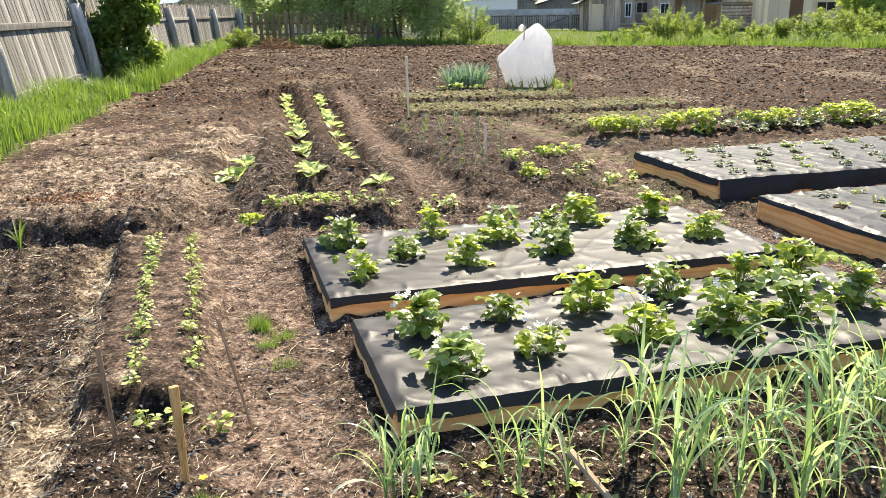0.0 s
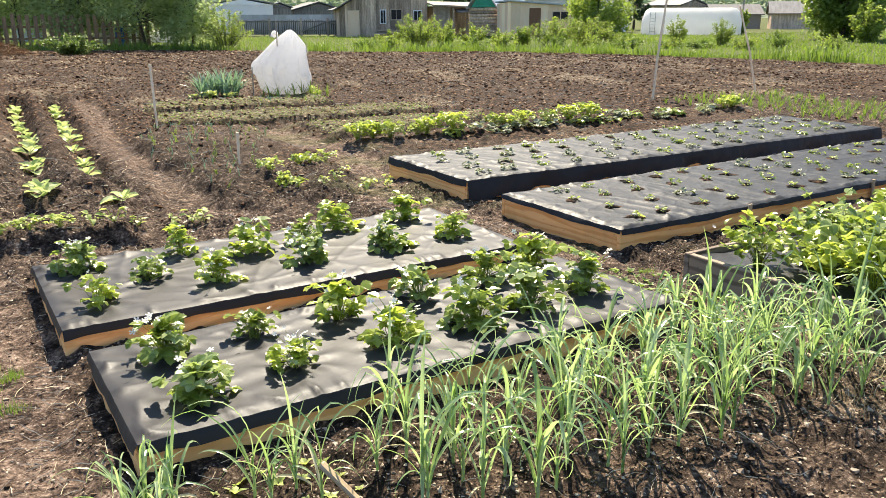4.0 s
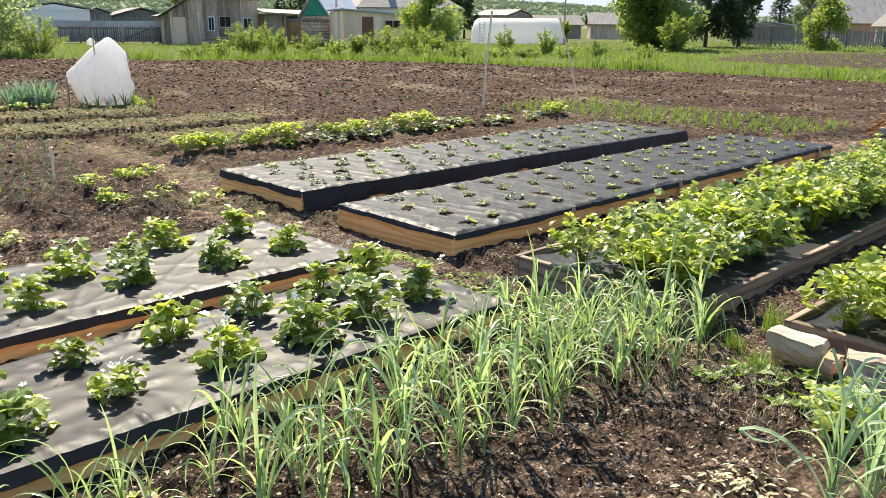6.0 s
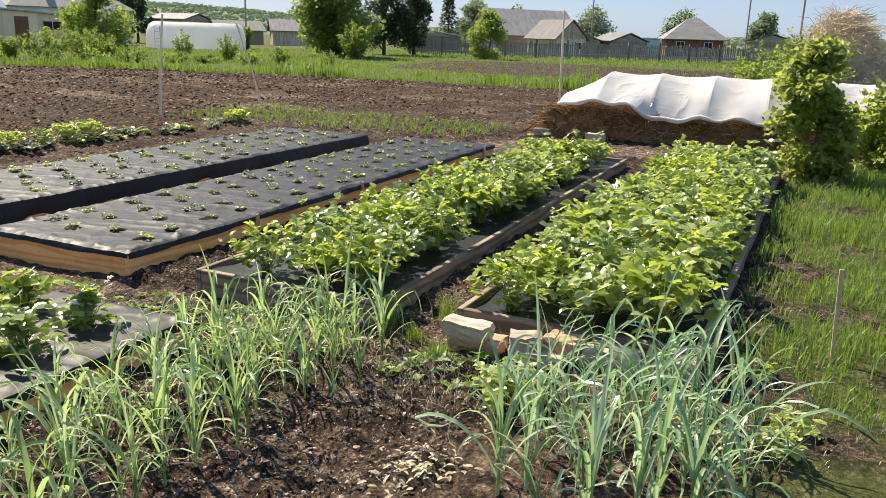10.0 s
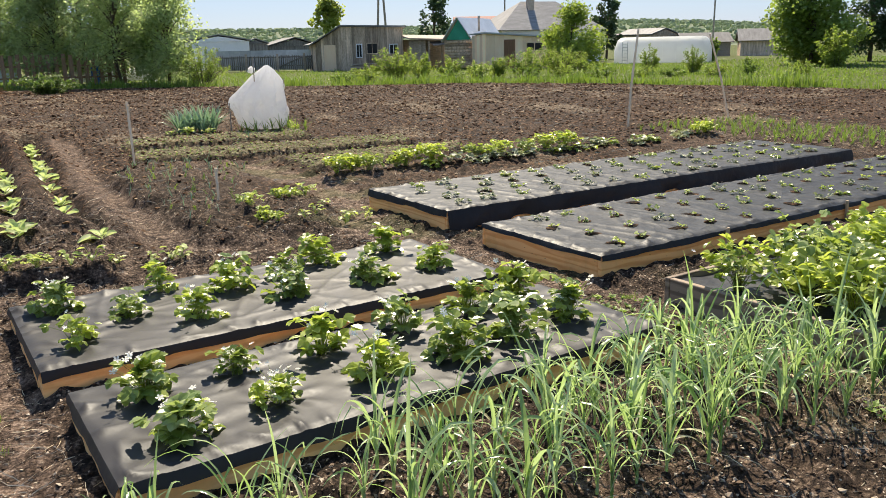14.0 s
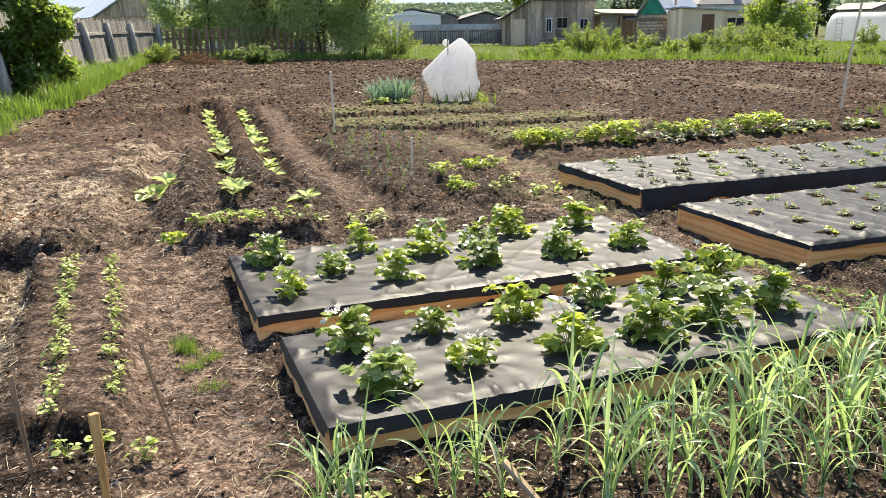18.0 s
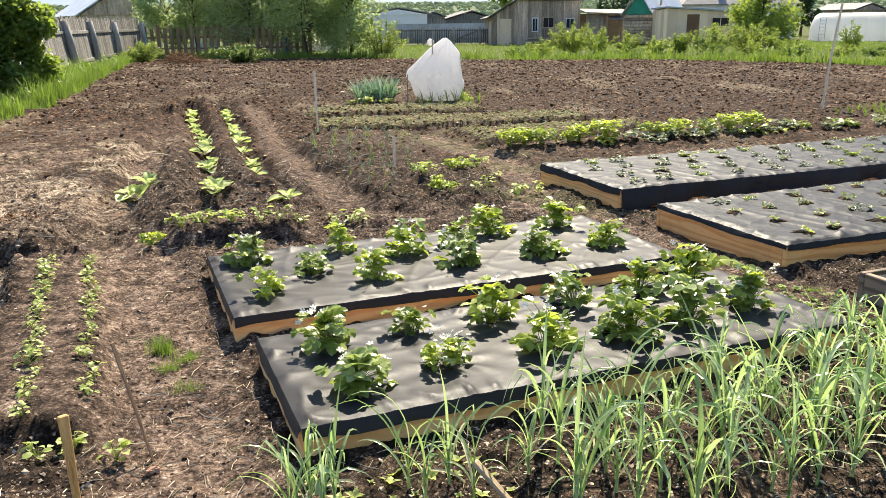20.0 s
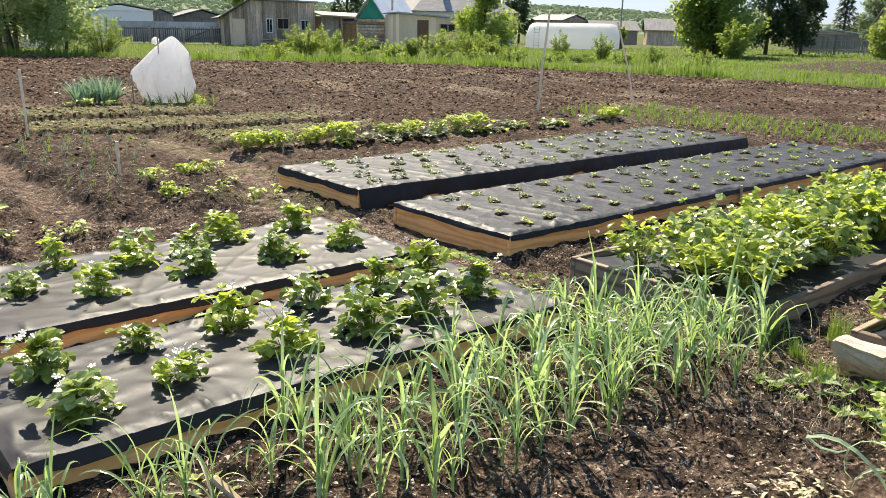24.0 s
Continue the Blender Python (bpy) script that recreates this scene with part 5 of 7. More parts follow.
def clod(seed):
    """A rounded flat clod: six uneven corners round a low top."""
    r = np.random.default_rng(70 + seed)
    a = np.arange(6) * 1.047 + r.uniform(-0.3, 0.3, 6)
    V = np.column_stack([np.cos(a), np.sin(a), np.zeros(6)]) * r.uniform(0.7, 1.2, (6, 1)) + np.array([0, 0, 1]) * r.uniform(-0.15, 0.15, (6, 1))
    i, j = np.arange(6), (np.arange(6) + 1) % 6
    return np.concatenate([V, [(r.uniform(-0.3, 0.3), r.uniform(-0.3, 0.3), 0.6), (0, 0, -0.6)]]), np.concatenate([np.stack([i, j, np.full(6, 6)], 1), np.stack([j, i, np.full(6, 7)], 1)])


def scattered(name, label, category, pieces, xy, size, mat, tilt=3.0, sink=0.2):
    r = np.random.default_rng(len(xy))
    z = ground_fields(xy[:, 0], xy[:, 1])[0] - sink * size
    kind_of = r.integers(len(pieces), size=len(xy))
    out = []
    for k, (v, f) in enumerate(pieces):
        s = kind_of == k
        n = int(s.sum())
        if n:
            out.append(spread(v, f, placed(np.column_stack([xy[s], z[s]]), r.uniform(0, 6.28, n), r.uniform(-tilt, tilt, n), r.uniform(-tilt, tilt, n), size[s])))
    return tagged(new(name, mesh_np(name, *joined(out), mat)), label, category, kind="stuff")


cr = np.random.default_rng(91)


def clear_of_boxes(P, pad=0.03):
    ok = np.ones(len(P), bool)
    for corner, length, width in ((BOX1, 2.78, 0.99), (BOX2, 2.86, 1.24), (BOX3, 6.45, 1.48), (BOX4, 6.8, 1.41), (BOX5, 6.7, 1.36), (BOX6, 7.0, 1.37)):
        dx, dy = P[:, 0] - corner[0], P[:, 1] - corner[1]
        u, v = dx * UX + dy * UY, -dx * UY + dy * UX
        ok &= ~((u > -pad) & (u < length + pad) & (v > -pad) & (v < width + pad))
    return ok


def bare(P, limit=0.4):
    return (ground_fields(P[:, 0], P[:, 1])[2] < limit) & clear_of_boxes(P)


LUMPS = [lump(k) for k in range(5)]
CRUMBS = [crumb(k) for k in range(6)]
P = np.column_stack([cr.uniform(-3.6, 4.4, 104000), 1.8 + 5.6 * cr.random(104000) ** 1.4])
worn = ground_fields(P[:, 0], P[:, 1])[1]
P = P[bare(P) & (cr.random(len(P)) > 0.45 * worn) & ((inside(P[:, 0], P[:, 1], ROWBED) < 0.05) | (cr.random(len(P)) < 0.35))]
scattered("soil_clods", "loose dark brown clods and crumbs of garden soil", "soil", CRUMBS, P, 0.004 + 0.011 * cr.random(len(P)) ** 3, CLOD, 0.7)
P = np.column_stack([cr.uniform(-5.2, 4.6, 34000), 1.9 + 7.5 * cr.random(34000) ** 1.2])
P = P[bare(P) & (cr.random(len(P)) > 1.3 * ground_fields(P[:, 0], P[:, 1])[1]) & (inside(P[:, 0], P[:, 1], ROWBED) < 0.03)]
scattered("broken_soil", "fist-sized and smaller pieces of broken soil", "soil", CRUMBS, P, 0.005 + 0.011 * cr.random(len(P)) ** 3, CLOD, 0.6)
P = np.column_stack([cr.normal(-3.05, 0.28, 700), cr.normal(6.5, 0.13, 700)])
scattered("ash_patch", "small patch of rust-red ash and brick crumbs", "ash", CRUMBS, P, 0.006 + 0.016 * cr.random(len(P)) ** 2, RUST)
P = np.column_stack([cr.uniform(-4.5, 4.6, 1300), 1.8 + 7 * cr.random(1300) ** 1.3])
P = P[bare(P)]
scattered("soil_lumps", "larger broken lumps of dark garden soil", "soil", LUMPS, P, 0.008 + 0.022 * cr.random(len(P)) ** 3, CLOD, 0.5)
P = np.column_stack([cr.uniform(-11, 24, 110000), 6.5 + 35 * cr.random(110000) ** 1.5])
P = P[bare(P) & (cr.random(len(P)) > 1.2 * ground_fields(P[:, 0], P[:, 1])[1]) & (cr.random(len(P)) < 0.45 + step(P[:, 1] - 0.25 * np.abs(P[:, 0]), 9, 16))]
scattered("field_clods", "large clods of a dug brown field", "soil", [clod(k) for k in range(7)], P, (0.012 + 0.042 * cr.random(len(P)) ** 2.2) * (0.4 + P[:, 1] / 26), FIELDCLOD, 0.45)
fib = [rod([(0, 0, 0), (0.3, 0.05 * s, 0.03), (0.65, 0.16 * s, 0.01), (1, 0.05, 0.04)], [0.012, 0.014, 0.012, 0.006], 3) for s in (-1, 0.3, 1.4)]
P = np.column_stack([np.concatenate([cr.uniform(-5, 5.2, 3500), cr.uniform(-3.4, -0.4, 2500), cr.normal(-1.75, 0.2, 2600), cr.normal(-0.5, 0.3, 900)]), np.concatenate([1.7 + 7.5 * cr.random(6000) ** 1.4, 1.9 + 3 * cr.random(2600), 2.0 + 2.6 * cr.random(900)])])
P = P[bare(P) & (inside(P[:, 0], P[:, 1], ROWBED) < 0.05) & ((P[:, 1] < 2.9) | (P[:, 1] > 5.6) | (cr.random(len(P)) < 0.55))]
scattered("dry_roots", "pale dry roots and straw lying on the soil", "straw", fib, P, 0.03 + 0.11 * cr.random(len(P)) ** 2, STRAW, 0.25, -0.02)
P = np.column_stack([cr.uniform(-10, 22, 9000), 7 + 30 * cr.random(9000)])
P = P[bare(P) & (vnoise(P[:, 0] * 0.5, P[:, 1] * 0.5, 14) > 0.42)]
scattered("field_straw", "pale straw scattered over the dug field", "straw", fib, P, 0.08 + 0.16 * cr.random(len(P)), STRAW, 0.25, -0.05)


def blades(name, label, P, high, wide, mat, seed=5):
    """Grass: three-sided bent blades in one mesh."""
    r = np.random.default_rng(seed)
    n = len(P)
    z = ground_fields(P[:, 0], P[:, 1])[0]
    a, lean = r.uniform(0, 6.28, n), r.uniform(0.05, 0.75, n)
    h = high * r.uniform(0.45, 1.25, n) * (0.3 + 1.6 * vnoise(P[:, 0] * 1.5, P[:, 1] * 1.2, 51) ** 1.4)
    d, s = np.stack([np.cos(a), np.sin(a)], 1), np.stack([-np.sin(a), np.cos(a)], 1)
    base, w = np.column_stack([P, z - 0.01]), (wide * r.uniform(0.6, 1.3, n))[:, None]
    side = np.column_stack([s * w, np.zeros(n)])
    mid = base + np.column_stack([d * (0.35 * lean * h)[:, None], 0.6 * h])
    tip = base + np.column_stack([d * (lean * h)[:, None], h * (1 - 0.2 * lean)])
    V = np.stack([base - side, base + side, mid + 0.7 * side, mid - 0.7 * side, tip], 1).reshape(-1, 3)
    i = np.arange(n) * 5
    F = np.concatenate([np.stack([i, i + 1, i + 2], 1), np.stack([i, i + 2, i + 3], 1), np.stack([i + 3, i + 2, i + 4], 1)])
    tagged(new(name, mesh_np(name, V, F, mat)), label, "grass", kind="stuff")


def grassy(P, low=0.35):
    return (ground_fields(P[:, 0], P[:, 1])[2] > low) & clear_of_boxes(P)


yy = 5 + 38 * cr.random(52000) ** 1.35
P = np.column_stack([np.interp(yy, [p[1] for p in LEFTGRASS], [p[0] for p in LEFTGRASS]) + 0.15 - 2.4 * cr.random(52000), yy])
P = P[grassy(P, 0.3) & (cr.random(len(P)) < 0.25 + step(vnoise(P[:, 0] * 1.6, P[:, 1] * 1.3, 53), 0.3, 0.6))]
blades("fence_grass", "tall bright green grass along the fence", P, 0.4, 0.008, GRASS, 5)
P = np.column_stack([cr.uniform(-13, 34, 60000), cr.uniform(12, 62, 60000)])
P = P[grassy(P) & (beyond_field(P[:, 0], P[:, 1]) > -0.6)]
blades("field_edge_grass", "rough green grass beyond the dug field", P, 0.15, 0.016, MEADOW, 6)
P = np.column_stack([cr.uniform(-9, 28, 120000), cr.uniform(12, 45, 120000)])
P = P[(np.abs(beyond_field(P[:, 0], P[:, 1]) - 0.45 - 0.4 * step(P[:, 0], 8, 14)) < 0.75 + 0.5 * step(P[:, 0], 8, 14)) & (vnoise(P[:, 0] * 0.8, P[:, 1] * 0.8, 52) > 0.35 - 0.3 * step(P[:, 0], 8, 14))]
blades("edge_weeds", "tall green grass and weeds along the edge of the dug field", P, 0.36, 0.018, MEADOW, 9)
P = fill(FARPLOT, 0.9, 68)
n = len(P)
P[:, 1] = np.round((P[:, 1] + 0.4 * P[:, 0]) / 0.9) * 0.9 - 0.4 * P[:, 0] + cr.normal(0, 0.06, n)
blades("potato_rows", "rows of small green potato shoots on a far dark plot", np.repeat(P, 5, 0) + cr.normal(0, 0.06, (5 * n, 2)), 0.1, 0.03, MEADOW, 12)
P = np.column_stack([cr.uniform(24, 75, 26000), cr.uniform(8, 60, 26000)])
P = P[grassy(P)]
blades("meadow_grass", "bright green meadow in front of far fences", P, 0.14, 0.035, MEADOW, 7)
P = np.column_stack([cr.uniform(4.0, 13, 34000), cr.uniform(-0.5, 3.6, 34000)])
P = P[(right_grass(P[:, 0], P[:, 1]) > -0.05) & (cr.random(len(P)) < step(vnoise(P[:, 0] * 2.2, P[:, 1] * 2.2, 19), 0.1, 0.6))]
blades("bed_edge_grass", "long green grass beside the old bed", P, 0.13, 0.004, GRASS, 8)
for x, y, n, h in ((-0.93, 3.95, 70, 0.11), (-0.78, 3.86, 40, 0.06), (-0.83, 3.72, 40, 0.06), (-0.7, 3.5, 25, 0.05), (3.35, 2.45, 60, 0.07), (3.5, 2.75, 30, 0.06), (2.95, 4.5, 40, 0.06), (-0.75, 2.35, 40, 0.06), (3.55, 3.0, 30, 0.08), (3.8, 2.75, 60, 0.1)):
    P = np.column_stack([cr.normal(x, 0.035, 3 * n), cr.normal(y, 0.03, 3 * n)])
    blades("grass_tuft", "small tuft of yellow-green grass on bare soil", P, h * 1.3, 0.0018, GRASS, int(n))

P = np.concatenate([cr.normal((3.15, 2.3), (0.22, 0.25), (900, 2)), cr.normal((3.0, 3.2), (0.22, 0.5), (500, 2)), cr.normal((4.3, 0.75), (0.5, 0.3), (900, 2))])
P = P[clear_of_boxes(P)]
blades("dry_grass", "short pale dry grass trodden on the path", P, 0.035, 0.0022, STRAW, 14)
row_of("weed_clump", "small leafy weed on bare soil by the garlic", "weeds", "", POTLEAF, [(3.53, 0.76), (3.79, 0.78), (4.23, 1.12)], 0.4, 0.6, "foliage")

# ---- stakes and poles ----


def pole(name, label, pts, radius, mat=STAKEWOOD, sides=6):
    x, y, z = pts[0]
    ob = thing(name, (x, y, z), label, "stake")
    pts = np.array(pts) - np.array(pts[0])
    sub("shaft", mesh_np("shaft", *rod(pts, np.linspace(radius, radius * 0.85, len(pts)), sides), mat), ob)


def peg(label, base, top, w, mat, thick=0.5):
    """A split wooden peg, broader than thick, with a chipped top."""
    b, t = Vector(base), Vector(top)
    ob = thing("peg", base, label, "peg")
    bm = box_bm(-w / 2, -w * thick / 2, -0.06, w / 2, w * thick / 2, (t - b).length, w * 0.12, w * 0.06)
    for v in bm.verts:                              # cut to a point at the foot
        q = min(1.0, max(0.0, v.co.z / (t - b).length))
        v.co.x, v.co.y = v.co.x * (0.62 + 0.38 * q), v.co.y * (0.62 + 0.38 * q)
    turn = (t - b).to_track_quat("Z", "Y").to_matrix().to_4x4()
    part("shaft", bm, mat, ob, m=turn)


peg("thin brown weathered peg leaning over the soil", (-1.19, 2.7, 0.0), (-1.22, 2.72, 0.4), 0.022, BARKED)
peg("short yellow split-wood peg at the bed's end", (-0.84, 2.45, 0.0), (-0.855, 2.47, 0.36), 0.033, PEGWOOD, 0.7)
peg("thin dark peg leaning across the path", (-0.72, 2.88, 0.0), (-0.83, 2.95, 0.42), 0.018, BARKED)
peg("short grey peg among the garlic", (0.64, 2.3, 0.0), (0.5, 2.38, 0.15), 0.035, STAKEWOOD)
peg("pale upright marker peg by the carrot strips", (-0.58, 12.6, 0.05), (-0.59, 12.62, 0.92), 0.045, PALEPOLE)
peg("short grey marker peg at the onion bed", (0.47, 8.75, 0.08), (0.47, 8.76, 0.4), 0.035, PALEPOLE)
peg("thin pale stake at the grass edge", (4.76, 0.9, 0.0), (4.8, 0.93, 0.5), 0.025, STAKEWOOD)
pole("pole", "thin pale pole standing in the dug field", [(8.5, 14.05, -0.1), (8.56, 14.05, 0.9), (8.68, 14.08, 1.85)], 0.024, PALEPOLE)
pole("pole", "thin pale pole leaning over the field", [(11.42, 14.8, -0.1), (11.2, 14.85, 0.8), (10.92, 14.95, 1.75)], 0.022, PALEPOLE)
pole("pole", "tall thin pole at the end of the manure heap", [(17.75, 11.05, -0.1), (17.8, 11.1, 1.2), (17.85, 11.15, 2.3)], 0.028, PALEPOLE)

# ---- stones that hold the old bed ----


def rock(label, x, y, z, sx, sy, sz, turn, mat, seed):
    r = np.random.default_rng(seed)
    ob = thing("stone_block", (x, y, z), label, "stone", "stones by the old bed", turn)
    bm = box_bm(-sx / 2, -sy / 2, 0, sx / 2, sy / 2, sz)
    bmesh.ops.subdivide_edges(bm, edges=bm.edges[:], cuts=3, use_grid_fill=True)
    for v in bm.verts:
        q = Vector((v.co.x / sx * 2, v.co.y / sy * 2, v.co.z / sz * 2 - 1))
        v.co -= Vector((q.x * sx, q.y * sy, q.z * sz)) * 0.05 * max(0, q.length - 1.1)
        v.co += Vector(r.uniform(-0.009, 0.009, 3))
    part("body", bm, mat, ob)


R6 = radians(15.6 + 90)
rock("pale rounded stone block lying by the bed", 3.56, 2.42, 0.05, 0.27, 0.12, 0.09, R6 - 3.3, STONE, 1)
rock("flat reddish stone under the block", 3.6, 2.38, -0.03, 0.3, 0.17, 0.09, R6, BRICKRED, 2)
rock("broken pale stone by the bed", 3.68, 2.12, 0.0, 0.17, 0.13, 0.12, R6 + 0.3, STONE, 3)
rock("reddish broken brick block", 3.79, 1.95, 0.0, 0.2, 0.14, 0.12, R6 - 0.2, BRICKRED, 4)
rock("grey stone lying low", 3.68, 2.03, -0.03, 0.25, 0.14, 0.08, R6 + 0.1, STONE, 5)
rock("long pale stone half hidden by garlic", 3.87, 1.72, -0.02, 0.28, 0.15, 0.12, R6 - 0.1, STONE, 6)
rock("flat grey stone half hidden by garlic", 4.0, 1.45, -0.02, 0.26, 0.15, 0.11, R6, STONE, 7)
rock("grey concrete block before the manure heap", 12.05, 7.7, 0.0, 0.3, 0.2, 0.12, R6, STONE, 8)
rock("grey concrete block before the manure heap", 11.75, 6.48, 0.0, 0.3, 0.2, 0.17, R6, STONE, 9)

# ---- covered plant in the field ----


def draped_cover():
    ob = thing("covered_plant", (1.68, 17.0, level(1.68, 17.0)), "tall plant wrapped in white cover fabric on stakes", "plant cover")
    levels = [(0.06, -0.3, 0.42, 0.3), (0.13, -0.46, 0.5, 0.4), (0.26, -0.62, 0.53, 0.45), (0.42, -0.71, 0.54, 0.46), (0.58, -0.72, 0.54, 0.44), (0.72, -0.64, 0.53, 0.41), (0.86, -0.52, 0.52, 0.37),
              (1.0, -0.38, 0.49, 0.31), (1.12, -0.24, 0.45, 0.25), (1.22, -0.09, 0.39, 0.17), (1.31, 0.06, 0.31, 0.09), (1.37, 0.15, 0.24, 0.03)]
    zs = np.linspace(levels[0][0], levels[-1][0], 19)
    levels = [(0.96 * z, 0.84 * a, 0.93 * b, d) for z, a, b, d in levels]
    zs = zs * 0.96
    levels = [(z, *(float(np.interp(z, [p[0] for p in levels], [p[q] for p in levels])) for q in (1, 2, 3))) for z in zs]
    n, V, F = 54, [], []
    corners = [(1.0, -0.75), (0.9, 0.8), (-0.4, 1.0), (-1.0, 0.1), (-0.85, -0.55), (-0.1, -1.05)]      # where stakes spread the cloth
    sides = []
    for (ax, ay), (bx, by) in zip(corners, corners[1:] + corners[:1]):
        k = ax * (by - ay) - ay * (bx - ax)
        sides.append(((by - ay) / k, -(bx - ax) / k))
    for z, a, b, dep in levels:
        for k in range(n):
            w = 2 * math.pi * k / n
            c, s = math.cos(w), math.sin(w)
            sq = min(1 / max(1e-6, nx * c + ny * s) for nx, ny in sides if nx * c + ny * s > 1e-6)
            kk = k * 0.6 if k < n / 2 else (n - k) * 0.6
            fold = 1 + 0.26 * (float(vnoise(kk * 0.7 + 1.6 * z, z * 3.0, 3)) - 0.5) * (1.3 - z * 0.6) + 0.2 * (abs(float(vnoise(kk * 1.3 - 2.5 * z, z * 6 + kk, 8)) - 0.5) - 0.2)
            V.append(((a + b) / 2 + (b - a) / 2 * c * sq * fold, dep * s * sq * fold, z + 0.03 * math.sin(k * 0.9) * (0.06 < z < 0.2)))
    for i in range(len(levels) - 1):
        for k in range(n):
            p = [i * n + k, i * n + (k + 1) % n, (i + 1) * n + (k + 1) % n, (i + 1) * n + k]
            F += [(p[0], p[1], p[2]), (p[0], p[2], p[3])] if (i + k) % 2 else [(p[0], p[1], p[3]), (p[1], p[2], p[3])]
    V.append((0.19, 0.0, levels[-1][0] + 0.01))
    F += [((len(levels) - 1) * n + k, (len(levels) - 1) * n + (k + 1) % n, len(V) - 1) for k in range(n)]
    sub("cover", mesh_np("cover", V, F, WHITEFILM, False), ob, label="white translucent cover fabric with folds")
    # gathered knob where the cloth is tied to a stake
    v, f = LUMPS[1]
    sub("knot", mesh_np("knot", v * (0.075, 0.07, 0.13) + (-0.14, -0.1, 1.24), f, WHITEFILM, True), ob)
    for x, y, top in ((-0.1, -0.2, 1.5), (0.47, -0.24, 1.05), (-0.62, -0.1, 0.6)):
        sub("stake", mesh_np("stake", *rod([(x, y, -0.1), (x, y, top)], [0.014, 0.012], 6), OLDWOOD), ob)


draped_cover()
row_of("weed_clump", "yellow-green weed clump below the white cover", "weeds", "", POTLEAF, [(2.3, 17.0), (2.15, 16.8), (0.2, 16.7), (0.6, 16.6), (-0.1, 16.75)], 0.6, 1.0, "foliage")
row_of("onion_plant", "onion leaves at the foot of the cover", "onion", "", ONIONS, [(1.2 + 0.16 * k, 16.35 + 0.1 * (k % 2)) for k in range(9)], 0.9, 1.2)


# ---- manure heap with plastic tunnel ----
HEAP = thing("manure_heap", (12.15, 7.55, 0), "long brown heap of straw manure", "manure heap", turn=radians(-73))
nx, ny = 130, 44
U, W = np.meshgrid(np.linspace(-0.6, 8.5, nx), np.linspace(-0.2, 2.6, ny))
prof = step(W, -0.12, 0.1) * (1 - step(W, 2.0, 2.55)) * step(U, -0.6, 0.1)
Z = prof * (0.45 + 0.12 * (1 - step(U, 0.3, 2.6)) + 0.2 * (vnoise(U * 1.4, W * 1.4, 2) - 0.5)) + prof * 0.1 * (vnoise(U * 6, W * 6, 3) - 0.5) + 0.08 * prof * (vnoise(U * 15, W * 15, 4) - 0.5) - 0.06
i = (np.arange(ny - 1)[:, None] * nx + np.arange(nx - 1)[None]).ravel()
push = (0.3 * (vnoise(U * 3, Z * 6, 8) - 0.5) + 0.14 * (vnoise(U * 9, Z * 16, 18) - 0.5)) * prof
sub("mound", mesh_np("mound", np.stack([U.ravel(), (W + push).ravel(), Z.ravel()], 1), np.stack([i, i + 1, i + nx + 1, i + nx], 1), HAY, True), HEAP)
hr = np.random.default_rng(3)
n = 48000
k = hr.integers(0, nx * ny, n)
pos = np.stack([U.ravel()[k], (W + push).ravel()[k], Z.ravel()[k]], 1) + hr.normal(0, 0.025, (n, 3))
front = (pos[:, 1] < 0.42) & (pos[:, 2] > 0.0) & (pos[:, 2] < 0.4 + 0.14 * (1 - step(pos[:, 0], 0.3, 2.6)))
pos = pos[front]
n = len(pos)
wisp = rod([(0, 0, 0), (0.3, 0.08, 0.05), (0.7, 0.02, -0.04), (1, 0.12, 0.02)], [0.012, 0.022, 0.02, 0.006], 3)
sub("straw", mesh_np("straw", *spread(*wisp, placed(pos, hr.uniform(0, 6.28, n), hr.uniform(-0.5, 0.5, n), hr.uniform(-0.4, 0.7, n), hr.uniform(0.1, 0.34, n))), FIBRE), HEAP, kind="stuff")

TUNNEL = thing("plastic_tunnel", (12.15, 7.55, 0.51), "white plastic film over hoops on the manure heap", "plastic tunnel", turn=radians(-73))
nu, nw = 226, 41                                    # film drawn taut over the hoops, sunk in between, creased from hoop to foot
U, Q = np.meshgrid(np.linspace(0.1, 8.0, nu), np.linspace(-1, 1, nw), indexing="ij")
ph = (U - 0.75) / 0.88
sag = np.sin(np.pi * np.abs(ph - np.floor(ph))) ** 0.75
rise = 0.17 * (1 - step(U, 0.6, 3.2))
high = (0.57 - rise - 0.05 * sag) * np.clip(U / 0.75, 0.0, 1.0) ** 1.15
edge = np.abs(Q) ** 6
drop = 0.16 * edge * (0.3 + 1.3 * vnoise(U * 1.6, U * 0 + 2, 7))
crease = (1 - np.abs(2 * vnoise(U * 2.2 + np.abs(Q) * 2.6, np.abs(Q) * 2.4 - U * 0.9, 36) - 1)) ** 5
Z = high * np.maximum(0.0, 1 - np.abs(Q) ** (1.95 - 0.8 * sag)) + 0.02 + rise - drop + 0.012 * crease * (0.1 + sag) * (1 - edge) + 0.007 * (vnoise(U * 5, Q * 6, 9) - 0.5) + 0.03 * edge * np.sin(U * 11)
Y = 1.02 + 1.12 * Q - np.where(Q < 0, 0.18 * (vnoise(U * 3, U * 0, 6) - 0.35) * edge, 0) + 0.012 * (crease - 0.3) * sag * np.sign(Q)
i = (np.arange(nu - 1)[:, None] * nw + np.arange(nw - 1)[None]).ravel()
sub("film", mesh_np("film", np.stack([U.ravel(), Y.ravel(), Z.ravel()], 1), np.stack([i, i + 1, i + nw + 1, i + nw], 1), TUNNELFILM, False), TUNNEL)
hem = np.stack([U[::3, 0], Y[::3, 0] - 0.01, Z[::3, 0] + 0.012], 1)
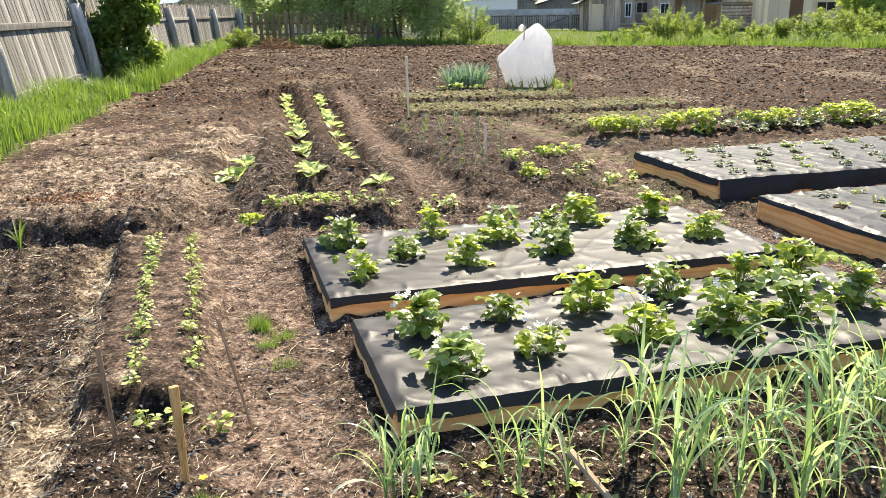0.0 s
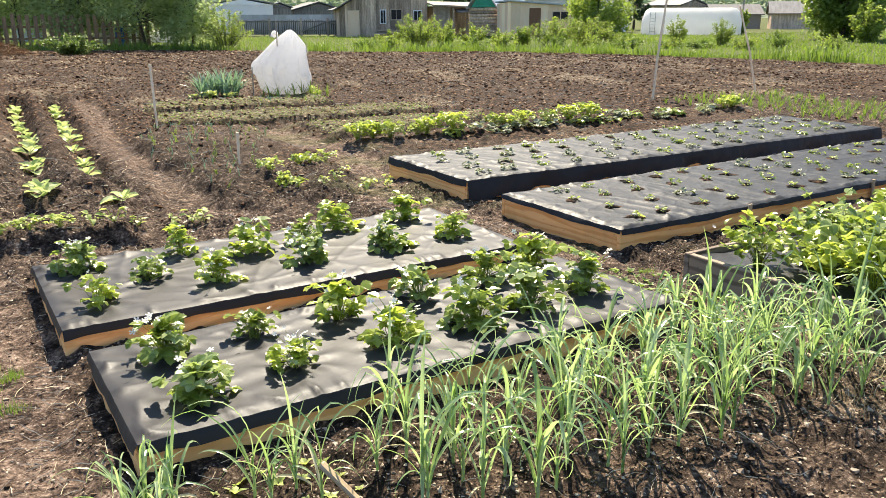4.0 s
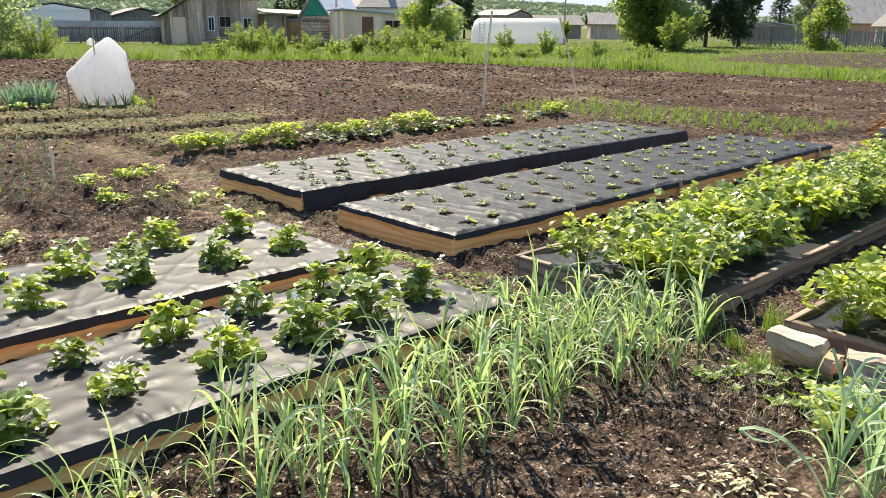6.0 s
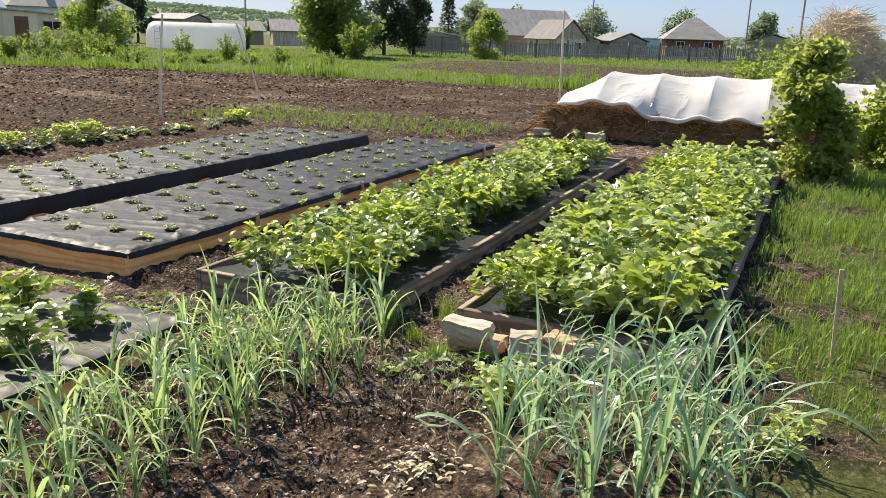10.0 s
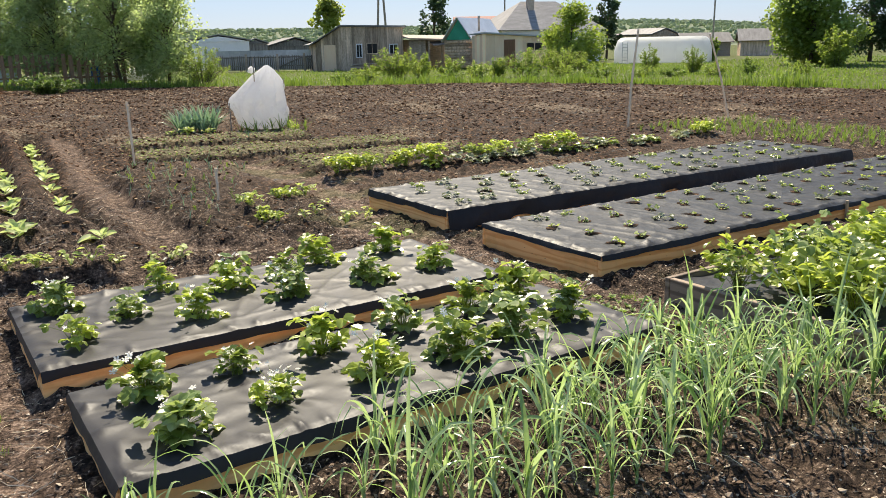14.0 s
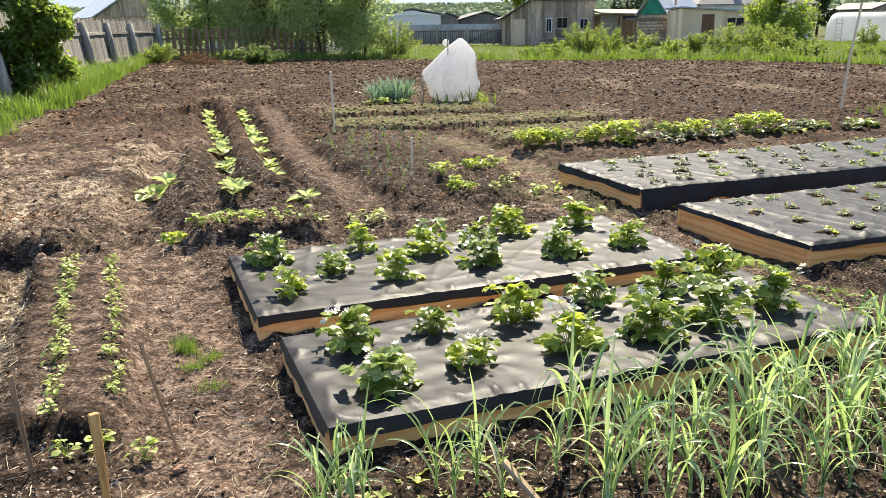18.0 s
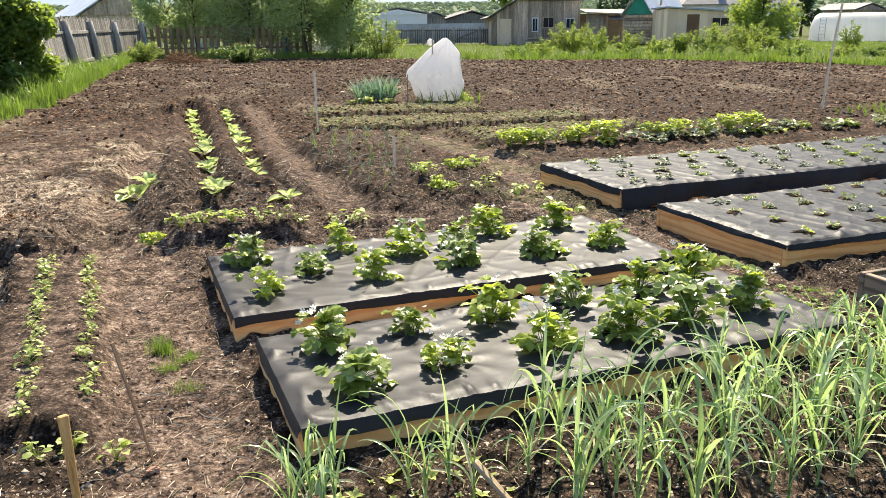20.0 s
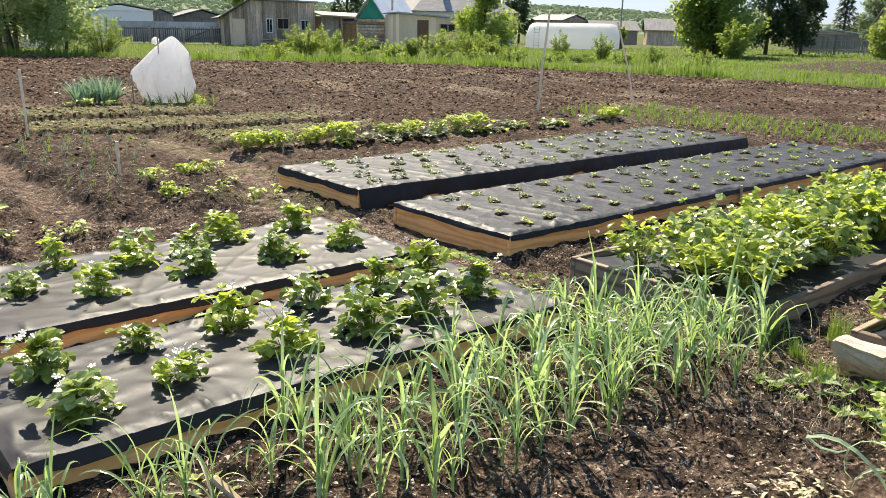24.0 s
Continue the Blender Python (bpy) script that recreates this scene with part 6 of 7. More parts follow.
sub("rolled_hem", mesh_np("rolled_hem", *rod(hem, 0.008 + 0.04 * vnoise(hem[:, 0] * 5, hem[:, 0] * 0, 12), 7), TUNNELFILM, True), TUNNEL)
for h in range(9):
    u = 0.75 + 0.88 * h
    if u < 8:
        pts = [(u, 1.02 + 1.05 * q, 0.17 * (1 - step(u, 0.6, 3.2)) + (0.56 - 0.17 * (1 - step(u, 0.6, 3.2))) * (1 - abs(q) ** 1.7) - 0.03) for q in np.linspace(-1, 1, 13)]
        sub("hoop", mesh_np("hoop", *rod(pts, [0.009] * 13, 5), TIN), TUNNEL)


# ---- trees and bushes ----
def crown_arrays(blobs, n, leaf, r, shell=0.55):
    """Leaves spread through overlapping clumps, thicker towards their skins."""
    w = np.array([b[3] * b[4] * b[5] for b in blobs])
    which = r.choice(len(blobs), n, p=w / w.sum())
    B = np.array(blobs)[which]
    d = r.normal(size=(n, 3))
    d /= np.linalg.norm(d, axis=1)[:, None]
    rad = (shell + (1 - shell) * r.random(n)) * (0.85 + 0.3 * r.random(n))
    pos = B[:, :3] + d * B[:, 3:6] * rad[:, None]
    v = np.array([(-0.5, 0, 0.06), (0, -0.15, 0), (0.5, 0, 0.06), (0.1, 0.95, -0.1), (-0.35, 0.5, 0.05), (0.4, 0.45, 0.05)])
    f = np.array([(0, 1, 4), (1, 2, 5), (1, 5, 3), (1, 3, 4)])
    return spread(v, f, placed(pos, r.uniform(0, 6.28, n), r.uniform(-1.2, 1.2, n), r.uniform(-1.0, 1.0, n), leaf * r.uniform(0.6, 1.3, n)))


def broad_tree(name, x, y, high, wide, n, leaf, mat, seed, label, trunk=0.12, clear=0.25, category="tree", lumps=14, depth=None):
    r = np.random.default_rng(seed)
    z = level(x, y)
    ob = thing(name, (x, y, z - 0.05), label, category)
    top = np.array([r.uniform(-0.1, 0.1) * wide, 0, high * 0.75])
    limbs = [rod([(0, 0, 0), top * 0.4 + r.normal(0, 0.03 * high, 3) * (1, 1, 0), top], [trunk, trunk * 0.7, trunk * 0.25], 7)]
    blobs = []
    for k in range(lumps):
        a, q = k * 2.4 + r.uniform(-0.4, 0.4), r.uniform(0, 1)
        hgt = high * (clear + (0.96 - clear) * q)
        reach = wide / 2 * math.sqrt(max(0.05, 1 - (2 * abs(q - 0.38)) ** 2 * 0.8)) * r.uniform(0.35, 0.8)
        e = np.array([reach * math.cos(a), reach * math.sin(a), hgt])
        s0 = top * min(0.95, 0.25 + 0.6 * q)
        limbs.append(rod([s0, (s0 + e) / 2 + (0, 0, 0.04 * high), e], [trunk * 0.35, trunk * 0.22, trunk * 0.06], 5))
        s = wide * r.uniform(0.14, 0.24)
        blobs.append((*e, s, s, s * r.uniform(0.7, 1.05)))
    sub("trunk", mesh_np("trunk", *joined(limbs), BARK, True), ob)
    sub("crown", mesh_np("crown", *crown_arrays(blobs, n, leaf, r, 0.35), mat), ob)
    return ob


def conifer(x, y, high, wide, seed, label, n=2600, clear=0.12):
    r = np.random.default_rng(seed)
    ob = thing("conifer", (x, y, 0), label, "conifer tree")
    sub("trunk", mesh_np("trunk", *rod([(0, 0, 0), (0.05, 0, high * 0.5), (0, 0, high)], [0.16, 0.1, 0.02], 7), BARK, True), ob)
    q = r.random(n) ** 0.75
    a = np.floor(r.random(n) * 7) * 0.9 + np.floor(q * 16) * 1.3 + r.normal(0, 0.16, n)
    rad = wide / 2 * (1 - q) ** 0.8 * r.random(n) ** 0.6 + 0.04
    pos = np.stack([rad * np.cos(a), rad * np.sin(a), high * (clear + (1 - clear) * q) - 0.28 * rad], 1)
    v = np.array([(-0.22, 0, 0), (0.22, 0, 0), (0.0, 1.0, -0.25), (0.3, 0.5, -0.1), (-0.3, 0.5, -0.1)])
    f = np.array([(0, 1, 3), (0, 3, 2), (0, 2, 4)])
    sub("crown", mesh_np("crown", *spread(v, f, placed(pos, a - math.pi / 2, r.uniform(-0.4, 0.2, n), r.uniform(-0.5, 0.5, n), r.uniform(0.18, 0.42, n))), CONIFER), ob)


broad_tree("bush", -7.85, 20.0, 3.7, 1.9, 13000, 0.1, BUSHDARK, 1, "tall dark green bush growing against the fence", 0.05, 0.08, "bush", 26)
for k, (x, y, h, w) in enumerate(((-7.5, 49.3, 6.8, 5.2), (-5.2, 48.8, 6.9, 5.2), (-2.8, 44.9, 6.2, 4.8), (-0.5, 43.4, 4.6, 4.2), (-9.6, 49.8, 6.2, 4.6), (-3.4, 48.6, 6.8, 5.4), (-11.4, 50.5, 5.6, 4.0), (-1.4, 47.2, 6.4, 5.0), (-6.4, 47.9, 5.2, 4.6))):
    broad_tree("tree", x, y, h, w, 8200, 0.115, WILLOW, 20 + k, "leafy green fruit tree behind the paling fence", 0.08, 0.14, lumps=46)


def shrub(x, y, high, wide, stems, seed, mat=BUSHLEAF, label="yellow-green currant bush at the field's edge", leaf=0.06, per=105):
    """A many-stemmed bush: arching stems from one base, leaves along each."""
    r = np.random.default_rng(seed)
    ob = thing("bush", (x, y, level(x, y) - 0.05), label, "bush")
    wood, pos = [], []
    for k in range(stems):
        a, out, up = r.uniform(0, 6.28), wide / 2 * r.random() ** 0.6, high * r.uniform(0.5, 1.05)
        d = np.array([math.cos(a), math.sin(a), 0.0])
        s0, tip = d * 0.08 * wide, d * out + (0, 0, up * (1 - 0.35 * (out / wide * 2) ** 2))
        mid = (s0 + tip) / 2 + (0, 0, 0.18 * up)
        wood.append(rod([s0, mid, tip], [0.014, 0.01, 0.004], 4))
        q = r.uniform(0.12, 1.05, per)[:, None]
        line = s0 * (1 - q) ** 2 + 2 * mid * q * (1 - q) + tip * q * q
        pos.append(line + r.normal(0, 0.045 + 0.05 * high * (1 - q), (per, 3)))
    pos = np.concatenate(pos)
    pos[:, 2] = np.maximum(pos[:, 2], 0.04)
    n = len(pos)
    v = np.array([(-0.5, 0, 0.06), (0, -0.15, 0), (0.5, 0, 0.06), (0.1, 0.95, -0.1), (-0.35, 0.5, 0.05), (0.4, 0.45, 0.05)])
    f = np.array([(0, 1, 4), (1, 2, 5), (1, 5, 3), (1, 3, 4)])
    sub("trunk", mesh_np("trunk", *joined(wood), BARK), ob)
    sub("crown", mesh_np("crown", *spread(v, f, placed(pos, r.uniform(0, 6.28, n), r.uniform(-1.1, 1.1, n), r.uniform(-0.9, 0.9, n), leaf * r.uniform(0.6, 1.3, n))), mat), ob)


for k, (x, y, h, w, n) in enumerate(((1.1, 41.6, 2.1, 2.8, 40), (10.6, 40.6, 1.75, 2.6, 46), (11.9, 40.3, 1.5, 2.2, 36), (9.3, 41.4, 1.0, 2.0, 22), (13.5, 40.4, 1.25, 1.8, 26), (14.7, 40.0, 0.9, 1.6, 18), (15.8, 39.6, 1.1, 1.8, 24),
                                      (17.2, 38.8, 1.6, 2.6, 46), (18.9, 38.4, 1.7, 2.6, 44), (20.3, 38.2, 1.0, 2.0, 22), (23.5, 37.6, 1.5, 1.1, 20), (25.3, 36.4, 1.4, 1.3, 20), (-10.4, 41.0, 1.1, 2.0, 30))):
    shrub(x, y, h, w, n, 40 + k)
for k, (x, y, h, w) in enumerate(((7.6, 39.6, 0.5, 1.5), (8.6, 38.6, 0.7, 1.2), (12.7, 38.6, 0.6, 1.8), (14.2, 38.2, 0.75, 1.4), (16.3, 37.2, 0.8, 1.9), (18.0, 36.2, 0.7, 1.6), (19.6, 35.6, 0.6, 1.9), (21.4, 35.0, 0.8, 1.5), (22.6, 34.2, 0.5, 1.6), (24.2, 33.0, 0.7, 1.6), (26.5, 33.5, 0.9, 1.5), (28.2, 31.8, 0.7, 1.7))):
    shrub(x, y, h, w, 16, 140 + k, (MEADOW, BUSHLEAF)[k % 2], "low leafy weed clump at the field's edge", 0.06, 80)
broad_tree("tree", 22.8, 45.0, 3.6, 4.3, 9000, 0.13, BUSHLEAF, 60, "round yellow-green tree among the sheds", 0.08, 0.0, lumps=34)
broad_tree("tree", 38.9, 43.4, 7.4, 6.2, 19000, 0.18, BUSHDARK, 61, "tall dense green tree by the meadow", 0.14, 0.05, lumps=44)
broad_tree("tree", 20.5, 118, 8.6, 6.0, 1800, 0.4, TREELEAF, 62, "far round-crowned leafy tree", 0.2, 0.2)
shrub(35.9, 38.0, 2.3, 2.4, 34, 63, BUSHLEAF, "light green bush in the meadow", 0.11)
broad_tree("tree", 49.3, 38.0, 3.4, 3.3, 4200, 0.15, BUSHLEAF, 64, "small bright green tree before the fence", 0.07, 0.05, lumps=26)
shrub(41.4, 57.6, 2.1, 2.2, 30, 65, BUSHLEAF, "bush beside the greenhouse", 0.12)
broad_tree("bush", 11.0, 2.95, 1.7, 1.15, 6000, 0.07, TREELEAF, 66, "tall leafy currant bush beside the bed", 0.02, 0.02, "bush", 34)
broad_tree("bush", 12.4, 2.1, 1.3, 1.6, 3600, 0.08, TREELEAF, 67, "low leafy bush at the grass edge", 0.02, 0.06, "bush", 20)
shrub(21.2, 6.6, 2.0, 3.0, 60, 68, BUSHLEAF, "bright green bush behind the manure heap")
shrub(24.5, 8.2, 1.7, 3.0, 50, 69, BUSHLEAF, "bright green bush behind the manure heap")
for k, (x, y, h, w) in enumerate(((92, 74, 6.4, 6), (98, 70, 6, 6), (104, 62, 6, 7), (108, 50, 5.4, 7), (112, 40, 5.2, 6), (100, 80, 6.6, 6), (110, 30, 5, 7))):
    broad_tree("tree", x, y, h, w, 3200, 0.28, FARTREE, 80 + k, "far leafy tree behind the houses", 0.18, 0.1, lumps=22)
broad_tree("pine_tree", 46.9, 46.6, 6.4, 3.8, 8000, 0.16, CONIFER, 71, "dark spreading pine with dense needles", 0.16, 0.15, lumps=34)
broad_tree("pine_tree", 48.9, 45.2, 6.0, 3.4, 8000, 0.16, CONIFER, 72, "dark spreading pine with dense needles", 0.16, 0.15, lumps=34)
conifer(83.8, 71.6, 7.8, 3.4, 3, "far dark green pointed spruce")
conifer(80.5, 75, 7.2, 3.2, 4, "far dark green pointed spruce")
broad_tree("pine_tree", 26.5, 86, 7.4, 4.2, 1800, 0.3, CONIFER, 73, "far dark pine with an open crown above the sheds", 0.16, 0.3, lumps=18)
broad_tree("pine_tree", 43.2, 78, 6.8, 3.2, 2200, 0.26, CONIFER, 74, "far dark pine behind the house", 0.14, 0.2, lumps=20)

shrub(-5.3, 37.81, 0.9, 2.6, 44, 75, LOWBUSH, "low dark green bush before the paling fence", 0.08, 90)
# dry brush by the paling fence
ob = thing("brush_heap", (-8.12, 38.64, 0), "flat heap of dry brown brushwood at the field's edge", "brush heap")
r = np.random.default_rng(19)
n = 700
pos = np.column_stack([r.normal(0, 0.5, n), r.normal(0, 0.4, n), np.zeros(n)])
pos[:, 2] = r.uniform(0, 0.5, n) * np.exp(-(pos[:, 0] / 0.8) ** 2 - (pos[:, 1] / 0.7) ** 2) + 0.02
sub("brushwood", mesh_np("brushwood", *spread(*fib[1], placed(pos, r.uniform(0, 6.28, n), np.zeros(n), r.uniform(-0.5, 0.3, n), r.uniform(0.25, 0.6, n))), FIBRE), ob, kind="stuff")
# hay heap behind the tunnel
ob = thing("hay_stack", (24.0, 6.3, 0), "tall stack of pale dry hay", "hay stack")
r = np.random.default_rng(9)
n = 3000
a, q = r.uniform(0, 6.28, n), r.random(n)
rad = 1.35 * np.sqrt(1 - q ** 1.8) * r.uniform(0.85, 1.05, n)
pos = np.stack([rad * np.cos(a), rad * np.sin(a), 2.5 * q], 1)
sub("hay", mesh_np("hay", *spread(*fib[2], placed(pos, a + math.pi / 2 + r.normal(0, 0.7, n), r.uniform(-1, 1, n), r.uniform(-0.6, 1.3, n), r.uniform(0.3, 0.8, n))), STRAW), ob)
v, f = LUMPS[0]
sub("core", mesh_np("core", v * (1.2, 1.2, 1.25) + (0, 0, 1.0), f, STRAW, True), ob)

# small things lying about
row_of("garlic_plant", "lone tall shoot by the upper trench", "garlic plant", "", [ONIONS[1]], [(-3.0, 5.46)], 0.9, 1.0)
row_of("weed_clump", "leafy yellow-green weed by the stones", "weeds", "", POTLEAF, [(3.18, 1.93), (3.26, 1.86), (3.12, 1.8)], 0.5, 0.75, "foliage")
ob = thing("dandelion", (-0.77, 2.41, level(-0.77, 2.41)), "small yellow dandelion in a tuft of grass", "dandelion")
sub("stem", mesh_np("stem", *rod([(0, 0, 0), (0.004, 0, 0.07)], [0.002, 0.0015], 4), GRASS), ob)
sub("flower", mesh_np("flower", *joined([spread(*blossom(0.016), placed(np.array([[0.004, 0, 0.07 + 0.002 * k]]), np.array([0.4 * k]), np.zeros(1), np.zeros(1), [1.0 - 0.2 * k])) for k in range(3)]), surf("dandelion_yellow", (0.75, 0.5, 0.02), (0.85, 0.65, 0.04), 30, 90, 0.6, 0.1)), ob)
rock("small red brick chip on the path", -0.68, 2.75, level(-0.68, 2.75), 0.05, 0.04, 0.02, 0.4, BRICKRED, 21)
wr_ = np.random.default_rng(77)
n = 130
v, f = leaflet(0.032, 0.014, 0.3, 0.4, 0.05, 4)
P = np.column_stack([wr_.normal(2.45, 0.11, n), wr_.normal(1.73, 0.07, n)])
tagged(new("wilted_leaves", mesh_np("wilted_leaves", *spread(v, f, placed(np.column_stack([P, ground_fields(P[:, 0], P[:, 1])[0] + wr_.uniform(0.005, 0.035, n)]), wr_.uniform(0, 6.28, n), wr_.uniform(-0.4, 0.4, n), wr_.uniform(-0.4, 0.4, n), wr_.uniform(0.6, 1.2, n))), DRYLEAF)), "small heap of pulled, wilted pale leaves", "leaves", kind="stuff")


# ---- fences ----
def upright(name, parent, x, y, z0, z1, wide, thick, along_angle, mat, r, tip=0.0, lean=0.0):
    """One fence board standing on the plan."""
    bm = box_bm(-wide / 2, -thick / 2, z0, wide / 2, thick / 2, z1)
    for v in bm.verts:
        if v.co.z > (z0 + z1) / 2:
            v.co.z += r.uniform(-0.03, 0.03) + (tip if v.co.x > 0 else 0)
            v.co.x *= 0.9
    return part(name, bm, mat, parent, m=Matrix.Translation((x, y, 0)) @ Matrix.Rotation(along_angle + r.uniform(-0.03, 0.03), 4, "Z") @ Matrix.Rotation(r.uniform(-0.015, 0.015), 4, "Y") @ Matrix.Rotation(lean, 4, "X"))


def board_fence(label, posts, high, board, gap, mat, seed, leans=(0.0, 0.0), post_w=0.2, rail_side=-1, base=0.1):
    r = np.random.default_rng(seed)
    x0, y0 = posts[0]
    ob = thing("fence", (x0, y0, 0), label, "fence")
    span = len(posts) - 1
    for part_no, ((ax, ay), (bx, by)) in enumerate(zip(posts[:-1], posts[1:])):
        lean = leans[0] + (leans[1] - leans[0]) * part_no / span
        ang, ln = math.atan2(by - ay, bx - ax), math.hypot(bx - ax, by - ay)
        n = int(ln / (board + gap))
        nx, ny = math.sin(ang) * rail_side, -math.cos(ang) * rail_side
        for k in range(n):
            q = (k + 0.5) / n
            upright("board", ob, ax + (bx - ax) * q - x0, ay + (by - ay) * q - y0, base, high + r.uniform(-0.06, 0.06), board, 0.025, ang, mat, r, lean=lean)
        for z in (0.35, high * 0.72):
            bm = box_bm(0, -0.03, -0.055, ln, 0.03, 0.055, 0.008, 0.01)
            part("rail", bm, mat, ob, m=Matrix.Translation((ax - x0 + nx * (0.045 + rail_side * math.sin(lean) * z), ay - y0 + ny * (0.045 + rail_side * math.sin(lean) * z), z)) @ Matrix.Rotation(ang, 4, "Z"))
    dx, dy = posts[1][0] - posts[0][0], posts[1][1] - posts[0][1]
    d = math.hypot(dx, dy)
    for k, (x, y) in enumerate(posts):
        o = math.sin(leans[0] + (leans[1] - leans[0]) * k / span) * high
        v, f = rod([(0, 0, -0.3), (0.02 + 0.5 * o * dy / d, -0.5 * o * dx / d, high * 0.5), (o * dy / d, 0.02 - o * dx / d, high * 0.93)], [post_w / 2, post_w / 2, post_w / 2.4], 9)
        sub("post", mesh_np("post", v, f, POSTWOOD, True), ob, Matrix.Translation((x - x0 + dy / d * -0.14 * rail_side * -1, y - y0 - dx / d * -0.14 * rail_side * -1, 0)))
    return ob


board_fence("old grey board fence with round posts and rails", [(-5.9, 8.2), (-6.8, 12.4), (-8.1, 18.5), (-9.3, 25.0), (-10.4, 31.0), (-11.3, 36.5), (-11.8, 41.5), (-11.9, 46.8)], 2.0, 0.15, 0.014, GREYWOOD, 1, leans=(-0.21, -0.06), rail_side=1, post_w=0.3)
ob = thing("paling_fence", (-11.9, 46.8, 0), "weathered paling fence with gaps between pales", "fence")
pr = np.random.default_rng(5)
for k in range(26):
    upright("pale", ob, 0.15 + 0.36 * k, -0.03 * k, 0.1, 1.6 + pr.uniform(-0.1, 0.1), 0.2, 0.04, 0.0, BARKED, pr)
for z in (0.4, 1.0):
    box("rail", 0, 0.03, z, 9.2, 0.08, z + 0.09, BARKED, ob)

ob = thing("yard_fence", (2.5, 66, 0), "grey yard fence with a wide plank gate", "fence")
for k in range(60):
    upright("pale", ob, 0.14 * k, -0.045 * k, 0.1, 1.2 + pr.uniform(-0.06, 0.06), 0.09, 0.02, -0.3, GREYWOOD, pr)
for q in (0, 0.28, 0.55, 0.78, 1.0):
    box("post", 8.6 * q - 0.08, -2.85 * q - 0.15, 0, 8.6 * q + 0.08, -2.85 * q - 0.05, 1.35, OLDWOOD, ob)
for z in (0.4, 1.05):
    part("rail", box_bm(0, -0.1, z, 9.1, -0.04, z + 0.09), GREYWOOD, ob, m=Matrix.Rotation(-0.32, 4, "Z"))
for a, b in (((4.8, -1.85, 0.35), (6.6, -2.4, 1.1)), ((8.5, -3.0, 0.35), (6.7, -2.45, 1.1))):
    sub("brace", mesh_np("brace", *rod([a, b], [0.05, 0.05], 4), GREYWOOD), ob)

ob = thing("metal_fence", (2.0, 67.0, 0), "pale grey sheet-metal fence behind the yard gate", "fence", turn=-0.32)
for k in range(11):
    box("sheet", 0.9 * k, 0.006 * (k % 2), 0.15, 0.9 * k + 0.894, 0.02 + 0.006 * (k % 2), 1.62, TIN, ob)
for k in range(5):
    box("post", 2.2 * k + 0.4, 0.03, 0, 2.2 * k + 0.5, 0.13, 1.6, OLDWOOD, ob)

# long paling fence of the far gardens: pales joined, posts apart
FX, FY = (51.2, 47.9), (82, 17.5)
ob = thing("garden_fence", (FX[0], FX[1], 0), "long weathered paling fence round far gardens", "fence")
L_ = math.hypot(FY[0] - FX[0], FY[1] - FX[1])
A_ = math.atan2(FY[1] - FX[1], FY[0] - FX[0])
n = 250
bm = box_bm(-0.06, -0.015, 0.1, 0.06, 0.015, 1.3)
v, f = np.array([q.co[:] for q in bm.verts]), np.array([[q.index for q in g.verts] for g in bm.faces])
bm.free()
pos = np.stack([np.linspace(0, L_, n) * math.cos(A_), np.linspace(0, L_, n) * math.sin(A_), pr.uniform(-0.1, 0.12, n)], 1)
sub("paling", mesh_np("paling", *spread(v, f, placed(pos, np.full(n, A_), np.zeros(n), pr.normal(0, 0.03, n), np.ones(n))), GREYWOOD), ob, kind="stuff")
for q in np.linspace(0, 1, 17):
    upright("post", ob, L_ * q * math.cos(A_) + 0.05, L_ * q * math.sin(A_) - 0.08, -0.1, 1.55, 0.16, 0.14, A_, GREYWOOD, pr)
for z in (0.35, 1.05):
    part("rail", box_bm(0, -0.06, z, L_, -0.02, z + 0.1), OLDWOOD, ob, m=Matrix.Rotation(A_, 4, "Z"))


# ---- buildings ----
def wall_planks(ob, a, b, z0, tops, mat, wide, r, name="plank"):
    """Upright wall boards from a to b; tops: the height at both ends."""
    (ax, ay), (bx, by) = a, b
    ln, ang = math.hypot(bx - ax, by - ay), math.atan2(by - ay, bx - ax)
    n = max(2, int(ln / wide))
    for k in range(n):
        q = (k + 0.5) / n
        h0, h1 = tops[0] + (tops[1] - tops[0]) * k / n, tops[0] + (tops[1] - tops[0]) * (k + 1) / n
        bm = box_bm(-ln / n / 2 + 0.004, -0.02 - 0.01 * (k % 2), z0, ln / n / 2 - 0.004, 0.02, (h0 + h1) / 2)
        for v in bm.verts:
            if v.co.z > z0 + 0.01:
                v.co.z = h0 if v.co.x < 0 else h1
        part(name, bm, mat, ob, m=Matrix.Translation((ax + (bx - ax) * q, ay + (by - ay) * q, 0)) @ Matrix.Rotation(ang, 4, "Z"))


def plate(name, ob, pts, thick, mat, label=""):
    return part(name, poly_bm(pts, thick), mat, ob, label)


def window(ob, x, y, z, w, h, turn=0.0, frame_mat=WHITEWALL):
    """A small window: dark glass in a frame with a cross bar, facing -y before turning."""
    m = Matrix.Translation((x, y, z)) @ Matrix.Rotation(turn, 4, "Z")
    pane = part("window", box_bm(-w / 2, 0.0, 0, w / 2, 0.03, h), DARK, ob, m=m)
    t = 0.06
    for x0, z0, x1, z1 in ((-w / 2 - t, -t, w / 2 + t, 0), (-w / 2 - t, h, w / 2 + t, h + t), (-w / 2 - t, 0.001, -w / 2, h - 0.001), (w / 2, 0.001, w / 2 + t, h - 0.001), (-0.02, 0.002, 0.02, h - 0.002)):
        part("frame", box_bm(x0, -0.03, z0, x1, 0.025, z1), frame_mat, pane)


br = np.random.default_rng(8)
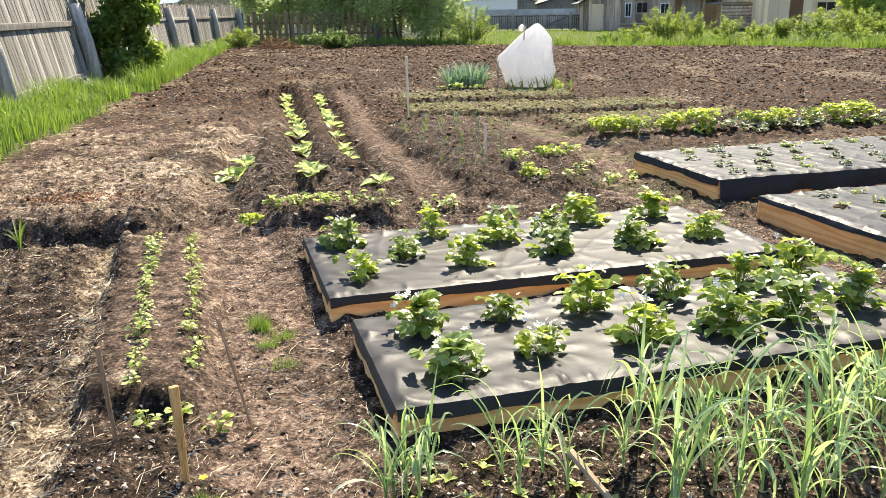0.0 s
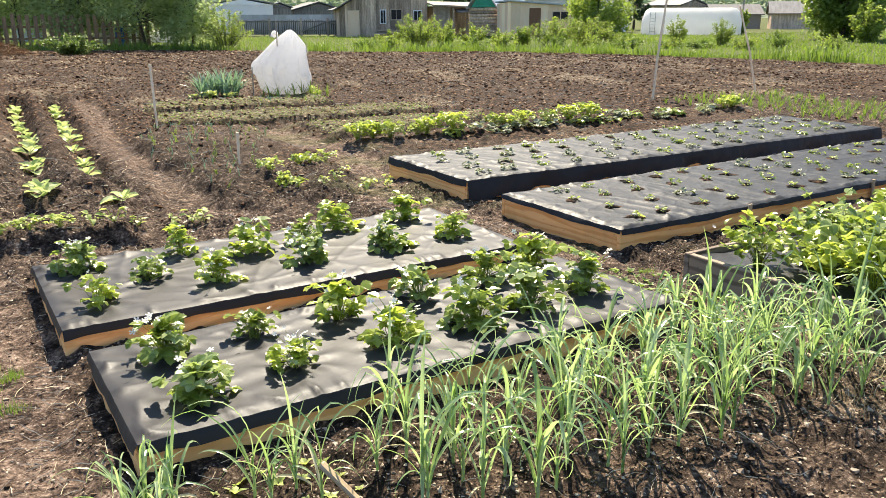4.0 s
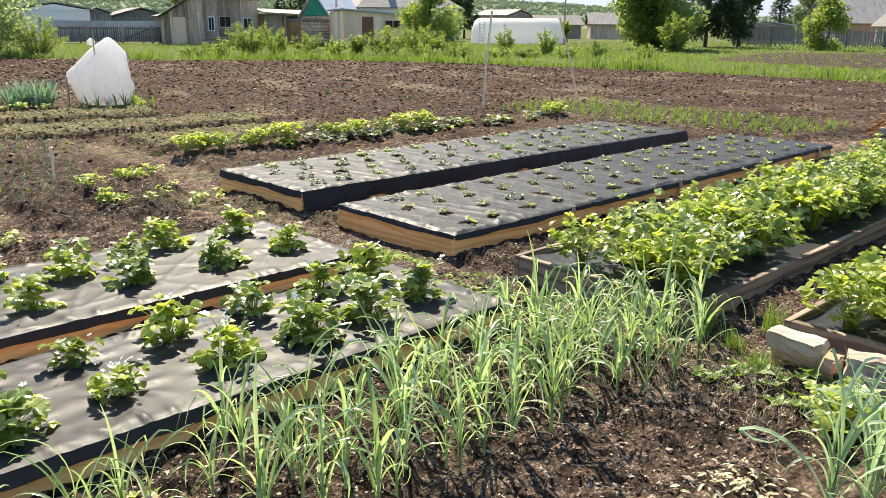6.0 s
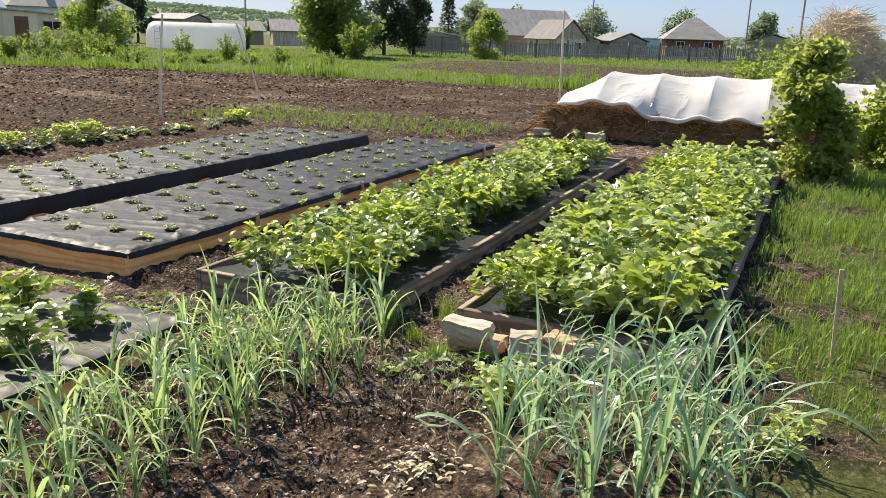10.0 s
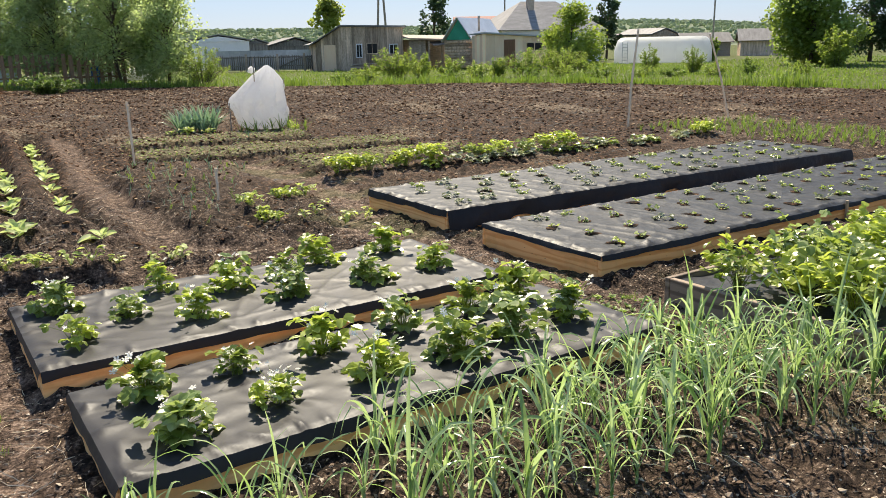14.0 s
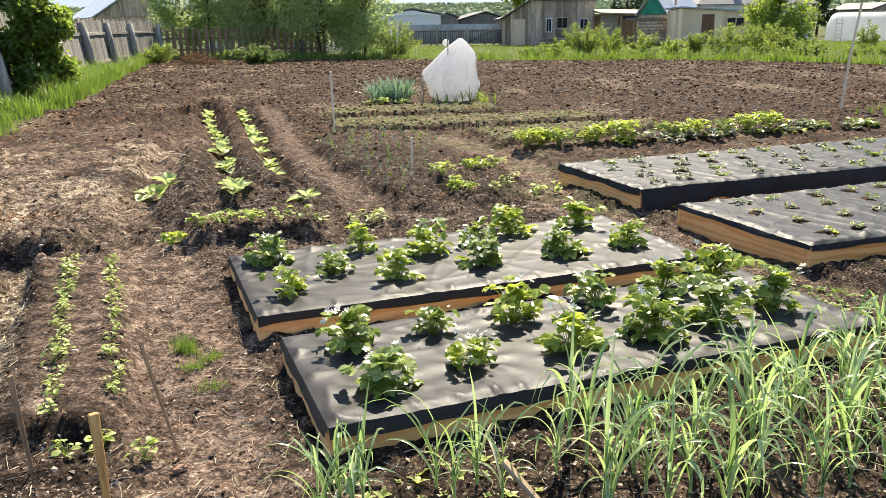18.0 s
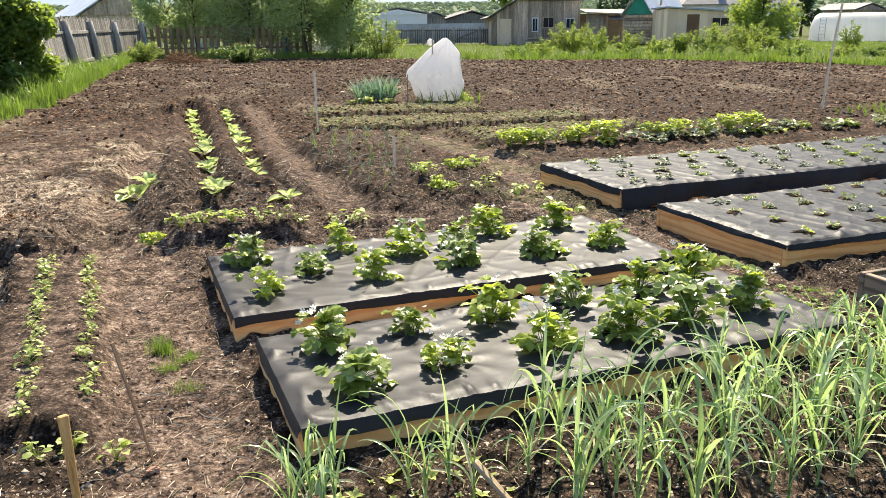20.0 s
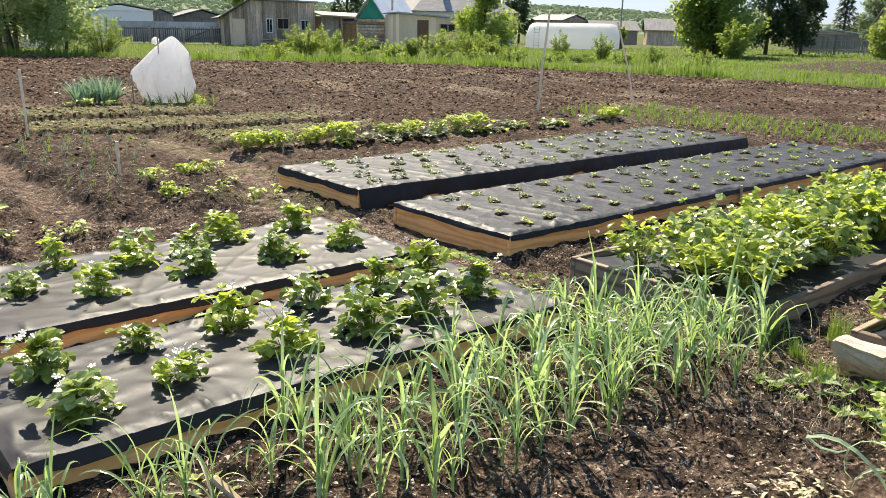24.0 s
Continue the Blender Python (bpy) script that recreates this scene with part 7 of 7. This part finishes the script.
# plank shed with a broken lean roof
ob = thing("shed", (11.6, 60.9, 0), "weathered brown plank shed with small windows", "shed")
wall_planks(ob, (0, 0), (4.75, 0.0), 0.0, (3.22, 3.12), BROWNWOOD, 0.2, br)
wall_planks(ob, (0, 0), (-1.75, 1.0), 0.0, (3.2, 2.05), BROWNWOOD, 0.22, br)
wall_planks(ob, (4.75, 0.0), (4.75, 4.0), 0.0, (3.1, 2.4), BROWNWOOD, 0.3, br)
wall_planks(ob, (-1.75, 1.0), (-1.75, 4.2), 0.0, (2.05, 2.0), BROWNWOOD, 0.3, br)
wall_planks(ob, (-1.75, 4.2), (4.75, 4.0), 0.0, (2.0, 2.4), BROWNWOOD, 0.4, br)
plate("roof", ob, [(-0.1, -0.25, 3.34), (5.0, -0.25, 3.24), (5.0, 4.3, 2.5), (-0.1, 4.4, 2.6)], 0.1, SLATE)
plate("roof", ob, [(-2.2, 0.85, 1.98), (-0.1, -0.25, 3.33), (-0.1, 4.4, 2.58), (-2.2, 4.5, 1.95)], 0.08, SLATE)
window(ob, 1.35, -0.06, 1.0, 0.35, 0.9)
window(ob, 2.35, -0.06, 1.25, 0.75, 0.7, frame_mat=BROWNWOOD)
window(ob, 4.0, -0.06, 1.05, 0.55, 0.8)
part("door", box_bm(-0.5, -0.03, 0, 0.4, 0.03, 1.9), PALEWALL, ob, "pale plank door", Matrix.Translation((-0.75, 0.36, 0)) @ Matrix.Rotation(-0.52, 4, "Z"))
box("crate", 2.2, -1.6, 0.0, 4.0, -1.0, 1.2, BROWNWOOD, ob, 0.02, 0.03, "plank compost crate")
ob = thing("timber_pile", (12.2, 59.0, 0), "pile of dark old boards", "timber pile")
for k in range(9):
    box("board", br.uniform(-0.4, 0.2), -0.3 + 0.12 * (k % 4), 0.06 * k, 1.6 + br.uniform(-0.4, 0.4), -0.1 + 0.12 * (k % 4), 0.06 * k + 0.05, OLDWOOD, ob, 0.0, 0.05)

# lean-to with open front
ob = thing("lean_to", (16.6, 60.0, 0), "dark open lean-to of old planks", "shed")
wall_planks(ob, (0, 0), (1.2, -0.4), 0.0, (2.1, 2.1), OLDWOOD, 0.18, br)
wall_planks(ob, (0.0, 2.4), (3.4, 1.8), 0.0, (2.2, 2.2), OLDWOOD, 0.3, br)
for x in (1.35, 2.4, 3.3):
    box("post", x, -0.6, 0, x + 0.12, -0.48, 2.05, OLDWOOD, ob)
plate("roof", ob, [(-0.2, -0.7, 2.3), (3.6, -1.1, 2.15), (3.6, 2.2, 2.5), (-0.2, 2.6, 2.6)], 0.1, OLDWOOD)
plate("roof", ob, [(1.6, -1.2, 1.75), (3.7, -1.4, 1.9), (3.7, -0.2, 2.1), (1.6, 0.0, 2.0)], 0.06, SLATE)

# log house with green gable
ob = thing("log_house", (19.5, 56.8, 0), "log house with a green painted gable and pale metal roof", "house", turn=-0.8)
for side in (-1, 1):
    for k in range(9):
        v, f = rod([(side * 0.95, 0, 0.12 + 0.23 * k), (side * 0.95, 5.0, 0.12 + 0.23 * k)], [0.12, 0.12], 8)
        sub("log", mesh_np("log", v, f, BROWNWOOD, True), ob)
for k in range(9):
    v, f = rod([(-1.15, 0, 0.22 + 0.215 * k), (1.15, 0, 0.22 + 0.215 * k)], [0.12, 0.12], 8)
    sub("log", mesh_np("log", v, f, BROWNWOOD, True), ob)
plate("gable", ob, [(-1.0, -0.14, 2.08), (1.0, -0.14, 2.08), (0, -0.14, 3.5)], 0.05, GREENPAINT)
plate("roof", ob, [(0.0, -0.35, 3.62), (1.25, -0.35, 1.98), (1.25, 5.2, 1.98), (0.0, 5.2, 3.62)], -0.05, TIN)
plate("roof", ob, [(0.0, -0.35, 3.62), (0.0, 5.2, 3.62), (-1.25, 5.2, 1.98), (-1.25, -0.35, 1.98)], -0.05, TIN)
box("chimney_pipe", 0.75, 1.6, 2.7, 0.87, 1.72, 3.75, OLDWOOD, ob)
for x0, x1, z0, z1 in ((1.3, 2.6, 0.2, 1.5), (1.3, 2.6, 1.5, 0.2)):
    sub("brace", mesh_np("brace", *rod([(x0, -0.3, z0), (x1, -0.5, z1)], [0.05, 0.05], 4), BROWNWOOD), ob)
for k in range(6):
    box("slat", 1.25, -0.2 + 0.01 * k, 0.2 + 0.3 * k, 2.9, -0.16 + 0.01 * k, 0.33 + 0.3 * k, BROWNWOOD, ob)

# pale flat-roofed annex
ob = thing("annex", (19.9, 52.4, 0), "pale board outbuilding with a brown door and light roof", "outbuilding", turn=-0.06)
wall_planks(ob, (0, 0), (5.3, 0), 0.0, (2.4, 2.05), PALEWALL, 0.6, br, "panel")
wall_planks(ob, (0, 0), (0, 3.2), 0.0, (2.4, 2.3), PALEWALL, 0.6, br, "panel")
wall_planks(ob, (5.3, 0), (5.3, 3.2), 0.0, (2.05, 2.0), PALEWALL, 0.6, br, "panel")
wall_planks(ob, (0, 3.2), (5.3, 3.2), 0.0, (2.3, 2.0), PALEWALL, 0.8, br, "panel")
plate("roof", ob, [(-0.15, -0.2, 2.52), (5.5, -0.2, 2.14), (5.5, 3.4, 2.1), (-0.15, 3.4, 2.46)], 0.09, TIN)
box("door", 1.3, -0.07, 0.1, 2.1, -0.035, 2.0, BROWNDOOR, ob, 0.0, 0.0, "brown plank door")
window(ob, 3.5, -0.08, 1.25, 1.1, 0.5, frame_mat=PALEWALL)

# large house with hipped slate roof
ob = thing("house", (27.4, 69.0, 0), "large house with a hipped grey slate roof", "house")
box("wall", 0.4, 0.3, 0, 10.4, 7.6, 3.0, WHITEWALL, ob)
for pts in ([(0, 0, 2.95), (10.8, 0, 2.95), (7.3, 3.8, 5.6), (3.7, 3.8, 5.6)], [(10.8, 8, 2.95), (0, 8, 2.95), (3.7, 3.8, 5.6), (7.3, 3.8, 5.6)], [(0, 8, 2.95), (0, 0, 2.95), (3.7, 3.8, 5.6)], [(10.8, 0, 2.95), (10.8, 8, 2.95), (7.3, 3.8, 5.6)]):
    plate("roof", ob, pts, 0.08, SLATE)
box("chimney", 4.0, 2.6, 4.6, 4.6, 3.2, 6.2, STONE, ob, 0.02, 0.0, "grey brick chimney")
for x in (1.6, 4.2, 6.8, 9.0):
    window(ob, x, 0.26, 1.1, 0.9, 1.2)


def gabled(name, label, x, y, w, d, eave, ridge, turn, wall, roof, front_window=True, over=0.3, category="house", wall_wood=False):
    """A house with its gable to the front (-y before turning)."""
    ob = thing(name, (x, y, 0), label, category, turn=turn)
    box("wall", -w / 2, 0, 0, w / 2, d, eave, wall, ob)
    plate("gable", ob, [(-w / 2, 0.01, eave + 0.003), (w / 2, 0.01, eave + 0.003), (0, 0.01, ridge)], -0.1, wall)
    plate("gable", ob, [(w / 2, d - 0.01, eave + 0.003), (-w / 2, d - 0.01, eave + 0.003), (0, d - 0.01, ridge)], -0.1, wall)
    k = (ridge - eave) / (w / 2) * over
    plate("roof", ob, [(0, -over, ridge + 0.1), (-w / 2 - over, -over, eave - k + 0.1), (-w / 2 - over, d + over, eave - k + 0.1), (0, d + over, ridge + 0.1)], 0.08, roof)
    plate("roof", ob, [(0, d + over, ridge + 0.1), (w / 2 + over, d + over, eave - k + 0.1), (w / 2 + over, -over, eave - k + 0.1), (0, -over, ridge + 0.1)], 0.08, roof)
    if front_window:
        window(ob, 0, -0.04, eave + 0.1, w * 0.22, (ridge - eave) * 0.4)
        window(ob, -w * 0.25, -0.04, eave * 0.4, w * 0.16, eave * 0.35)
        window(ob, w * 0.25, -0.04, eave * 0.4, w * 0.16, eave * 0.35)
    return ob


gabled("house", "far house with a red roof", 39.5, 92, 6, 8, 3.2, 4.9, 1.3, PALEWALL, REDROOF, False)
gabled("barn", "long whitewashed barn behind the yard fence", 3.4, 75, 5.2, 7, 2.45, 2.9, 0.0, WHITEWALL, SLATE, False, 0.15, "barn")
gabled("shed", "small grey plank shed beyond the yard", 7.0, 80, 2.2, 4, 2.2, 2.6, 0.0, GREYWOOD, SLATE, False, 0.15, "shed")
gabled("shed", "long low plank shed with a grey roof", 11.2, 84, 5.0, 5, 2.0, 2.7, 0.1, GREYWOOD, SLATE, False, 0.3, "shed")
gabled("shed", "dark plank barn behind the greenhouse", 51.5, 80, 4.4, 5, 2.4, 3.0, 0.3, BROWNWOOD, SLATE, False, 0.2, "shed")
gabled("house", "far house with a pale roof", 46.0, 88, 7, 7, 2.6, 4.4, 0.9, WHITEWALL, TIN, False)
gabled("house", "far low weathered house with a dark roof", 58, 78, 4, 5, 1.5, 2.4, 1.2, OLDWOOD, SLATE, False)
gabled("house", "far brown house with a dark roof", 63, 74, 4, 5, 1.6, 2.7, 1.0, BROWNWOOD, SLATE, False)
gabled("house", "wide house with a long grey slate roof", 82.6, 53, 8, 10, 1.9, 4.6, 1.05, OLDWOOD, SLATE, False)
gabled("house", "small pale house with a gable window", 72.3, 45.2, 3.8, 5, 1.7, 3.4, -0.35, BROWNWOOD, SLATE, True)
gabled("shed", "low plank shed with a dark roof", 79.5, 42.5, 4.4, 4, 1.5, 2.3, -0.5, OLDWOOD, SLATE, False, 0.2, "shed")
gabled("shed", "low plank outhouse beside the small house", 76.0, 46.0, 3.5, 4, 1.5, 2.0, -1.0, OLDWOOD, OLDWOOD, False, 0.2, "shed")
ob = thing("house", (87.2, 38.6, 0), "weathered house with a hipped dark slate roof", "house", turn=-1.0)
box("wall", -3.0, 0, 0, 3.0, 5.5, 2.1, BROWNDOOR, ob)
for pts in ([(-3.5, -0.5, 2.0), (3.5, -0.5, 2.0), (0.6, 2.75, 4.3), (-0.6, 2.75, 4.3)], [(3.5, 6, 2.0), (-3.5, 6, 2.0), (-0.6, 2.75, 4.3), (0.6, 2.75, 4.3)], [(-3.5, 6, 2.0), (-3.5, -0.5, 2.0), (-0.6, 2.75, 4.3)], [(3.5, -0.5, 2.0), (3.5, 6, 2.0), (0.6, 2.75, 4.3)]):
    plate("roof", ob, pts, 0.08, SLATE)
for x in (-1.6, 1.4):
    window(ob, x, -0.04, 0.8, 0.8, 0.9)
ob = thing("shed", (84.4, 42.6, 0), "small pale turquoise shed by the fence", "shed", turn=-1.0)
box("wall", -1.0, 0, 0, 1.0, 1.6, 1.9, surf("turquoise_paint", (0.42, 0.62, 0.6), (0.55, 0.74, 0.72), 1.5, 12, 0.7, 0.2, 0.01), ob)
plate("roof", ob, [(-1.15, -0.15, 2.0), (1.15, -0.15, 2.0), (1.15, 1.75, 1.92), (-1.15, 1.75, 1.92)], 0.06, TIN)
gabled("shed", "grey plank shed at the edge of the gardens", 88, 30.5, 5, 5, 1.9, 2.6, -1.2, OLDWOOD, SLATE, False, 0.2, "shed")
gabled("shed", "low open shed with a pale roof", 64.0, 56.5, 5.5, 4, 1.5, 1.9, -0.8, OLDWOOD, TIN, False, 0.3, "shed")
gabled("house", "house with a blue-grey metal roof beyond the fence", -15.5, 56, 5, 8, 2.4, 4.0, 0.5, BROWNWOOD, TIN, False)
gabled("outhouse", "small pale outhouse beyond the fence", -10.8, 58, 1.8, 2, 2.3, 2.9, 0.2, TIN, TIN, False, 0.2, "outhouse")

# greenhouse tunnel
ob = thing("greenhouse", (37.3, 58.1, 0), "arched white polycarbonate greenhouse", "greenhouse", turn=math.atan2(-3.69, 5.78))
nu, nw, V = 40, 20, []
for a in range(nu + 1):
    u = -3.75 + 7.5 * a / nu
    e = min(1.0, ((3.75 - abs(u)) / 0.7)) if abs(u) > 3.05 else 1.0
    e = math.sqrt(max(0.0, 1 - (1 - e) ** 2)) * 0.35 + 0.65 if abs(u) < 3.75 else 0.62
    for b in range(nw + 1):
        w = math.pi * b / nw
        V.append((u, -1.5 * math.cos(w), 2.05 * e * math.sin(w) ** 0.75))
i = (np.arange(nu)[:, None] * (nw + 1) + np.arange(nw)[None]).ravel()
sub("shell", mesh_np("shell", V, np.stack([i, i + nw + 1, i + nw + 2, i + 1], 1), POLY, True), ob)
for u in (-3.72, 3.72):
    pts = [(u, -1.5 * math.cos(w), 1.27 * math.sin(w) ** 0.75) for w in np.linspace(0, math.pi, 17)]
    plate("end_wall", ob, pts if u > 0 else pts[::-1], 0.02, POLY)
for u in np.arange(-3.0, 3.1, 1.0):
    sub("rib", mesh_np("rib", *rod([(u, -1.53 * math.cos(w), 2.08 * math.sin(w) ** 0.75) for w in np.linspace(0, math.pi, 13)], [0.012] * 13, 4), POLY), ob)
box("ladder_rail", -3.1, -1.85, 0, -3.06, -1.81, 1.7, TIN, ob)
box("ladder_rail", -2.7, -1.85, 0, -2.66, -1.81, 1.7, TIN, ob)
for k in range(6):
    box("rung", -3.055, -1.84, 0.25 + 0.25 * k, -2.705, -1.82, 0.28 + 0.25 * k, TIN, ob)

# white sheet under the trees
ob = thing("cover_sheet", (-3.6, 48.8, 0), "white cover sheet over a low bed under the trees", "cover sheet")
U, W = np.meshgrid(np.linspace(-2.4, 2.4, 40), np.linspace(-0.8, 0.8, 14))
Z = 0.75 * (1 - (W / 0.85) ** 2) * step(2.5 - abs(U), 0, 0.5) + 0.08 * (vnoise(U * 2, W * 3, 4) - 0.5) + 0.05
i = (np.arange(13)[:, None] * 40 + np.arange(39)[None]).ravel()
sub("sheet", mesh_np("sheet", np.stack([U.ravel(), W.ravel(), Z.ravel()], 1), np.stack([i, i + 1, i + 41, i + 40], 1), WHITEFILM, True), ob)
ob = thing("barrel", (-4.2, 47.5, 0), "blue plastic barrel between the trees", "barrel")
sub("body", mesh_np("body", *rod([(0, 0, 0), (0, 0, 0.1), (0, 0, 0.5), (0, 0, 0.95), (0, 0, 1.0)], [0.27, 0.3, 0.32, 0.3, 0.27], 16), surf("blue_plastic", (0.02, 0.08, 0.3), (0.04, 0.14, 0.45), 4, 30, 0.4, 0.1), True), ob)

# utility poles and their wires
for x, y, h in ((86.2, 51.2, 8.0), (95, 36, 8.5), (76, 24, 8.0), (52, 72, 8.0), (34, 84, 8.5)):
    ob = thing("utility_pole", (x, y, 0), "grey wooden utility pole", "utility pole")
    sub("shaft", mesh_np("shaft", *rod([(0, 0, -0.3), (0, 0, h)], [0.1, 0.075], 8), OLDWOOD), ob)
    box("crossarm", -0.7, -0.05, h - 0.5, 0.7, 0.05, h - 0.38, OLDWOOD, ob)
ob = thing("utility_pole", (30.4, 126.4, 0), "tall braced wooden line pole", "utility pole")
for dx in (-0.9, 0.9):
    sub("leg", mesh_np("leg", *rod([(dx, 0, -0.3), (dx * 0.2, 0, 13)], [0.2, 0.15], 8), OLDWOOD), ob)


# ---- wooded hills ----
def hill():
    r = np.random.default_rng(12)
    az = np.radians(np.linspace(-60, 110, 260))
    rows = [(330, 0.0), (420, 0.35), (520, 0.75), (640, 1.0), (900, 0.9), (1100, 0.5)]
    V, F = [], []
    for d, q in rows:
        hgt = 16 - 12 * step(np.degrees(az), 30, 50) + 6 * (vnoise(np.degrees(az) * 0.09, az * 0 + 1, 2) - 0.5)
        V.append(np.stack([d * np.sin(az), d * np.cos(az), hgt * q - 0.5], 1))
    n = len(az)
    i = (np.arange(len(rows) - 1)[:, None] * n + np.arange(n - 1)[None]).ravel()
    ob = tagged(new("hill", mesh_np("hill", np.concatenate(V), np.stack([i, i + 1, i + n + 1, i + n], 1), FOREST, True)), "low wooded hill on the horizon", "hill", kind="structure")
    m = 14000
    a = np.radians(r.uniform(-58, 108, m))
    d = 340 + 320 * r.random(m) ** 0.8
    q = np.interp(d, [p[0] for p in rows], [p[1] for p in rows])
    hgt = 16 - 12 * step(np.degrees(a), 30, 50) + 6 * (vnoise(np.degrees(a) * 0.09, a * 0 + 1, 2) - 0.5)
    pos = np.stack([d * np.sin(a), d * np.cos(a), hgt * q - 1], 1)
    v, f = LUMPS[0]                                 # one ragged crown
    V, F = spread(v * r.uniform(0.75, 1.3, (len(v), 1)) * (2.6, 2.6, 4.2) + (0, 0, 4.2), f, placed(pos, r.uniform(0, 6.28, m), r.uniform(-0.3, 0.3, m), r.uniform(-0.3, 0.3, m), r.uniform(0.28, 0.62, m)))
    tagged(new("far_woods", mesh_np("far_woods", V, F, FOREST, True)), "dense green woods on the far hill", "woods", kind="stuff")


hill()
